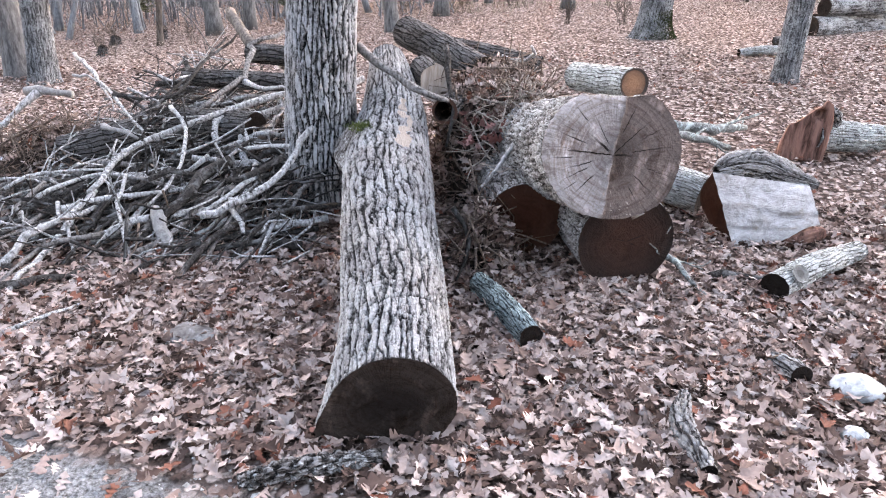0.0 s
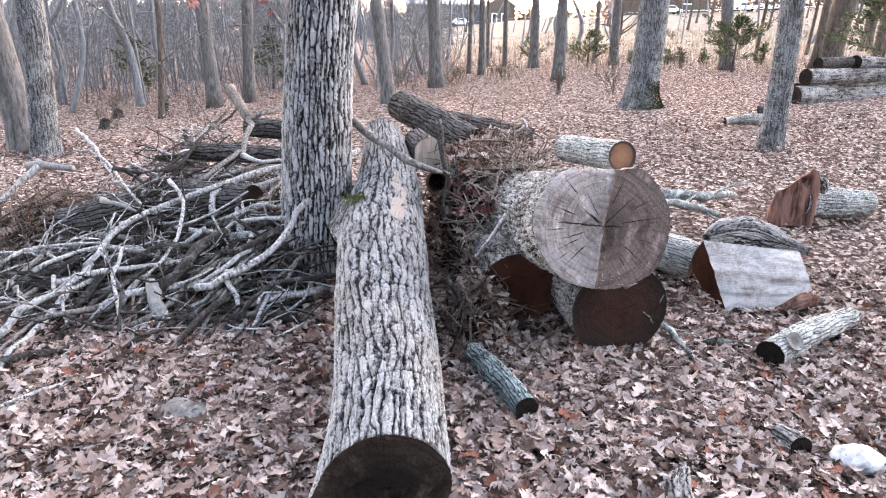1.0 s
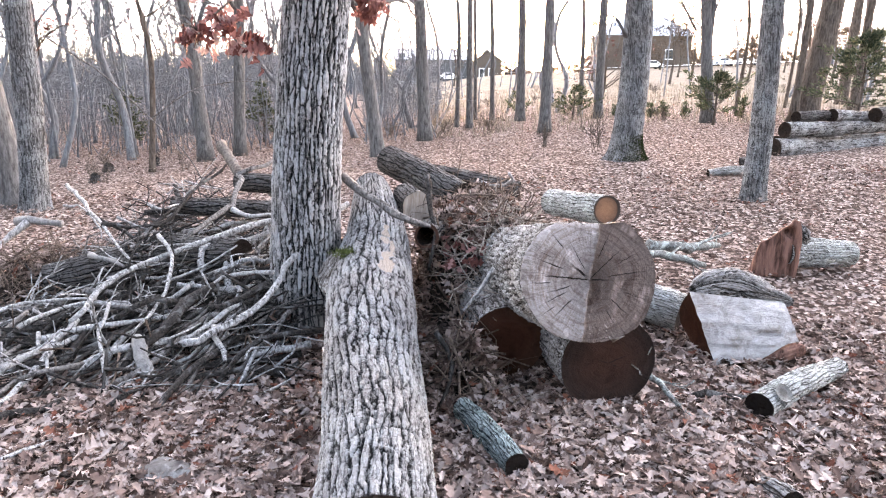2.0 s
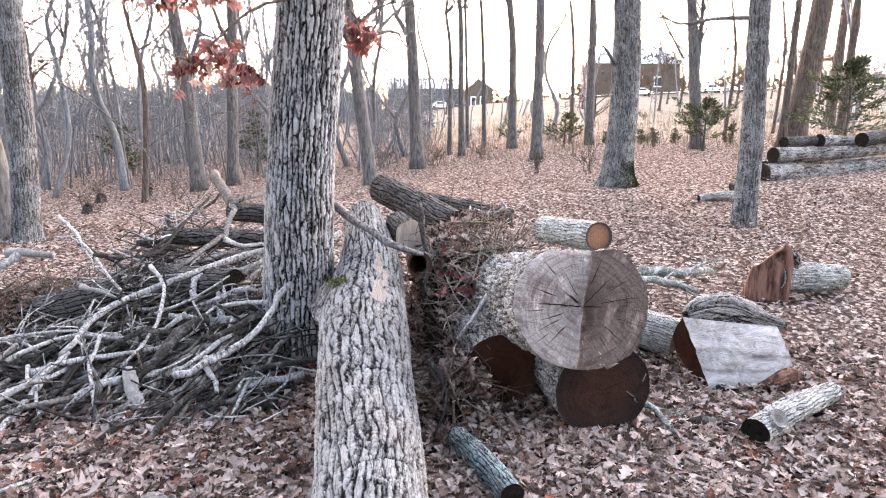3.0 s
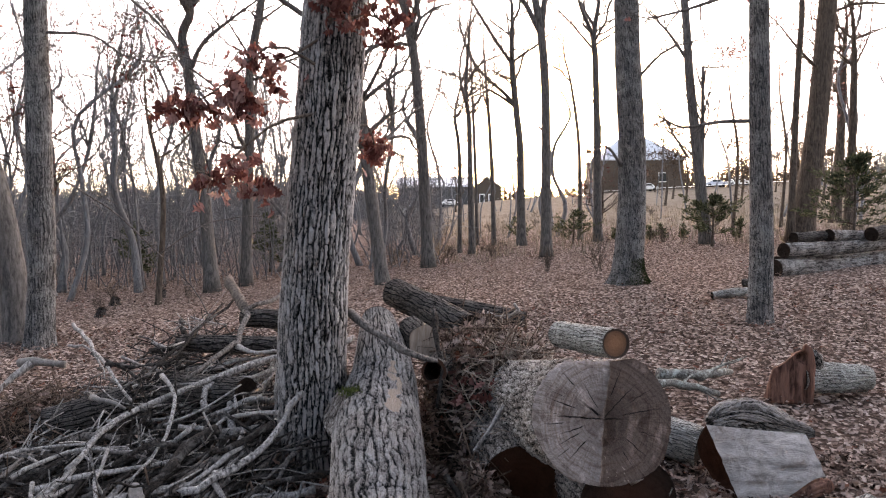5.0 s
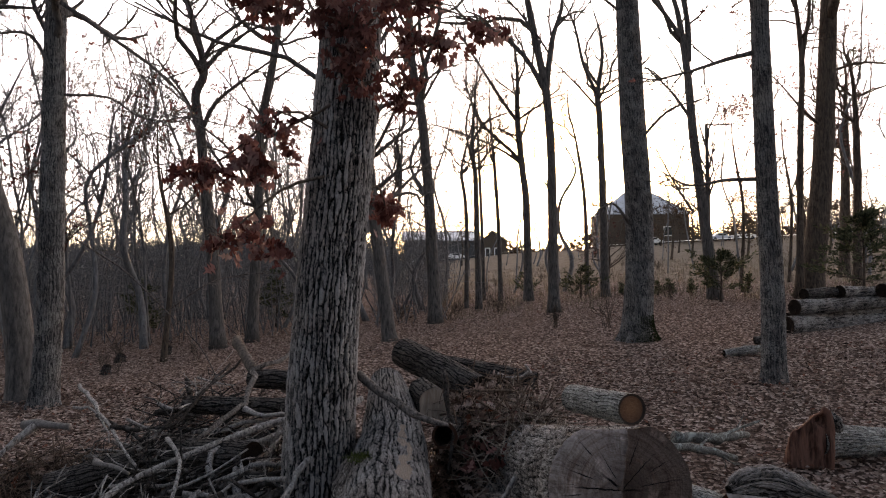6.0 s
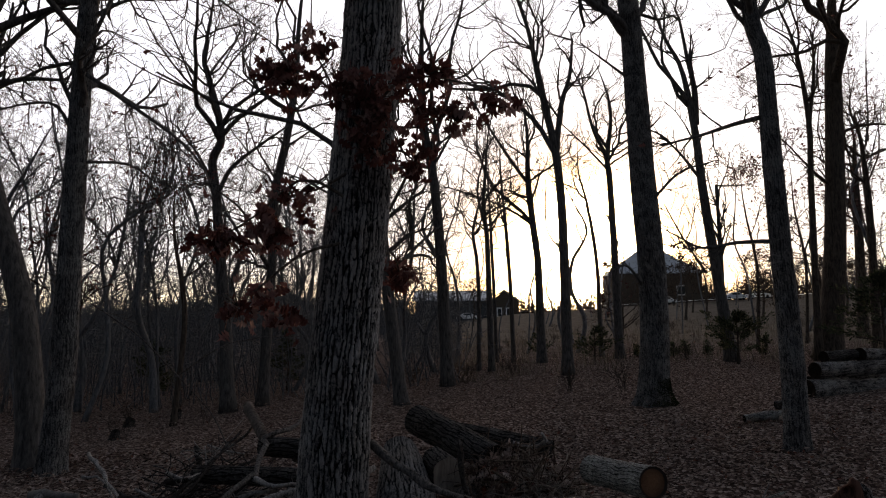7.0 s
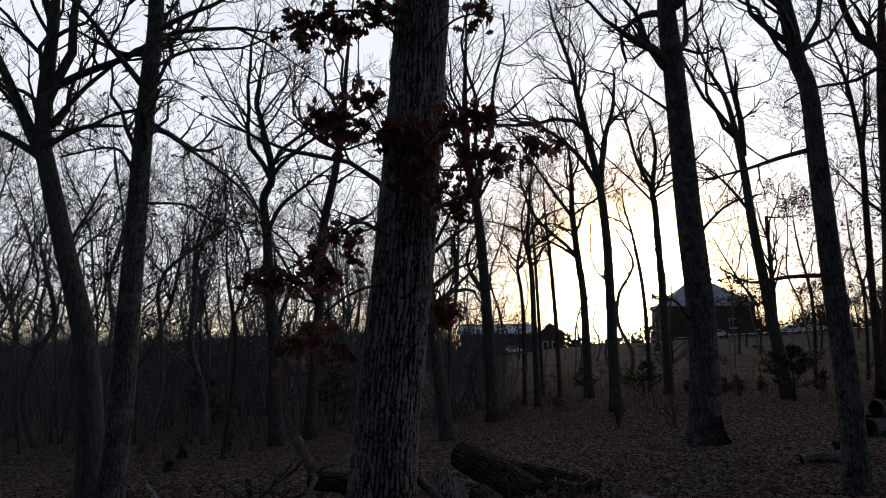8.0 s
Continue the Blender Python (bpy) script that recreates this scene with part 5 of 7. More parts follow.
tree([(5.0, 22, 1.0), (4.95, 22, 4.0), (4.7, 22, 6.0)], 0.08, 0.05, "thin bare tree by the slope", 114, 8.5, crown=8, low=0.4, spread=1.5)
tree([(3.42, 11.5, 0.5), (3.50, 11.5, 1.6), (3.51, 11.5, 2.9), (3.44, 11.5, 4.18), (3.38, 11.5, 6), (3.34, 11.5, 7.23), (3.29, 11.5, 8.6)], 0.255, 0.17, "stout oak with moss at its foot", 115, 14, carve=(80, 250), flare=0.45, crown=8, low=0.6, leaves=12, leaf=0.09, limbs=[(0.03, (3.3, 11.4, 2.6), (3.0, 11.2, 2.9), (2.7, 11.1, 2.8)), (0.03, (3.35, 11.5, 6.2), (2.9, 11.4, 6.5), (2.4, 11.4, 6.9)), (0.03, (3.5, 11.4, 4.0), (4.0, 11.3, 4.5), (4.6, 11.3, 4.7))])
def foot_moss():
    """Green moss up the foot of the stout oak, on its shaded side."""
    rng = np.random.default_rng(18)
    n = 1400
    a = rng.normal(radians(-25), 0.85, n)
    z = float(ground_z(3.42, 11.5)) + 0.42 * rng.random(n) ** 1.8
    r = 0.268 + 0.14 * np.exp(-(z - z.min()) / 0.16)
    V, F = scatter(LEAVES_FLAT, 3.43 + r * np.cos(a), 11.5 + r * np.sin(a), z, np.full(n, 0.03), 1.2, rng)
    tagged(new("moss", build("moss", V, F, M_MOSSD, False)), "dark green moss on the foot of the stout oak", "moss", kind="stuff")


foot_moss()
tree([(7.49, 17.9, 0.92), (7.2, 17.9, 3.47), (6.98, 17.9, 5.47), (6.85, 17.9, 7.2), (6.58, 17.9, 8.95), (6.15, 17.9, 9.92)], 0.165, 0.082, "crooked bare oak with a dead spar", 116, 13, crown=13, low=0.6, limbs=[
    (0.10, (6.88, 17.9, 7.4), (6.9, 17.9, 8.4), (6.75, 17.9, 9.3), (6.6, 17.9, 10.4)), (0.05, (6.9, 17.9, 5.9), (6.4, 17.9, 6.6), (5.8, 17.9, 7.2)), (0.09, (7.3, 17.9, 2.5), (7.35, 17.9, 4.2), (7.33, 17.9, 5.7)), (0.04, (6.95, 17.9, 3.3), (6.4, 17.9, 4.2), (5.9, 17.9, 5.2))])
tree([(4.10, 8.2, 0.37), (4.12, 8.2, 1.41), (4.08, 8.2, 2.79), (4.05, 8.2, 4.2), (4.03, 8.2, 5.22), (3.93, 8.2, 5.66), (3.88, 8.2, 6.11)], 0.145, 0.078, "slim grey oak by the log stack", 117, 12, carve=(64, 250), crown=8, low=0.6, leaves=24, leaf=0.09, flare=0.3, limbs=[
    (0.035, (4.0, 8.2, 4.48), (3.6, 8.2, 4.38), (3.2, 8.2, 4.25), (2.8, 8.2, 4.15)), (0.03, (4.05, 8.2, 2.9), (3.6, 8.3, 2.9), (3.2, 8.4, 2.85), (2.9, 8.4, 3.0))])
tree([(9.75, 17.4, 1.06), (10.12, 17.4, 3.84), (10.35, 17.4, 6.86), (10.53, 17.4, 9.97), (10.68, 17.4, 11.88)], 0.30, 0.20, "stout dark oak on the rise", 118, 15, crown=9, low=0.5, leaves=40, material=M_BARKD, limbs=[(0.05, (10.3, 17.4, 6.9), (11.3, 17.4, 7.2), (12.4, 17.4, 7.1)), (0.05, (10.3, 17.4, 5.4), (9.6, 17.2, 5.9), (9.0, 17.2, 6.6))])
tree([(9.27, 17, 1.36), (9.4, 17, 5.26), (9.48, 17, 7.05), (9.36, 17, 8.56), (9.15, 17, 9.63)], 0.095, 0.06, "crooked dark bare tree", 119, 13, crown=16, low=0.4, leaves=60, material=M_BARKD, limbs=[(0.06, (9.46, 17, 7.0), (9.7, 17, 8.4), (9.75, 17, 9.6))])
tree([(8.75, 17.6, 1.36), (8.85, 17.6, 4.0), (8.8, 17.6, 6.9)], 0.07, 0.04, "thin dark bare tree", 120, 9, crown=9, low=0.4, leaves=30, material=M_BARKD)
tree([(14.73, 24, 1.35), (14.86, 24, 4.6), (14.95, 24, 7.71)], 0.19, 0.1, "dark tree on the rise", 121, 10, crown=14, low=0.35, leaves=120, material=M_BARKD)
tree([(11.7, 18.5, 1.35), (11.8, 18.5, 4.6), (11.75, 18.5, 7.0)], 0.12, 0.07, "dark tree on the rise", 122, 9, crown=12, low=0.35, leaves=80, material=M_BARKD)


def woods():
    """Bare trees of the wood behind, from a few grown once and set many times."""
    rng = np.random.default_rng(9)
    seeds = []
    for k in range(10):
        h = rng.uniform(6.0, 11)
        lean = rng.normal(0, 0.6, 2)
        x0, y0 = 300 + 10 * k, -20
        z0 = float(ground_z(x0, y0))
        thick = rng.uniform(0.035, 0.065) if k < 8 else 0.09
        bends = [(x0 + lean[0] * f + rng.normal(0, 0.24) * (f > 0), y0 + lean[1] * f + rng.normal(0, 0.24) * (f > 0), z0 + h * 0.75 * f) for f in (0, 0.2, 0.4, 0.6, 0.8, 1.0)]
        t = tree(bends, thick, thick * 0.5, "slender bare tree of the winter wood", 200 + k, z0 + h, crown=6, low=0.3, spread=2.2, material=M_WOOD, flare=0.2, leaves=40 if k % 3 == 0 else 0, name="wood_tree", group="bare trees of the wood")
        seeds.append(t)
    spots = []
    while len(spots) < 225:
        y = 14 + 56 * rng.random() ** 1.5
        x = rng.uniform(-0.85, 0.0) * y - 2 if rng.random() < 0.84 else rng.uniform(0.3, 1.0) * y + 4
        if y < 19 and x > -6.5:
            continue
        if y < 50 and -0.08 * y < x < 0.62 * y:
            continue
        spots.append((x, y))
    spots += [(rng.uniform(0.02, 0.7) * y, y) for y in rng.uniform(45, 120, 16)]
    spots += [(-1.3, 18.5), (-0.9, 25), (-2.0, 34), (-0.6, 40), (0.2, 46), (-3.2, 44), (-1.6, 52), (1.2, 55)]
    spots += [(-0.4, 22), (0.35, 27), (-1.2, 24), (1.0, 33), (-2.2, 21), (2.4, 31), (3.3, 28), (4.1, 34), (5.6, 30), (6.3, 36), (5.0, 26), (8.2, 33), (9.5, 38), (-1.9, 30), (-3.0, 26), (11.5, 33), (12.8, 28), (14, 36), (16, 30), (18, 35)]
    # Unseen trees behind and beside the viewpoint, added to block some sky.
    spots += [(rng.uniform(-24, 24), rng.uniform(-30, -9)) for _ in range(12)] + [(rng.choice([-1, 1]) * rng.uniform(9, 15), rng.uniform(-4, 6)) for _ in range(6)]
    for i, (x, y) in enumerate(spots):
        m = pose(*on_ground(x, y, -0.12 if y > 8 else -0.9), 0, 0, rng.uniform(0, 360))
        src = seeds[i % 10]
        if i < 10:
            src.matrix_basis = m
        else:
            copy_thing(src, m)
    for k, (x, y, h) in enumerate([(22, 62, 5.5), (27, 70, 6.0), (31, 66, 5.0), (36, 78, 6.5), (18, 75, 5.5), (42, 74, 6.0), (3.5, 88, 6), (-6, 80, 6), (33, 58, 4.5), (38, 64, 5.0), (46, 70, 5.5), (52, 80, 6.0), (30, 82, 5.0), (48, 92, 6.0), (26, 52, 3.6), (40, 118, 3.4), (41, 138, 4.6), (46, 141, 4.2), (55, 139, 4.8), (47, 122, 3.0), (54, 120, 3.2), (61, 126, 4.5), (67, 130, 5.0), (73, 128, 5.0), (80, 132, 5.5), (88, 128, 5.5), (95, 134, 6.0)]):
        z0 = float(ground_z(x, y))
        tree([(x, y, z0), (x + 0.2, y, z0 + h * 0.4), (x, y, z0 + h * 0.7)], 0.12, 0.05, "oak still holding brown leaves up the slope", 260 + k, z0 + h, crown=12, low=0.15, spread=2.4, material=M_BARKD, leaves=900, leaf=0.2, name="brown_oak", group="brown-leaved oaks")


for k, (x, y, h, n) in enumerate([(9.6, 21, 6.0, 420), (12.2, 23, 6.6, 520), (14.8, 24, 6.8, 520), (17.0, 27, 7.5, 420), (-7.7, 13.5, 3.6, 170), (-5.3, 13.2, 5.1, 150), (6.1, 24, 3.0, 120), (11.0, 20, 4.4, 200)]):
    z0 = float(ground_z(x, y))
    tree([(x, y, z0), (x + 0.15, y, z0 + h * 0.4), (x - 0.1, y, z0 + h * 0.7)], 0.055, 0.03, "young oak holding on to brown leaves", 290 + k, z0 + h, crown=13, low=0.3, spread=1.7, material=M_BARKD, leaves=n, leaf=0.11, name="young_oak", group="young brown-leaved oaks")


woods()


def far_wood():
    """The far edge of the wood: countless stems and twigs, out to the hills."""
    rng = np.random.default_rng(12)
    lines = []
    for _ in range(3000):
        y = rng.uniform(95, 200)
        side = rng.uniform(-1.0, 0.02) if rng.random() < 0.76 else rng.uniform(0, 1.1)
        x = side * y
        if -0.05 < side < 0.55:
            y = rng.uniform(168, 230)
            x = side * y
        h = rng.uniform(3.0, 5.0) if side < 0 else rng.uniform(4.0, 7.5)
        p = np.array(on_ground(x, y, -0.3))
        top = p + (rng.normal(0, 0.6), rng.normal(0, 0.6), h)
        lines.append((spline([p, (p + top) / 2 + rng.normal(0, 0.25, 3), top], 4), np.linspace(0.16, 0.05, 4), 3))
        for _ in range(6):
            t = rng.uniform(0.25, 0.95)
            q = p + (top - p) * t
            w = rng.normal(0, 1, 3) * (1.6, 1.6, 0.8) + (0, 0, 1.3)
            lines.append((spline([q, q + w * 0.6, q + w * 1.1 + (0, 0, 0.3)], 3), np.linspace(0.06, 0.03, 3), 3))
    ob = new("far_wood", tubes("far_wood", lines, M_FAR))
    tagged(ob, "far grey edge of the leafless wood", "woods", kind="stuff")


far_wood()


def hedgerow():
    """Brown undergrowth and saplings along the crest and before the houses."""
    rng = np.random.default_rng(14)
    n = 9000
    y = rng.uniform(150, 178, n)
    x = rng.uniform(-0.25, 0.75, n) * y
    p = np.column_stack([x, y, 0 * x])
    h = 0.6 + 4.2 * np.clip(fbm(p * (1, 0.3, 1), 0.09, 5, 3) * 2 - 0.55, 0, 1)
    z = ground_z(x, y) + rng.random(n) ** 1.3 * h
    V, F = scatter(LEAVES_FLAT, x, y, z, rng.uniform(0.5, 1.2, n), 1.0, rng)
    ob = new("hedgerow", build("hedgerow", V, F, M_HEDGE))
    tagged(ob, "brown undergrowth along the crest of the slope", "bushes", kind="stuff")


hedgerow()


def understory():
    """Thin saplings and brush that fill the wood between its stems."""
    rng = np.random.default_rng(16)
    lines = []
    for _ in range(1900):
        y = 17 + 40 * rng.random() ** 1.2
        x = -rng.uniform(0.14, 0.95) * y - 1.0 if rng.random() < 0.85 else rng.uniform(-0.09, 0.02) * y
        h = 0.6 + 4.6 * rng.random() ** 1.5
        p = np.array(on_ground(x, y, -0.05))
        top = p + (rng.normal(0, 0.45) * h * 0.5, rng.normal(0, 0.25) * h * 0.5, h)
        r = 0.004 + 0.0035 * h
        lines.append((spline([p, (p + top) / 2 + rng.normal(0, 0.22, 3), top], 6), np.linspace(r, r * 0.4, 6), 3))
        for _ in range(11):
            q = p + (top - p) * rng.uniform(0.2, 0.95)
            w = rng.normal(0, 1, 3) * (0.9, 0.9, 0.4) + (0, 0, 0.25)
            w *= h * 0.2
            lines.append((spline([q, q + w * 0.5 + rng.normal(0, 0.04, 3), q + w], 3), np.linspace(r * 0.5, 0.005, 3), 3))
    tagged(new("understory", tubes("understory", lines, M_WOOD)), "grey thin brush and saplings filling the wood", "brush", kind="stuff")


understory()


def shrubs():
    """Small bare shrubs and weeds on the slope."""
    rng = np.random.default_rng(15)
    made = []
    for k in range(4):
        out = []
        for _ in range(9):
            a = rng.uniform(0, 6.283)
            grow(rng, np.array((rng.normal(0, 0.06), rng.normal(0, 0.06), -0.05)), (0.45 * math.cos(a), 0.45 * math.sin(a), 1.0), rng.uniform(0.22, 0.6), 0.008, 1, out, 0.05, (5, 5, 5), 0.2)
        root = thing("shrub", (0, 0, 0), "small leafless shrub in the dry grass", "shrub", "shrubs on the slope")
        part("branching", tubes("shrub_branching", out, M_BARKD), root, kind="stuff")
        made.append(root)
    for i in range(34):
        y = 17.5 + 36 * rng.random() ** 1.3
        x = rng.uniform(-0.12, 0.62) * y
        if abs(x / y - 0.3) < 0.03 and y < 13:
            continue
        m = pose(*on_ground(x, y), 0, 0, rng.uniform(0, 360))
        if i < 4:
            made[i].matrix_basis = m
        else:
            copy_thing(made[i % 4], m)


    for x, y, size in ((2.48, 14.0, 1.1), (3.44, 13.4, 1.3), (2.52, 14.1, 0.9), (4.94, 7.46, 0.35), (-5.67, 11.65, 0.8), (-6.25, 13.4, 0.9), (-5.7, 14.4, 0.7), (-5.5, 11.7, 0.6), (-4.6, 13.0, 0.8)):
        weed = copy_thing(made[int(size * 10) % 4], pose(*on_ground(x, y), 0, 0, 90 * size))
        weed.scale = (size * 0.6, size * 0.6, size)


shrubs()


# ---------- the brush pile ----------
def stick(pts, r, label, material, seed, name="branch", ends=0.55, twigs=0, group="branches of the brush pile", n=14):
    """A crooked branch with knots and, if wanted, side twigs; its broken end is closed."""
    rng = np.random.default_rng(seed)
    n = max(5, min(n, int(np.linalg.norm(np.diff(np.asarray(pts, float), axis=0), axis=1).sum() / 0.09)))
    line = spline(pts, n)
    line[1:-1] += rng.normal(0, min(r * 0.42, 0.010), (n - 2, 3))
    rad = r * np.linspace(1, ends, n) * (1 + rng.normal(0, 0.12, n))
    root = thing(name, line[0], label, "branch", group)
    part("limb", tubes("limb", [(line, rad, 8 if r > 0.012 else 5)], material, line[0]), root)
    if twigs:
        out = []
        for _ in range(twigs):
            k = rng.integers(1, n)
            d = line[k] - line[k - 1]
            d = d / np.linalg.norm(d) + rng.normal(0, 0.6, 3)
            grow(rng, line[k], d, rng.uniform(0.15, 0.4), r * 0.4, 1, out, 0.02, (3, 3, 3), 0.2)
        part("twig_spray", tubes("twigs", out, material, line[0]), root, kind="stuff")
    return root


PALE, GREY, DARK = "weathered pale branch in the brush pile", "grey bare branch in the brush pile", "dark branch deep in the brush pile"
stick([(-1.0, 5.2, 0.73), (-1.37, 5, 0.64), (-1.82, 4.69, 0.52), (-2.02, 4.48, 0.44), (-2.13, 4.19, 0.33), (-2.16, 4.02, 0.26)], 0.030, "long pale branch across the brush pile", M_STICK, 1, twigs=4)
stick([(-2.14, 4.06, 0.26), (-2.19, 3.77, 0.13), (-2.22, 3.57, 0.05), (-2.17, 3.11, 0.03)], 0.024, PALE, M_STICK, 2, twigs=2)
stick([(-1.72, 6.1, 1.08), (-1.58, 5.83, 0.98), (-1.5, 5.35, 0.8), (-1.53, 5.22, 0.75), (-1.74, 4.83, 0.6)], 0.027, "forked grey branch standing out of the brush pile", M_STICKG, 3)
stick([(-1.86, 6.34, 1.19), (-1.73, 6.1, 1.09), (-1.56, 5.82, 0.96)], 0.05, "thick weathered branch stub on top of the brush pile", M_TWIG, 40, ends=0.8)
stick([(-2.66, 7.4, 0.35), (-2.68, 7.4, 0.5), (-2.72, 7.4, 0.66)], 0.035, "dark upright stub behind the brush pile", M_STICKD, 41, ends=0.7, group="")
stick([(-1.57, 5.79, 0.97), (-1.38, 5.94, 1.03), (-1.3, 6.17, 1.11)], 0.022, GREY, M_STICKG, 4)
stick([(-2.98, 5.7, 0.88), (-2.72, 5.43, 0.78), (-2.44, 5.12, 0.66), (-2.06, 4.69, 0.49)], 0.019, GREY, M_STICK, 5)
stick([(-2.89, 5.44, 0.75), (-2.75, 5.42, 0.74), (-2.53, 5.21, 0.66), (-2.39, 4.99, 0.58)], 0.012, GREY, M_STICK, 6)
stick([(-0.81, 4.40, 0.62), (-0.89, 4.36, 0.54), (-0.93, 4.22, 0.43), (-1.04, 4.05, 0.34), (-1.23, 3.86, 0.26), (-1.39, 3.77, 0.22)], 0.022, "curved grey branch leaning on the oak", M_STICK, 7, ends=1.1)
stick([(-0.72, 3.91, 0.10), (-1.12, 3.79, 0.09), (-1.36, 3.7, 0.07), (-1.52, 3.57, 0.05), (-1.63, 3.31, 0.04)], 0.026, "long grey branch along the foot of the pile", M_STICKD, 8)
stick([(-0.66, 3.92, 0.16), (-0.89, 3.85, 0.15), (-1.08, 3.76, 0.12)], 0.032, GREY, M_STICK, 9)
stick([(-1.36, 4.33, 0.4), (-1.5, 4.16, 0.34), (-1.56, 3.9, 0.24), (-1.68, 3.78, 0.17), (-1.73, 3.63, 0.06)], 0.042, "thick dark branch in the brush pile", M_STICKD, 10)
stick([(-1.70, 3.88, 0.21), (-1.62, 3.74, 0.14), (-1.56, 3.66, 0.04)], 0.040, "sawn whitish branch stub in the brush pile", M_WHITE, 11, ends=1.0)
stick([(-1.49, 4, 0.3), (-1.62, 3.83, 0.22)], 0.033, GREY, M_STICKD, 12)
stick([(-1.92, 4.87, 0.63), (-1.76, 4.65, 0.55), (-1.67, 4.36, 0.43), (-1.66, 4.1, 0.34), (-1.73, 3.86, 0.24)], 0.016, PALE, M_STICK, 13)
stick([(-1.99, 4.18, 0.33), (-1.93, 3.92, 0.23), (-1.78, 3.6, 0.1), (-1.75, 3.57, 0.05), (-1.64, 3.5, 0.05)], 0.013, PALE, M_STICK, 14)
stick([(-2.72, 4.08, 0.25), (-2.58, 4.21, 0.31), (-2.27, 4.26, 0.33), (-1.89, 4.23, 0.31)], 0.013, PALE, M_STICK, 15, twigs=2)
stick([(-2.47, 3.99, 0.23), (-2.25, 4.21, 0.31), (-1.76, 4.19, 0.31)], 0.016, PALE, M_STICK, 16, twigs=2)
stick([(-2.28, 3.9, 0.19), (-2.08, 4, 0.23), (-1.65, 4.06, 0.26), (-1.47, 4.17, 0.3)], 0.022, GREY, M_STICK, 17, twigs=2)
stick([(-2.38, 4.78, 0.5), (-2.09, 4.65, 0.45)], 0.02, PALE, M_WHITE, 18)
stick([(-0.96, 4.30, 0.51), (-1.29, 4.40, 0.46), (-1.42, 4.27, 0.38)], 0.016, PALE, M_STICK, 19)
stick([(-1.14, 4.2, 0.33), (-1.28, 4.04, 0.27), (-1.43, 3.84, 0.19)], 0.022, GREY, M_STICK, 20)
stick([(-0.99, 4.3, 0.44), (-1.27, 4.11, 0.34), (-1.33, 4.14, 0.35)], 0.025, GREY, M_STICKD, 21)
stick([(-1.26, 3.96, 0.26), (-1.13, 3.72, 0.13)], 0.02, GREY, M_STICK, 22)
stick([(-2.44, 5.12, 0.66), (-2.01, 5.13, 0.66), (-1.91, 5.49, 0.8), (-1.74, 6.1, 1.04)], 0.018, GREY, M_STICKD, 23, twigs=3)
stick([(-2.12, 4.94, 0.57), (-1.97, 5.4, 0.75), (-1.83, 6.04, 1)], 0.016, GREY, M_STICKD, 24, twigs=3)
stick([(-1.48, 5.25, 0.76), (-1.28, 5.14, 0.72), (-1.11, 5.18, 0.73)], 0.02, PALE, M_STICK, 25)
stick([(-2.33, 3.96, 0.21), (-2.2, 3.77, 0.13), (-2.05, 3.55, 0.05)], 0.013, PALE, M_STICK, 26)
stick([(-3.26, 5.40, 0.62), (-3.06, 5.37, 0.63), (-2.88, 5.37, 0.61)], 0.042, "bleached broken branch lying on brush", M_WHITE, 27, ends=0.7)
stick([(-3.15, 5.38, 0.62), (-3.3, 5.2, 0.45), (-3.5, 4.9, 0.2)], 0.03, GREY, M_STICK, 28)
stick([(-0.54, 4.70, 1.10), (-0.35, 4.55, 0.98), (-0.1, 4.45, 0.86), (0.12, 4.5, 0.78)], 0.03, "grey broken branch laid over the fallen log", M_STICKG, 29, group="")
stick([(0.04, 4.72, 1.12), (0.06, 4.62, 0.95), (0.10, 4.5, 0.75), (0.06, 4.4, 0.5)], 0.02, "upright stick in the debris", M_STICKD, 30, group="")
stick([(0.55, 3.92, 0.80), (0.42, 3.82, 0.62), (0.26, 3.68, 0.46)], 0.017, "pale bare stick leaning on the logs", M_STICK, 31, group="")
stick([(0.50, 5.6, 0.95), (0.62, 5.55, 0.92), (0.72, 5.4, 1.0), (0.70, 5.35, 1.06)], 0.02, "pale forked stick on top of the pile", M_STICK, 32, group="")
stick([(1.26, 3.78, 0.14), (1.33, 3.62, 0.09), (1.39, 3.5, 0.06), (1.44, 3.22, 0.03)], 0.024, "broken grey branch on the leaves", M_LICHS, 33, group="", twigs=2)
stick([(1.54, 3.46, 0.03), (1.7, 3.45, 0.04), (1.90, 3.43, 0.03)], 0.026, "grey branch on the leaves", M_STICKD, 34, group="")
stick([(-2.35, 3.05, 0.03), (-2.1, 3.2, 0.04), (-1.9, 3.4, 0.04)], 0.03, "grey branch lying in the leaves", M_STICKD, 35, group="")
stick([(-1.95, 2.7, 0.03), (-1.8, 2.85, 0.05), (-1.74, 3.0, 0.03)], 0.012, "thin pale stick in the leaves", M_STICK, 36, group="")
stick([(1.95, 5.6, 0.42), (2.3, 5.7, 0.38), (2.75, 6.0, 0.33)], 0.055, "lichened branch on the leaves behind the logs", M_LICHS, 37, group="", twigs=2)
stick([(1.75, 5.3, 0.42), (2.1, 5.4, 0.36), (2.4, 5.45, 0.28)], 0.045, "lichened branch on the leaves behind the logs", M_LICHS, 38, group="", twigs=2)
stick([(0.10, 3.62, 0.35), (0.2, 3.5, 0.2), (0.12, 3.3, 0.05)], 0.016, "dark stick leaning in the debris", M_STICKD, 39, group="", twigs=2)
stick([(-4.25, 8.0, 2.22), (-3.7, 8.0, 1.86), (-3.19, 8.0, 1.37), (-2.71, 8.0, 0.83), (-2.5, 8.0, 0.3)], 0.011, "thin pale dead sapling leaning in the wood", M_STICKG, 70, group="", twigs=5)
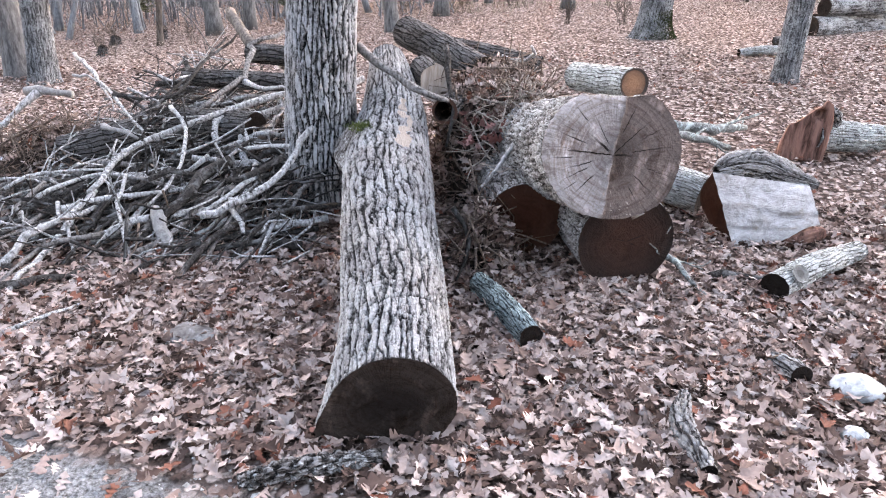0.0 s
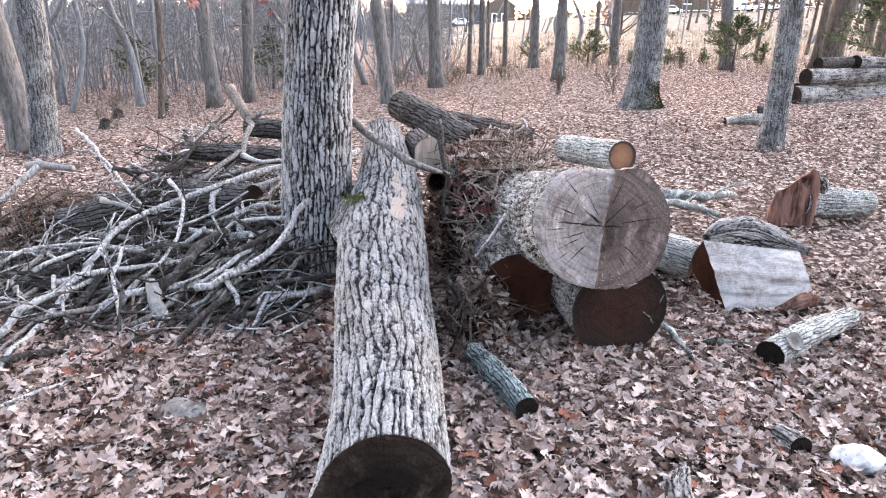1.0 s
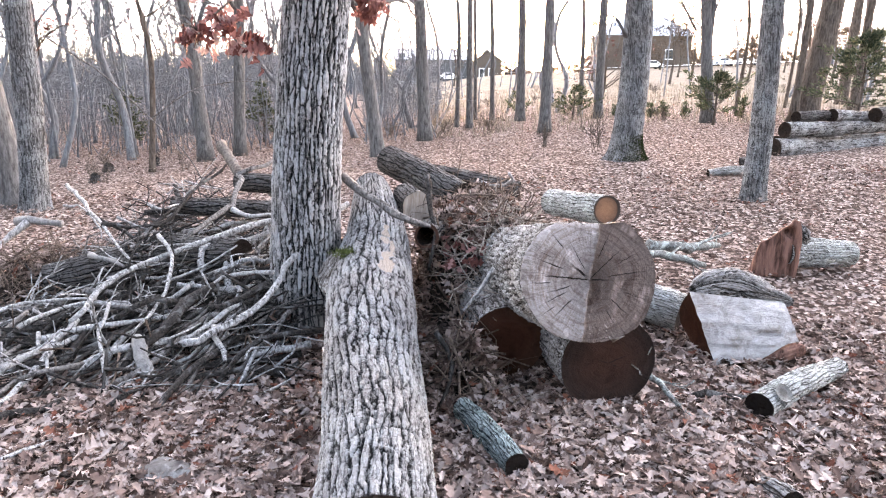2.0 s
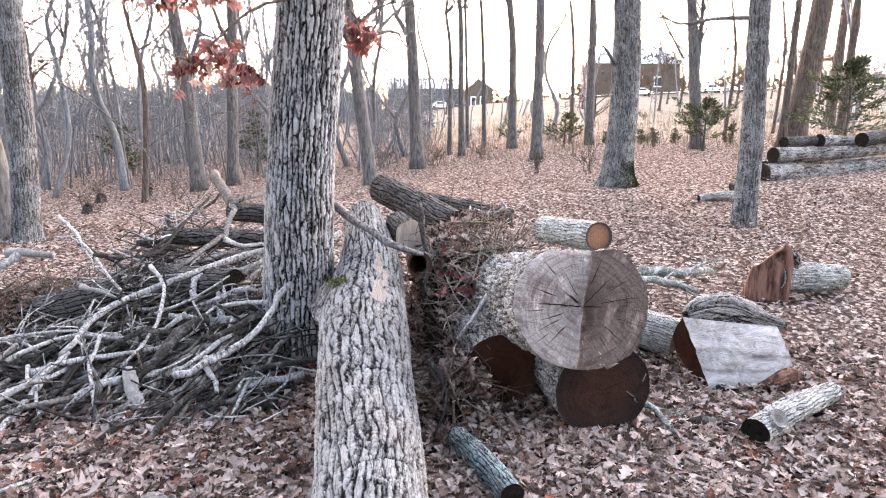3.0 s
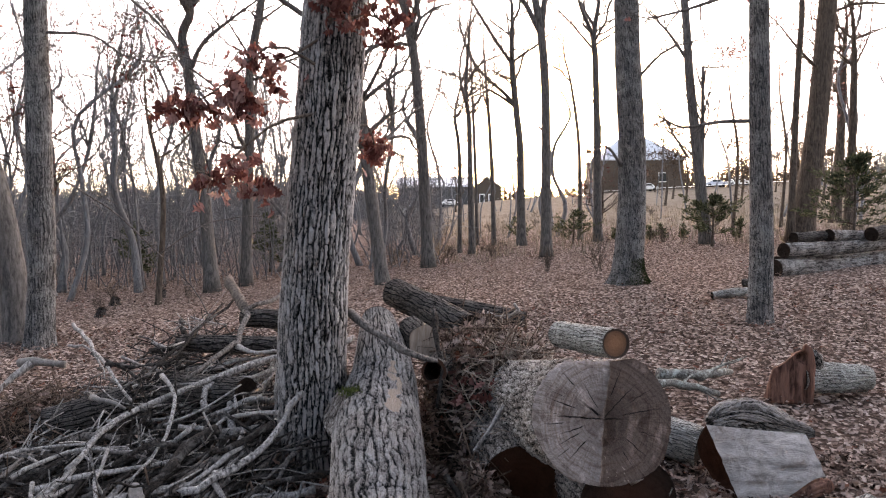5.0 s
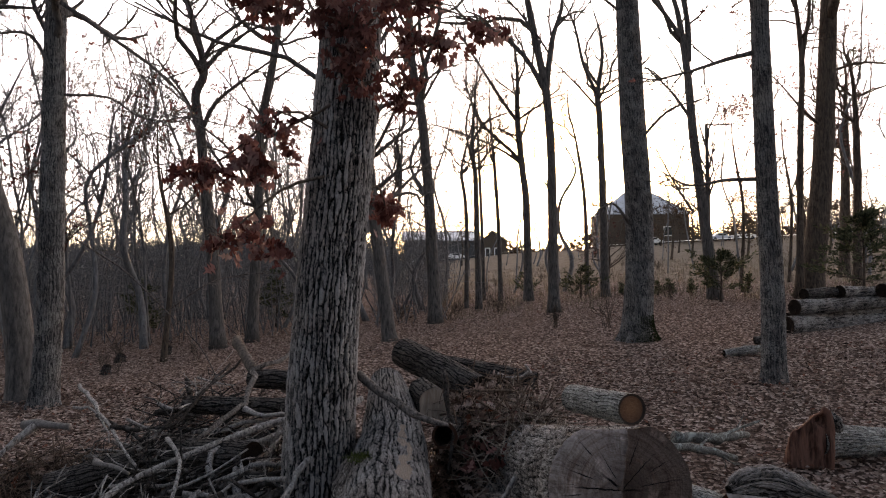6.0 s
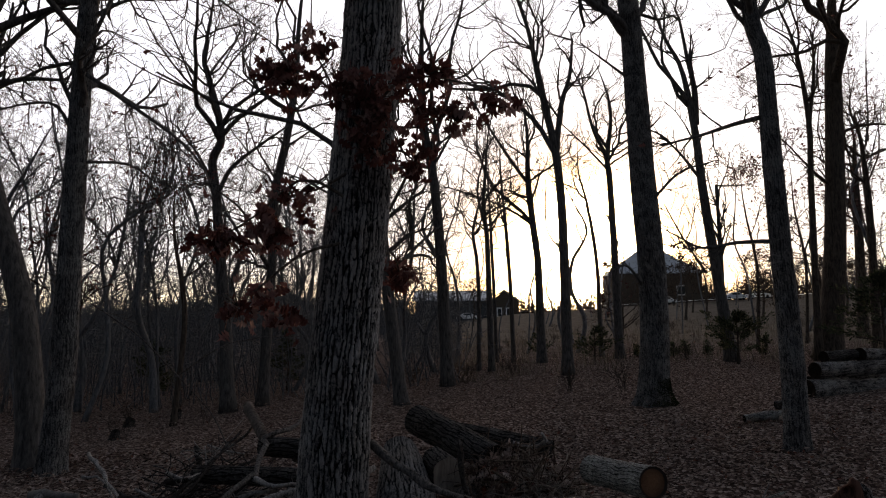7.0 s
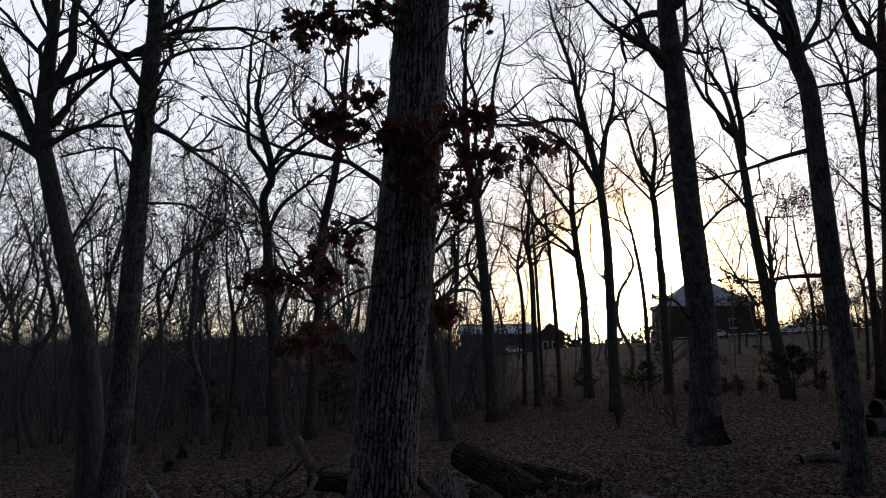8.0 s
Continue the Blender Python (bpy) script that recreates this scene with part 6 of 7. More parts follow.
stick([(-4.01, 10.0, 1.21), (-3.33, 10.0, 1.66), (-2.75, 10.0, 1.78), (-2.18, 10.0, 1.79)], 0.010, "thin pale dead branch in the wood", M_STICKG, 71, group="", twigs=5)
log("brush_log", [(-1.30, 4.80, 0.50), (-1.6, 4.95, 0.49), (-1.98, 5.12, 0.46)], [0.12, 0.12, 0.12], "grey log with a dark end inside the brush pile", M_LOGD, (M_END_DARK, M_END_DARK), 48, 40, (0.04, 0.12), 0.008, 61)
log("brush_log", [(-1.0, 5.45, 0.72), (-1.6, 5.5, 0.73), (-2.05, 5.56, 0.74)], [0.07, 0.075, 0.07], "dark log across the brush pile", M_LOGD, (M_END_DARK, M_END_DARK), 40, 40, (0.04, 0.12), 0.006, 62)
log("brush_log", [(-1.0, 5.75, 0.88), (-1.3, 5.8, 0.89), (-1.6, 5.86, 0.90)], [0.085, 0.085, 0.08], "grey log end on top of the brush pile", M_LOGD, (M_END_DARK, M_END_DARK), 40, 30, (0.04, 0.12), 0.006, 63)
log("brush_log", [(-2.2, 5.05, 0.40), (-2.45, 4.95, 0.34), (-2.75, 4.85, 0.28)], [0.13, 0.135, 0.12], "short grey log at the end of the brush pile", M_LOGD, (M_END_DARK, M_END_DARK), 40, 30, (0.04, 0.12), 0.008, 64)


def brush_height(x, y):
    """Top of the tangled brush above the ground."""
    along = step(-3.1, -1.7, x) * (1 - step(-0.95, -0.55, x))
    return along * np.clip(0.36 * (y - 3.55), 0, 0.88) * (1 - step(6.0, 6.9, y))


def brush_fill():
    """Loose sticks in the pile, each by itself, and the fine tangle of twigs."""
    rng = np.random.default_rng(21)
    lines, grey_lines, dark_lines = [], [], []

    def throw(pts, r, tone, seed, twigs):
        if r < 0.012:
            (lines, grey_lines, dark_lines)[tone].append((spline(pts, 9), r * np.linspace(1, 0.55, 9), 5))
        else:
            stick(pts, r, (PALE, GREY, DARK)[tone], (M_STICK, M_STICKG, M_STICKD)[tone], seed, n=8, twigs=twigs)

    for k in range(320):
        x, y = rng.uniform(-2.9, -0.85), rng.uniform(3.6, 6.0)
        if k % 4 and ((k % 3 == 0 and y > 5.0) or (y > 4.5 and x > -1.9)):
            y = 3.6 + 0.5 * (y - 3.6)
        h = float(brush_height(x, y))
        z = float(ground_z(x, y)) + rng.uniform(0.35, 0.95) * h + 0.02
        a = rng.normal(0.75, 0.5) + (math.pi if rng.random() < 0.5 else 0)
        ln = rng.uniform(0.25, 0.75) if k % 3 else rng.uniform(0.5, 1.05)
        d = np.array((math.cos(a), math.sin(a), 0.0)) * ln
        d[2] = 0.35 * d[1] * (1 if y < 5.6 else -0.3) + rng.normal(0, 0.06)
        p = np.array((x, y, z))
        q0, q2 = p - d * 0.6, p + d * 0.6
        for q in (q0, q2):
            q[2] = max(q[2], float(ground_z(q[0], q[1])) + 0.02)
        bend = 0.05 if k % 3 else 0.09
        mid = [q0 + (q2 - q0) * f + rng.normal(0, bend, 3) * (1, 1, 0.7) for f in (0.3, 0.65)]
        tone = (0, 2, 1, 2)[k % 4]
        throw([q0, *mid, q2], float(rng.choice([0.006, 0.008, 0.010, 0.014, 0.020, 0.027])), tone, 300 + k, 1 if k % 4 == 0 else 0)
    # dark sticks thrown on the back of the pile, round its logs
    for k in range(70):
        x, y = rng.uniform(-2.5, -1.15), rng.uniform(5.0, 6.2)
        z = float(ground_z(x, y)) + rng.uniform(0.15, 0.62)
        a = rng.uniform(-0.5, 1.5)
        d = np.array((math.cos(a), math.sin(a) * 0.7, rng.normal(0.2, 0.3))) * rng.uniform(0.15, 0.42)
        q = np.array((x, y, z))
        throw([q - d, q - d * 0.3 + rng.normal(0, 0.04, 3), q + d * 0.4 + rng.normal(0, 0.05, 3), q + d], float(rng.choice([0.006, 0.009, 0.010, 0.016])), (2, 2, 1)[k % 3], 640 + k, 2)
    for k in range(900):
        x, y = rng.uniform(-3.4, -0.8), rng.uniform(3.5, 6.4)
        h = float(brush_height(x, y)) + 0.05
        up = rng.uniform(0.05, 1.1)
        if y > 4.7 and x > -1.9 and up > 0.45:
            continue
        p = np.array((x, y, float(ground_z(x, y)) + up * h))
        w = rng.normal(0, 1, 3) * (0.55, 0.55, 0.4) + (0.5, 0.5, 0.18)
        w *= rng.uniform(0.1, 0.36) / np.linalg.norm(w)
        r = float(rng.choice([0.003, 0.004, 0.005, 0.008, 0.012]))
        # Twigs low in the pile mostly get the dark bark: gap shade by colour.
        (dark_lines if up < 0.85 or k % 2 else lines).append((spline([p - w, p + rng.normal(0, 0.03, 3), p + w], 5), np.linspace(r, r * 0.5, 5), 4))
    tagged(new("twig_tangle", tubes("twig_tangle", dark_lines, M_STICKD)), "tangle of sticks deep in the brush pile, shade in their colour", "twigs", kind="stuff")
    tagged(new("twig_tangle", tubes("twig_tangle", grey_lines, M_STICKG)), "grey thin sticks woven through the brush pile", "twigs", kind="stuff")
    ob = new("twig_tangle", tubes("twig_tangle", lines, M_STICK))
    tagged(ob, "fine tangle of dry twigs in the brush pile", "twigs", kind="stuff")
    n = 600
    x, y = rng.uniform(-3.0, -0.8, n), rng.uniform(3.6, 6.3, n)
    z = ground_z(x, y) + rng.uniform(0, 0.7, n) * brush_height(x, y) + 0.02
    V, F = scatter(LEAVES_FLAT, x, y, z, rng.uniform(0.07, 0.12, n), 0.6, rng)
    ob = new("caught_leaves", build("caught_leaves", V, F, M_LEAF))
    tagged(ob, "dry leaves caught in the brush pile", "leaves", kind="stuff")


brush_fill()


def heap(name, label, cx, cy, rx, ry, top, seed, leaves, twigs, steep=0.35, rise=0.0):
    """A mound whose near-black fill stands for the shade of gaps, with leaves, vines and twigs caught on it."""
    rng = np.random.default_rng(seed)
    g = np.linspace(-1, 1, 70)
    X, Y = np.meshgrid(g, g)
    x, y = cx + rx * X.ravel(), cy + ry * Y.ravel()
    p = np.column_stack([x, y, 0 * x])
    d = np.sqrt(X.ravel() ** 2 + Y.ravel() ** 2)
    z = ground_z(x, y) + (1 - step(steep, 1.0, d)) * (top + rise * (y - cy)) + 0.22 * (fbm(p, 5, seed, 4) - 0.5) * (1 - step(0.75, 1, d)) - 0.05
    n = len(g)
    i = np.arange(n - 1)[:, None] * n
    j = np.arange(n - 1)[None, :]
    F = np.stack([i + j, i + j + 1, i + n + j + 1, i + n + j], -1).reshape(-1, 4)
    tagged(new(name, build(name, np.column_stack([x, y, z]), F, M_DARK_FILL)), label, "soil", kind="stuff")
    inside = np.nonzero(d < 0.95)[0]
    k = rng.choice(inside, leaves)
    V, F = scatter(LEAVES, x[k] + rng.normal(0, 0.03, leaves), y[k] + rng.normal(0, 0.03, leaves), z[k] + rng.uniform(-0.02, 0.12, leaves), rng.uniform(0.06, 0.13, leaves), 0.8, rng)
    tagged(new("caught_leaves", build("caught_leaves", V, F, M_LEAF)), "dry leaves caught among the logs and sticks", "leaves", kind="stuff")
    lines = []
    for _ in range(twigs):
        k = rng.choice(inside)
        q = np.array((x[k], y[k], z[k] + rng.uniform(0, 0.12)))
        w = rng.normal(0, 1, 3) * (1, 1, 0.75)
        w *= rng.uniform(0.07, 0.34) / np.linalg.norm(w)
        lines.append((spline([q - w, q + rng.normal(0, 0.07, 3), q + w], 6), np.linspace(0.0055, 0.002, 6) * rng.uniform(0.5, 1.6), 4))
    tagged(new("dry_vines", tubes("dry_vines", lines, M_VINE)), "dry vines and twigs caught among the logs", "twigs", kind="stuff")


heap("debris_heap", "debris heaped between the logs, gap shade in its dark fill", 0.47, 5.10, 0.56, 0.98, 0.70, 31, 3000, 420, 0.55, 0.0)
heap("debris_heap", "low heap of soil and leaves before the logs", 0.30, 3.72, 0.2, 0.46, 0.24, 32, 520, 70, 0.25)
def loose_sticks():
    """Broken sticks lying on top of the debris, and withered leaves hanging in it."""
    rng = np.random.default_rng(61)
    for k in range(16):
        x, y = rng.uniform(0.22, 0.85), rng.uniform(4.35, 5.35)
        z = float(ground_z(x, y)) + 0.72 + rng.uniform(-0.08, 0.06) - 0.5 * abs(x - 0.55) - 0.25 * abs(y - 4.9)
        a = rng.uniform(0, 6.283)
        d = np.array((math.cos(a), math.sin(a), rng.normal(0.1, 0.35))) * rng.uniform(0.09, 0.24)
        stick([(x, y, z) - d, np.array((x, y, z)) + rng.normal(0, 0.015, 3), (x, y, z) + d], float(rng.choice([0.006, 0.009, 0.014])), "broken stick lying on the debris", (M_STICK, M_STICKD)[k % 2], 700 + k, group="loose sticks on the debris", n=7)
    n = 60
    x, y = rng.uniform(0.15, 0.75, n), rng.uniform(4.2, 4.9, n)
    z = ground_z(x, y) + 0.45 + 0.25 * (y - 4.2) + rng.uniform(0, 0.22, n) - 0.3 * np.abs(x - 0.5)
    V, F = scatter(LEAVES_HUNG, x, y, z, rng.uniform(0.08, 0.13, n), 1.0, rng)
    tagged(new("caught_leaves", build("caught_leaves", V, F, M_LEAF_HUNG)), "red-brown withered leaves caught in the debris", "leaves", kind="stuff")


def straw():
    """Bleached stems and leaf stalks strewn over the top of the debris."""
    rng = np.random.default_rng(63)
    lines = []
    for _ in range(330):
        x, y = rng.normal(0.55, 0.20), rng.normal(4.75, 0.38)
        z = float(ground_z(x, y)) + 0.70 + rng.uniform(-0.03, 0.08) - 0.7 * max(abs(x - 0.58) - 0.15, 0) - 0.3 * max(4.55 - y, 0)
        w = rng.normal(0, 1, 3) * (1, 1, 0.45)
        w *= rng.uniform(0.05, 0.19) / np.linalg.norm(w)
        p = np.array((x, y, z))
        lines.append((spline([p - w, p + rng.normal(0, 0.025, 3), p + w], 5), np.linspace(0.0048, 0.002, 5) * rng.uniform(0.6, 1.5), 4))
    tagged(new("straw", tubes("straw", lines, M_STRAW)), "bleached stems and stalks strewn over the debris", "twigs", kind="stuff")


straw()
def dark_clumps():
    """Low rotted stumps on the leaves at the edge of the wood."""
    for k, (x, y, r, h) in enumerate(((-5.67, 11.65, 0.07, 0.12), (-6.25, 13.4, 0.09, 0.12), (-5.7, 14.4, 0.07, 0.13))):
        z = float(ground_z(x, y))
        log("rotted_stump", [(x, y, z - 0.05), (x + 0.02, y, z + h * 0.5), (x + 0.05, y, z + h)], [r * 1.3, r, r * 0.75], "low dark rotted stump in the leaves", M_LOGD, (None, M_END_DARK), 32, 16, (0.05, 0.1), 0.02, 95 + k, category="stump", lump=0.5, group="rotted stumps")


dark_clumps()
loose_sticks()
# Added mound: its dark colour makes the gloom between the sticks.
heap("brush_soil", "dark mound added for the shade under the brush pile", -1.75, 4.95, 1.4, 1.5, 0.12, 33, 260, 120, 0.3, 0.08)
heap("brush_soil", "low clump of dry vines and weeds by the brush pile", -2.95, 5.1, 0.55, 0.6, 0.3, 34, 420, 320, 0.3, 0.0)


# ---------- split wood, roots and stones ----------
def split_chunk():
    """A half log lying on its side, its pale split face turned out, bark hanging at the top."""
    at = (2.1, 4.1, 0.05)
    root = thing("split_chunk", at, "split log chunk with a whitish cleft face and dark end", "log")
    nx, na, nf = 60, 40, 30
    t = np.linspace(0, 1, nx)
    foot = np.column_stack([1.875 + 0.53 * t, 3.90 + 0.06 * t, -0.01 + 0.17 * t + 0.02 * np.sin(9 * t)])
    crest = np.column_stack([1.73 + 0.64 * t, 4.10 + 0.02 * t, 0.455 - 0.08 * t])
    k = np.linspace(0, 1, nf)
    S = foot[:, None] + (crest - foot)[:, None] * k[None, :, None]
    q = S.reshape(-1, 3)
    belly = np.repeat(np.sin(np.pi * k)[None], nx, 0).ravel()
    grain = fbm(q * (1.2, 1, 5), 5, 3, 5) - 0.5
    q = q + np.column_stack([0 * belly, -0.02 * belly + 0.07 * np.minimum(belly * 2, 1) * grain, 0 * belly])
    i = np.arange(nx - 1)[:, None] * nf
    j = np.arange(nf - 1)[None, :]
    F = np.stack([i + j, i + nf + j, i + nf + j + 1, i + j + 1], -1).reshape(-1, 4)
    part("split_face", build("chunk_face", q, F, M_SPLIT, True, None, None, at), root, "whitish cleft wood")
    a = np.linspace(0, 1, na)
    arc = np.column_stack([0 * a, np.sin(np.pi * a) * 0.22 + 0.0 * a, 0 * a])
    B = crest[:, None] + (foot - crest)[:, None] * a[None, :, None] + arc[None] + np.array((0, 0, 0.08)) * np.sin(np.pi * a)[None, :, None]
    low = np.sin(np.pi * a ** 1.7)
    B[:, :, 0] += (-0.055 * (1 - t))[:, None] * low[None]
    B[:, :, 1] += (0.08 * (1 - t))[:, None] * low[None]
    B[:, :, 2] -= (0.07 * (1 - t))[:, None] * np.sin(np.pi * a)[None]
    V = B.reshape(-1, 3)
    V = V + (fbm(V, 6, 4, 4) - 0.5)[:, None] * np.array((0, 0.03, 0.05)) * np.repeat(np.sin(np.pi * a)[None], nx, 0).ravel()[:, None]
    i = np.arange(nx - 1)[:, None] * na
    j = np.arange(na - 1)[None, :]
    F = np.stack([i + j, i + na + j, i + na + j + 1, i + j + 1], -1).reshape(-1, 4)
    part("bark", build("chunk_bark", V, F, M_LICHS, True, None, None, at), root, "grey lichened bark")
    for e, way, mat in ((0, (-1, 0, 0), M_END_RED), (nx - 1, (1, 0, 0), M_END_DARK)):
        rim = np.vstack([q.reshape(nx, nf, 3)[e], V.reshape(nx, na, 3)[e][1:-1]])
        if e == 0:
            rim = rim[::-1]
        fv, ff, uv = end_face(rim, way, 6, 0, e)
        part("end_grain", build("chunk_end", fv, ff, mat, False, None, uv, at), root)
    V, F, rel, _, suv = stem([(2.20, 3.945, 0.04), (2.33, 3.95, 0.085), (2.44, 3.965, 0.12)], [0.03, 0.055, 0.035], 40, 40, (0.02, 0.2), 0.016, 76, 0, 0.4)
    part("torn_corner", build("torn_corner", V, F, M_RED, True, None, None, at), root, "torn brown fibres")
    # a thick slab of shaggy bark come loose over the crest
    line = spline([(1.80, 4.22, 0.43), (1.95, 4.27, 0.45), (2.14, 4.28, 0.43), (2.30, 4.22, 0.385), (2.45, 4.16, 0.365)], 24)
    V, F, rel, _, suv = stem(line, np.interp(np.linspace(0, 1, 24), [0, 0.2, 0.45, 0.75, 1], [0.03, 0.085, 0.115, 0.075, 0.02]), 110, 130, (0.035, 0.34), 0.026, 71, 0, 0.5)
    part("loose_bark", build("loose_bark", V, F, M_SHAG, True, rel, suv, at), root, "shaggy slab of bark come loose")


split_chunk()


def torn_root():
    """A log whose butt is a torn upright slab of red-brown wood, peaked at one side, with a knot hole below the peak."""
    at = on_ground(3.2, 5.6)
    root = thing("torn_log", at, "grey log with a torn red-brown butt end on the leaves", "log")
    V, F, rel, (c, a, b), suv = stem([(3.14, 5.66, 0.36), (3.5, 5.74, 0.33), (3.86, 5.82, 0.30)], [0.15, 0.135, 0.12], 90, 60, (0.035, 0.1), 0.014, 73, lump=0.12)
    part("bark", build("torn_bark", V, F, M_LICHEN, True, rel, suv, at), root)
    for rim, way in ((V[:90], c[0] - c[1]), (V[-90:], c[-1] - c[-2])):
        fv, ff, uv = end_face(rim, way, 5)
        part("cut_face", build("torn_end", fv, ff, M_END_DARK, False, None, uv, at), root)
    n, m = 40, 40
    U, W = np.meshgrid(np.linspace(0, 1, n), np.linspace(0, 1, m), indexing="ij")
    u, w = U.ravel(), W.ravel()
    q = np.column_stack([u * 0.32, w * 0.45, 0 * u])
    crest = np.interp(u, [0, 0.06, 0.3, 0.6, 0.84, 0.93, 1.0], [0.36, 0.44, 0.50, 0.59, 0.665, 0.63, 0.50]) + 0.03 * (fbm(q * (1, 0, 1), 14, 5, 3) - 0.5)
    foot = 0.16 + 0.0 * u
    x = 2.905 + 0.315 * u + 0.03 * w * (u - 0.5)
    z = foot + (crest - foot) * w
    grain = fbm(q * (3.0, 0.7, 1), 9, 6, 5) - 0.5
    front = 5.53 + 0.05 * np.abs(u - 0.75) - 0.05 * step(0.86, 0.96, u) + 0.05 * grain
    hole = np.exp(-((u - 0.74) / 0.09) ** 2 - ((z - 0.55) / 0.032) ** 2)
    thick = 0.16 * (1 - 0.75 * w) + 0.02
    Vf = np.column_stack([x, front + 0.14 * hole, z])
    Vb = np.column_stack([x + 0.02, front + thick + 0.14 * hole, z - 0.01])
    i = np.arange(n - 1)[:, None] * m
    j = np.arange(m - 1)[None, :]
    Ff = np.stack([i + j, i + m + j, i + m + j + 1, i + j + 1], -1).reshape(-1, 4)
    g = np.arange(n * m).reshape(n, m)
    edge = np.r_[g[:, 0], g[-1, 1:], g[-2::-1, -1], g[0, -2:0:-1]]
    nxt = np.roll(edge, -1)
    F = np.vstack([Ff, Ff[:, ::-1] + n * m, np.stack([nxt, edge, edge + n * m, nxt + n * m], -1)])
    part("torn_slab", build("torn_slab", np.vstack([Vf, Vb]), F, M_RED, True, None, None, at), root, "torn red-brown wood with a knot hole")
    curl = spline([(3.215, 5.60, 0.56), (3.27, 5.60, 0.55), (3.31, 5.62, 0.47), (3.30, 5.64, 0.40)], 14)
    V, F, rel, _, suv = stem(curl, np.interp(np.linspace(0, 1, 14), [0, 0.5, 1], [0.05, 0.06, 0.04]), 40, 30, (0.03, 0.06), 0.012, 75, 0, 0.2)
    part("bark_curl", build("bark_curl", V, F, M_LOGB, True, rel, suv, at), root, "curl of brown bark")


torn_root()


def rock(at, size, label, seed, material=None):
    u = np.linspace(0, np.pi, 16)
    w = np.linspace(0, 2 * np.pi, 24, endpoint=False)
    U, W = np.meshgrid(u, w, indexing="ij")
    d = np.column_stack([(np.sin(U) * np.cos(W)).ravel(), (np.sin(U) * np.sin(W)).ravel(), np.cos(U).ravel()])
    r = 0.75 + 0.5 * fbm(d, 1.6, seed, 4)
    V = d * r[:, None] * np.array(size) + np.array(at)
    i = np.arange(15)[:, None] * 24
    j = np.arange(24)[None, :]
    F = np.stack([i + j, i + 24 + j, i + 24 + (j + 1) % 24, i + (j + 1) % 24], -1).reshape(-1, 4)
    ob = new("stone", build("stone", V, F, material or M_STONE, True, None, None, at))
    ob.location = at
    tagged(ob, label, "stone")


rock((1.77, 2.38, 0.03), (0.10, 0.08, 0.06), "white limestone among the leaves", 1)
rock((1.60, 2.09, 0.02), (0.05, 0.045, 0.035), "small white stone among the leaves", 2)
rock((-1.12, 2.72, 0.01), (0.14, 0.11, 0.045), "flat grey stone half covered with leaves", 4, M_STACK)
rock((-3.42, 5.2, 0.08), (0.12, 0.09, 0.06), "white stone beside the brush pile", 3)


def gravel():
    rng = np.random.default_rng(41)
    V, F, count = [], [], 0
    base = np.array([(1, 0, 0), (0, 1, 0), (-1, 0, 0), (0, -1, 0), (0, 0, 1), (0, 0, -1)], float)
    tri = np.array([(0, 1, 4), (1, 2, 4), (2, 3, 4), (3, 0, 4), (1, 0, 5), (2, 1, 5), (3, 2, 5), (0, 3, 5)])
    for _ in range(9000):
        x = rng.uniform(-3.2, 0.8)
        y = rng.uniform(0.6, 2.3)
        if y + 0.25 * x > 1.72 + rng.normal(0, 0.09):
            continue
        s = rng.uniform(0.003, 0.011) if rng.random() < 0.9 else rng.uniform(0.011, 0.02)
        v = base * s * rng.uniform(0.6, 1.3, (6, 3)) * (1, 1, 0.7)
        a = rng.uniform(0, 6.28)
        v = np.column_stack([v[:, 0] * math.cos(a) - v[:, 1] * math.sin(a), v[:, 0] * math.sin(a) + v[:, 1] * math.cos(a), v[:, 2]])
        V.append(v + (x, y, -0.012 + s * 0.4))
        F.append(tri + count)
        count += 6
    m = litter("gravel_stone", [(0.0, (0.10, 0.09, 0.085)), (0.6, (0.27, 0.26, 0.25)), (1.0, (0.5, 0.5, 0.49))])
    tagged(new("gravel", build("gravel", np.vstack(V), np.vstack(F), m, False)), "pale limestone gravel at the edge of the leaves", "gravel", kind="stuff")


gravel()

# ---------- the log stack on the rise ----------
STACK = "grey logs of the stack"
for k, (x0, z0, x1, z1, y, r) in enumerate([(5.97, 0.79, 8.9, 0.84, 11.45, 0.185), (6.19, 1.12, 9.0, 1.16, 11.55, 0.13), (6.5, 1.33, 8.9, 1.30, 11.8, 0.095), (7.25, 1.36, 9.4, 1.42, 12.0, 0.11), (6.3, 0.82, 9.1, 0.86, 11.95, 0.17), (8.1, 1.38, 9.8, 1.44, 12.1, 0.12)]):
    log("stacked_log", [(x0, y, z0), ((x0 + x1) / 2, y + 0.5, (z0 + z1) / 2 - 0.05 + 0.05 * (k % 3)), (x1, y + 0.9 + 0.25 * (k % 2), z1 + 0.05)], [r * 1.06, r * 0.95, r * 0.82], "long grey log in the stack by the slim oak", (M_LOGB, M_LOGB, M_LOGD)[k % 3], (M_END_DARK, M_END_DARK), 44, 70, (0.05, 0.2), 0.012, 80 + k, group=STACK, lump=0.14)
log("stray_log", [(4.7, 9.75, 0.62), (4.45, 9.72, 0.61), (4.15, 9.7, 0.58)], [0.07, 0.07, 0.05], "pale short log lying on the leaves", M_LICHEN, (M_END_DARK, M_END_DARK), 36, 24, (0.04, 0.1), 0.008, 90)
log("stray_log", [(5.25, 10.2, 0.70), (5.05, 10.3, 0.70), (4.9, 10.35, 0.69)], [0.07, 0.07, 0.06], "dark short log near the stack", M_STICKD, (M_END_DARK, M_END_DARK), 36, 24, (0.04, 0.1), 0.008, 91)


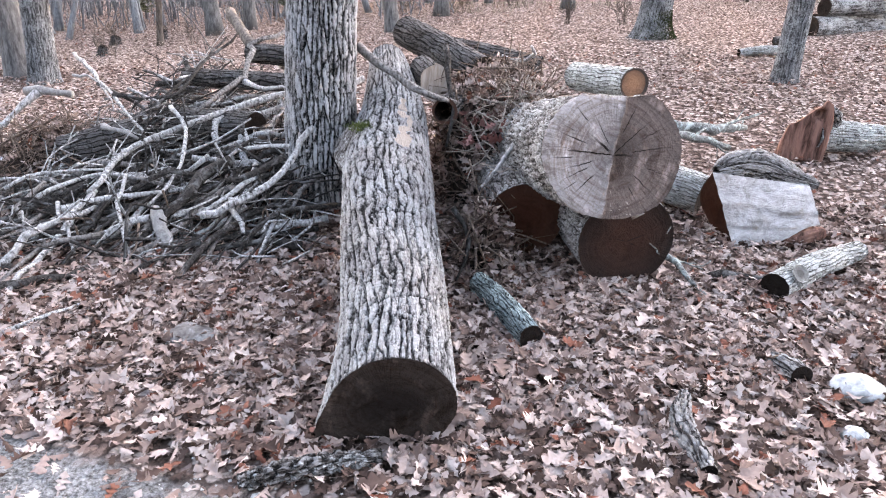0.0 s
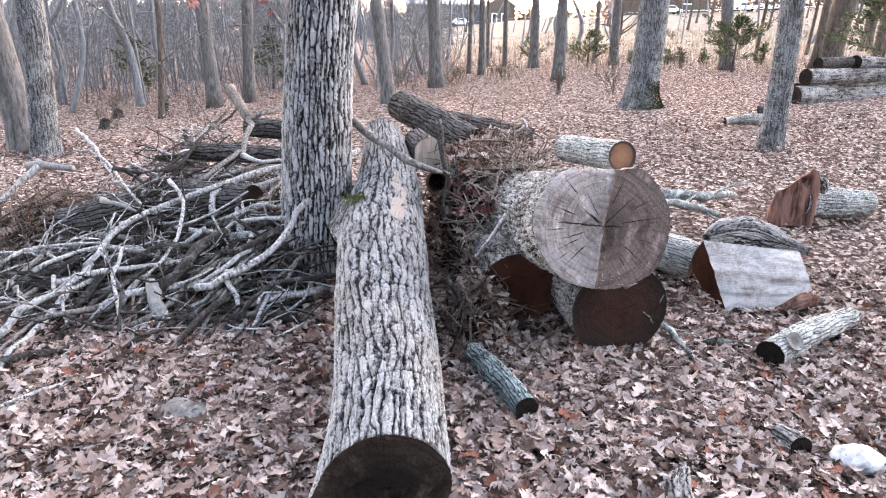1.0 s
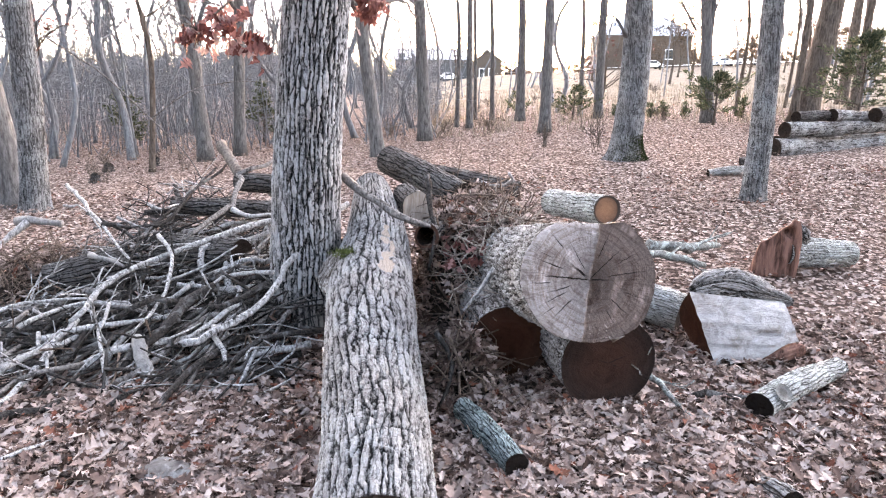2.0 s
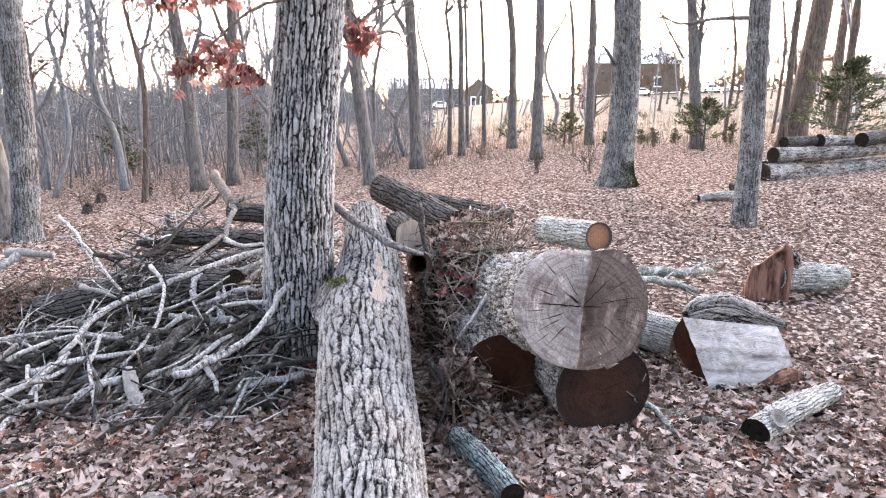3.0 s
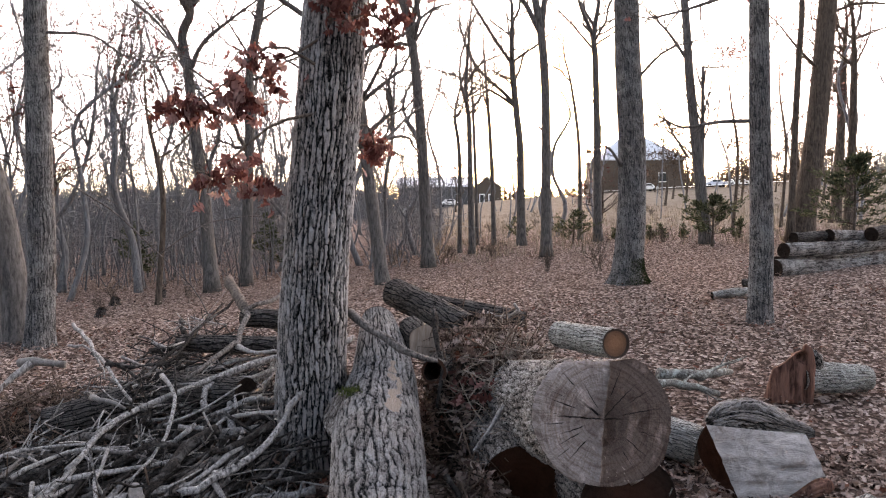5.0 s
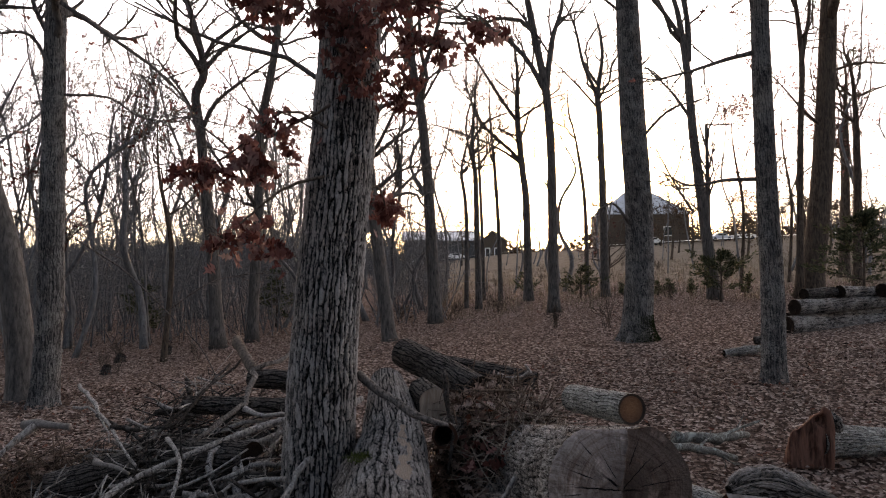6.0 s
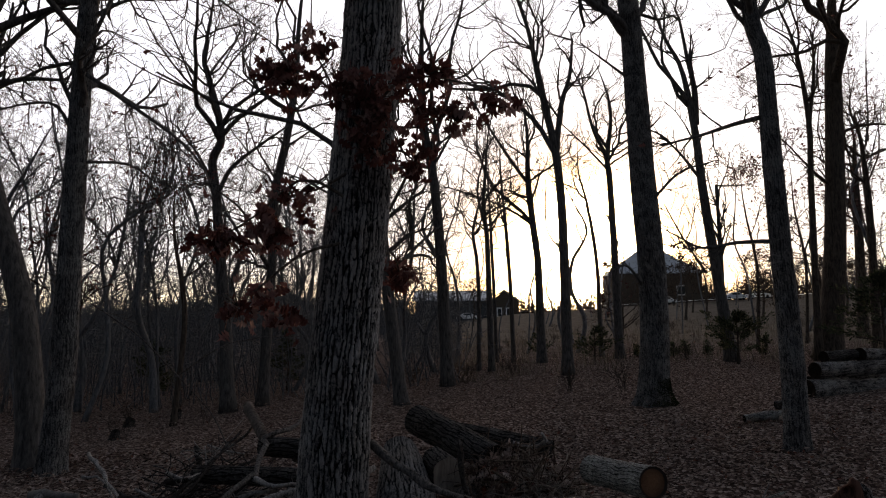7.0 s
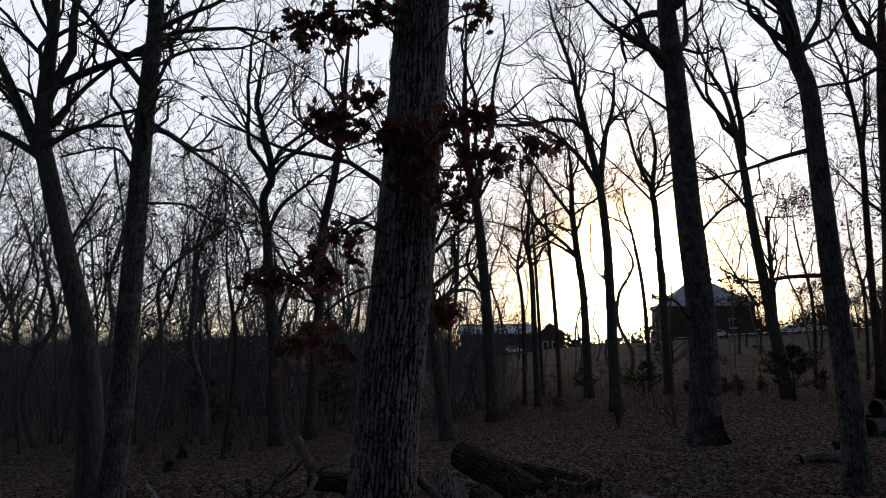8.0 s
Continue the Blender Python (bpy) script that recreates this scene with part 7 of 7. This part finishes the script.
# ---------- cedars ----------
def cedar(x, y, h, w, seed, foot=0.25, full=110):
    rng = np.random.default_rng(seed)
    at = on_ground(x, y)
    root = thing("cedar", at, "young green cedar with feathery boughs", "tree", "young cedars")
    lines = [(spline([at, (x + 0.03, y, at[2] + h * 0.5), (x, y, at[2] + h)], 8), np.linspace(0.04, 0.008, 8), 7)]
    P, D = [], []
    for _ in range(int(24 * h)):
        t = rng.uniform(foot, 0.98)
        a = rng.uniform(0, 6.283)
        ln = w * (1.05 - t) ** 0.8 * rng.uniform(0.35, 1.25)
        p0 = np.array((x, y, at[2] + h * t))
        p2 = p0 + (math.cos(a) * ln, math.sin(a) * ln, ln * rng.uniform(0.1, 0.7))
        line = spline([p0, (p0 + p2) / 2 - (0, 0, 0.04), p2], 5)
        lines.append((line, np.linspace(0.012, 0.003, 5), 3))
        for _ in range(full):
            k = rng.uniform(0.4, 1.1)
            q = p0 + (p2 - p0) * k + rng.normal(0, 0.05, 3) * (1, 1, 0.6)
            P.append(q)
            D.append((p2 - p0) / ln + rng.normal(0, 0.55, 3) + (0, 0, 0.25))
    P, D = np.array(P), np.array(D)
    D /= np.linalg.norm(D, axis=1)[:, None]
    s = np.cross(D, rng.normal(0, 1, D.shape))
    s /= np.linalg.norm(s, axis=1)[:, None]
    ln = rng.uniform(0.05, 0.14, len(P))[:, None]
    V = np.stack([P - s * 0.006, P + s * 0.006, P + D * ln * 0.6 + s * 0.016, P + D * ln, P + D * ln * 0.6 - s * 0.016], 1).reshape(-1, 3)
    k = np.arange(len(P))[:, None] * 5
    F = np.vstack([k + (0, 1, 2), k + (0, 2, 4), k + (4, 2, 3)])
    part("trunk", tubes("cedar_trunk", lines, M_BARKD, at), root)
    part("foliage", build("cedar_foliage", V, F, M_CEDAR, False, None, None, at), root, "green scale foliage", "stuff")


cedar(7.25, 17.0, 1.25, 1.15, 1, 0.2, 60)
cedar(9.3, 14.5, 2.0, 1.35, 2, 0.2, 70)
cedar(4.5, 20.8, 1.1, 0.75, 3, 0.1, 34)
cedar(3.1, 23, 0.9, 0.5, 4, 0.2, 26)
for k, (x, y, h) in enumerate(((6.75, 20.3, 0.4), (7.2, 20.6, 0.45), (7.75, 20.2, 0.38), (8.9, 19.0, 0.5), (5.9, 21.2, 0.35))):
    cedar(x, y, h, 0.2 * h, 8 + k, 0.05, 24)
cedar(-8.2, 19, 1.6, 0.8, 5, 0.15, 40)
cedar(-4.6, 19.5, 1.7, 0.7, 6, 0.15, 40)


# ---------- dry grass on the slope ----------
def dry_grass():
    rng = np.random.default_rng(51)
    P = []
    for _ in range(900):
        y = rng.uniform(17, 60)
        x = rng.uniform(0.0, 0.75) * y
        for _ in range(12):
            P.append((x + rng.normal(0, 0.18), y + rng.normal(0, 0.18)))
    P = np.array(P)
    z = ground_z(P[:, 0], P[:, 1])
    n = len(P)
    h = rng.uniform(0.12, 0.5, n)
    b = np.column_stack([P, z])
    a = rng.uniform(0, 6.28, n)
    s = np.column_stack([np.cos(a), np.sin(a), 0 * a]) * 0.012
    tip = b + np.column_stack([rng.normal(0, 0.1, n), rng.normal(0, 0.1, n), h])
    V = np.stack([b - s, b + s, tip], 1).reshape(-1, 3)
    F = np.arange(n * 3).reshape(-1, 3)
    tagged(new("dry_grass", build("dry_grass", V, F, M_GRASS, False)), "tufts of dry tan grass on the slope", "grass", kind="stuff")


dry_grass()


# ---------- buildings beyond the trees ----------
def box(x0, x1, y0, y1, z0, z1):
    V = np.array([(x, y, z) for z in (z0, z1) for y in (y0, y1) for x in (x0, x1)], float)
    F = np.array([(0, 2, 3, 1), (4, 5, 7, 6), (0, 1, 5, 4), (2, 6, 7, 3), (0, 4, 6, 2), (1, 3, 7, 5)])
    return V, F


def paint(name, colour, rough=0.6):
    m, nt, b = shader(name, rough, 0.3)
    n = noise_tex(nt, 1.5, 5, 0.6, coord(nt))
    link(nt, ramp(nt, n, [(0.3, tuple(c * 0.8 for c in colour)), (0.7, colour)]), b.inputs["Base Color"])
    return m


M_WALLD, M_WALLB, M_TRIM = paint("dark_cladding", (0.06, 0.06, 0.065)), paint("brown_cladding", (0.07, 0.05, 0.038)), paint("white_trim", (0.75, 0.75, 0.76))
M_ROOF, M_GLASS = paint("pale_metal_roof", (0.42, 0.46, 0.52), 0.4), paint("window_glass", (0.03, 0.035, 0.04), 0.1)


def house(x0, x1, y0, y1, z0, z1, ridge, label, wall, windows, along=True, over=0.5, hip=0.0):
    """A gabled or hipped house: walls, roof, framed windows. along: the ridge runs in x."""
    at = ((x0 + x1) / 2, (y0 + y1) / 2, z0)
    root = thing("house", at, label, "house")
    V, F = box(x0, x1, y0, y1, z0 - 1.0, z1)
    part("wall", build("wall", V, F, wall, False, None, None, at), root)
    ym, xm = (y0 + y1) / 2, (x0 + x1) / 2
    if along:
        R = [(x0 - over, y0 - over, z1 - 0.2), (x1 + over, y0 - over, z1 - 0.2), (x1 + over, ym, ridge), (x0 - over, ym, ridge), (x1 + over, y1 + over, z1 - 0.2), (x0 - over, y1 + over, z1 - 0.2)]
        G = [(x0, y0, z1), (x0, y1, z1), (x0, ym, ridge - 0.15), (x1, y0, z1), (x1, y1, z1), (x1, ym, ridge - 0.15)]
        faces = [(0, 1, 2, 3), (3, 2, 4, 5)]
        if hip:
            R[2], R[3] = (x1 - hip, ym, ridge), (x0 + hip, ym, ridge)
            faces += [(1, 4, 2), (5, 0, 3)]
    else:
        R = [(x0 - over, y0 - over, z1 - 0.2), (x0 - over, y1 + over, z1 - 0.2), (xm, y1 + over, ridge), (xm, y0 - over, ridge), (x1 + over, y1 + over, z1 - 0.2), (x1 + over, y0 - over, z1 - 0.2)]
        G = [(x0, y0, z1), (x1, y0, z1), (xm, y0, ridge - 0.15), (x0, y1, z1), (x1, y1, z1), (xm, y1, ridge - 0.15)]
        faces = [(0, 3, 2, 1), (3, 5, 4, 2)]
    R = np.array(R)
    V = np.vstack([R, R + (0, 0, 0.25)])
    F = [f for f in faces] + [tuple(i + 6 for i in f[::-1]) for f in faces]
    rim = [(0, 1), (1, 4), (4, 5), (5, 0)] if hip else [(0, 1), (1, 2), (2, 4), (4, 5), (5, 3), (3, 0)]
    F += [(a, b, b + 6, a + 6) for a, b in rim]
    F = [(f[0], f[i], f[i + 1]) for f in F for i in range(1, len(f) - 1)]
    part("roof", build("roof", V, F, M_ROOF, False, None, None, at), root)
    for f in () if hip else ((0, 1, 2), (3, 5, 4)):
        part("gable", build("gable", np.array([G[i] for i in f]), np.array([(0, 1, 2)]), wall, False, None, None, at), root)
    for wx, wz, ww, wh in windows:
        V, F = box(wx - ww / 2, wx + ww / 2, y0 - 0.12, y0 + 0.05, wz, wz + wh)
        w = part("window", build("window_trim", V, F, M_TRIM, False, None, None, at), root, "white framed window")
        V, F = box(wx - ww / 2 + 0.18, wx + ww / 2 - 0.18, y0 - 0.16, y0 - 0.1, wz + 0.18, wz + wh - 0.18)
        part("pane", build("pane", V, F, M_GLASS, False, None, None, at), w)
    return root


house(-6.4, 8.6, 140, 150, 3.2, 8.2, 10.2, "long dark barn with a pale metal roof beyond the trees", M_WALLD, [])
house(9.0, 15.0, 139, 151, 3.3, 7.8, 10.0, "brown gabled house with white windows beyond the trees", M_WALLB, [(11.0, 4.6, 1.1, 1.9), (12.9, 4.6, 1.1, 1.9)], False)
house(38, 57.4, 150, 162, 7.5, 14.3, 19.6, "brown house with a pale hipped roof up the slope", M_WALLB, [(52.6, 9.2, 2.0, 2.2)], hip=6.5)


def car(x, y, z, turn, colour_material, label):
    """A parked car: body with sloped cabin, windows and four wheels."""
    root = thing("parked_car", (x, y, z), label, "car")
    prof = [(-2.2, 0.35), (-2.2, 0.85), (-1.5, 0.95), (-0.9, 1.45), (0.7, 1.45), (1.3, 0.98), (2.1, 0.85), (2.2, 0.35)]
    V = np.array([(px, s * 0.85 * (0.82 if pz > 1.2 else 1), pz) for s in (-1, 1) for px, pz in prof])
    n = len(prof)
    F = [(i, (i + 1) % n, n + (i + 1) % n, n + i) for i in range(n)]
    body = build("car_body", V, F, colour_material, False)
    part("body", body, root)
    for s, flip in ((-1, False), (1, True)):
        k = [(px, s * 0.85 * (0.82 if pz > 1.2 else 1), pz) for px, pz in prof]
        part("side_panel", build("side_panel", np.array(k), np.array([tuple(range(n))[::-1] if flip else tuple(range(n))]), colour_material, False), root)
        V, F = box(-0.75, 0.75, s * 0.80 - 0.05, s * 0.80 + 0.05, 1.0, 1.35)
        part("window", build("car_window", V, F, M_GLASS, False), root)
    for wx in (-1.35, 1.35):
        for s in (-1, 1):
            part("wheel", tubes("wheel", [(np.array([(wx, s * 0.9, 0.33), (wx, s * 0.68, 0.33)]), np.array([0.33, 0.33]), 14)], M_GLASS), root)
    root.rotation_euler = (0, 0, radians(turn))


for k, (x, y, turn) in enumerate([(4.3, 136.5, 3), (-3.0, 136.8, 0), (41, 126, 10), (55, 128, 0), (59.5, 128, -6)]):
    car(x, y, float(ground_z(x, y)) + 0.05, turn, (M_TRIM, M_ROOF)[k % 2], ("white car parked before the barn", "grey car parked before the barn", "white car parked up the slope", "grey car parked up the slope", "white car parked up the slope")[k])


def road():
    t = np.linspace(0, 1, 80)
    x = -20 + 130 * t
    y = 128 - 10 * t + 2 * np.sin(5 * t)
    z = ground_z(x, y) + 0.5
    V = np.vstack([np.column_stack([x, y, z]), np.column_stack([x, y + 4.5, ground_z(x, y + 4.5) + 0.5])])
    i = np.arange(79)
    F = np.stack([i, i + 1, i + 81, i + 80], -1)
    tagged(new("road", build("road", V, F, paint("pale_gravel_road", (0.62, 0.61, 0.6), 0.9))), "pale gravel road past the houses", "road", kind="structure")


road()


def sun_ball():
    """The low sun itself, seen far off between the stems."""
    far = 2500.0
    a, e = radians(SUN_SIDE), radians(SUN_UP)
    at = (far * math.sin(a) * math.cos(e), far * math.cos(a) * math.cos(e), far * math.sin(e))
    bm = bmesh.new()
    bmesh.ops.create_icosphere(bm, subdivisions=3, radius=far * math.tan(radians(0.9)))
    me = bpy.data.meshes.new("sun_ball")
    bm.to_mesh(me)
    bm.free()
    m = bpy.data.materials.new("sun_glow")
    m.use_nodes = True
    b = m.node_tree.nodes["Principled BSDF"]
    b.inputs["Base Color"].default_value = (0, 0, 0, 1)
    b.inputs["Emission Color"].default_value = (1.0, 0.82, 0.5, 1)
    b.inputs["Emission Strength"].default_value = 40.0
    me.materials.append(m)
    ob = new("sun_backdrop", me)
    ob.location = at
    tagged(ob, "low evening sun behind the trees", "sun", kind="structure")


sun_ball()
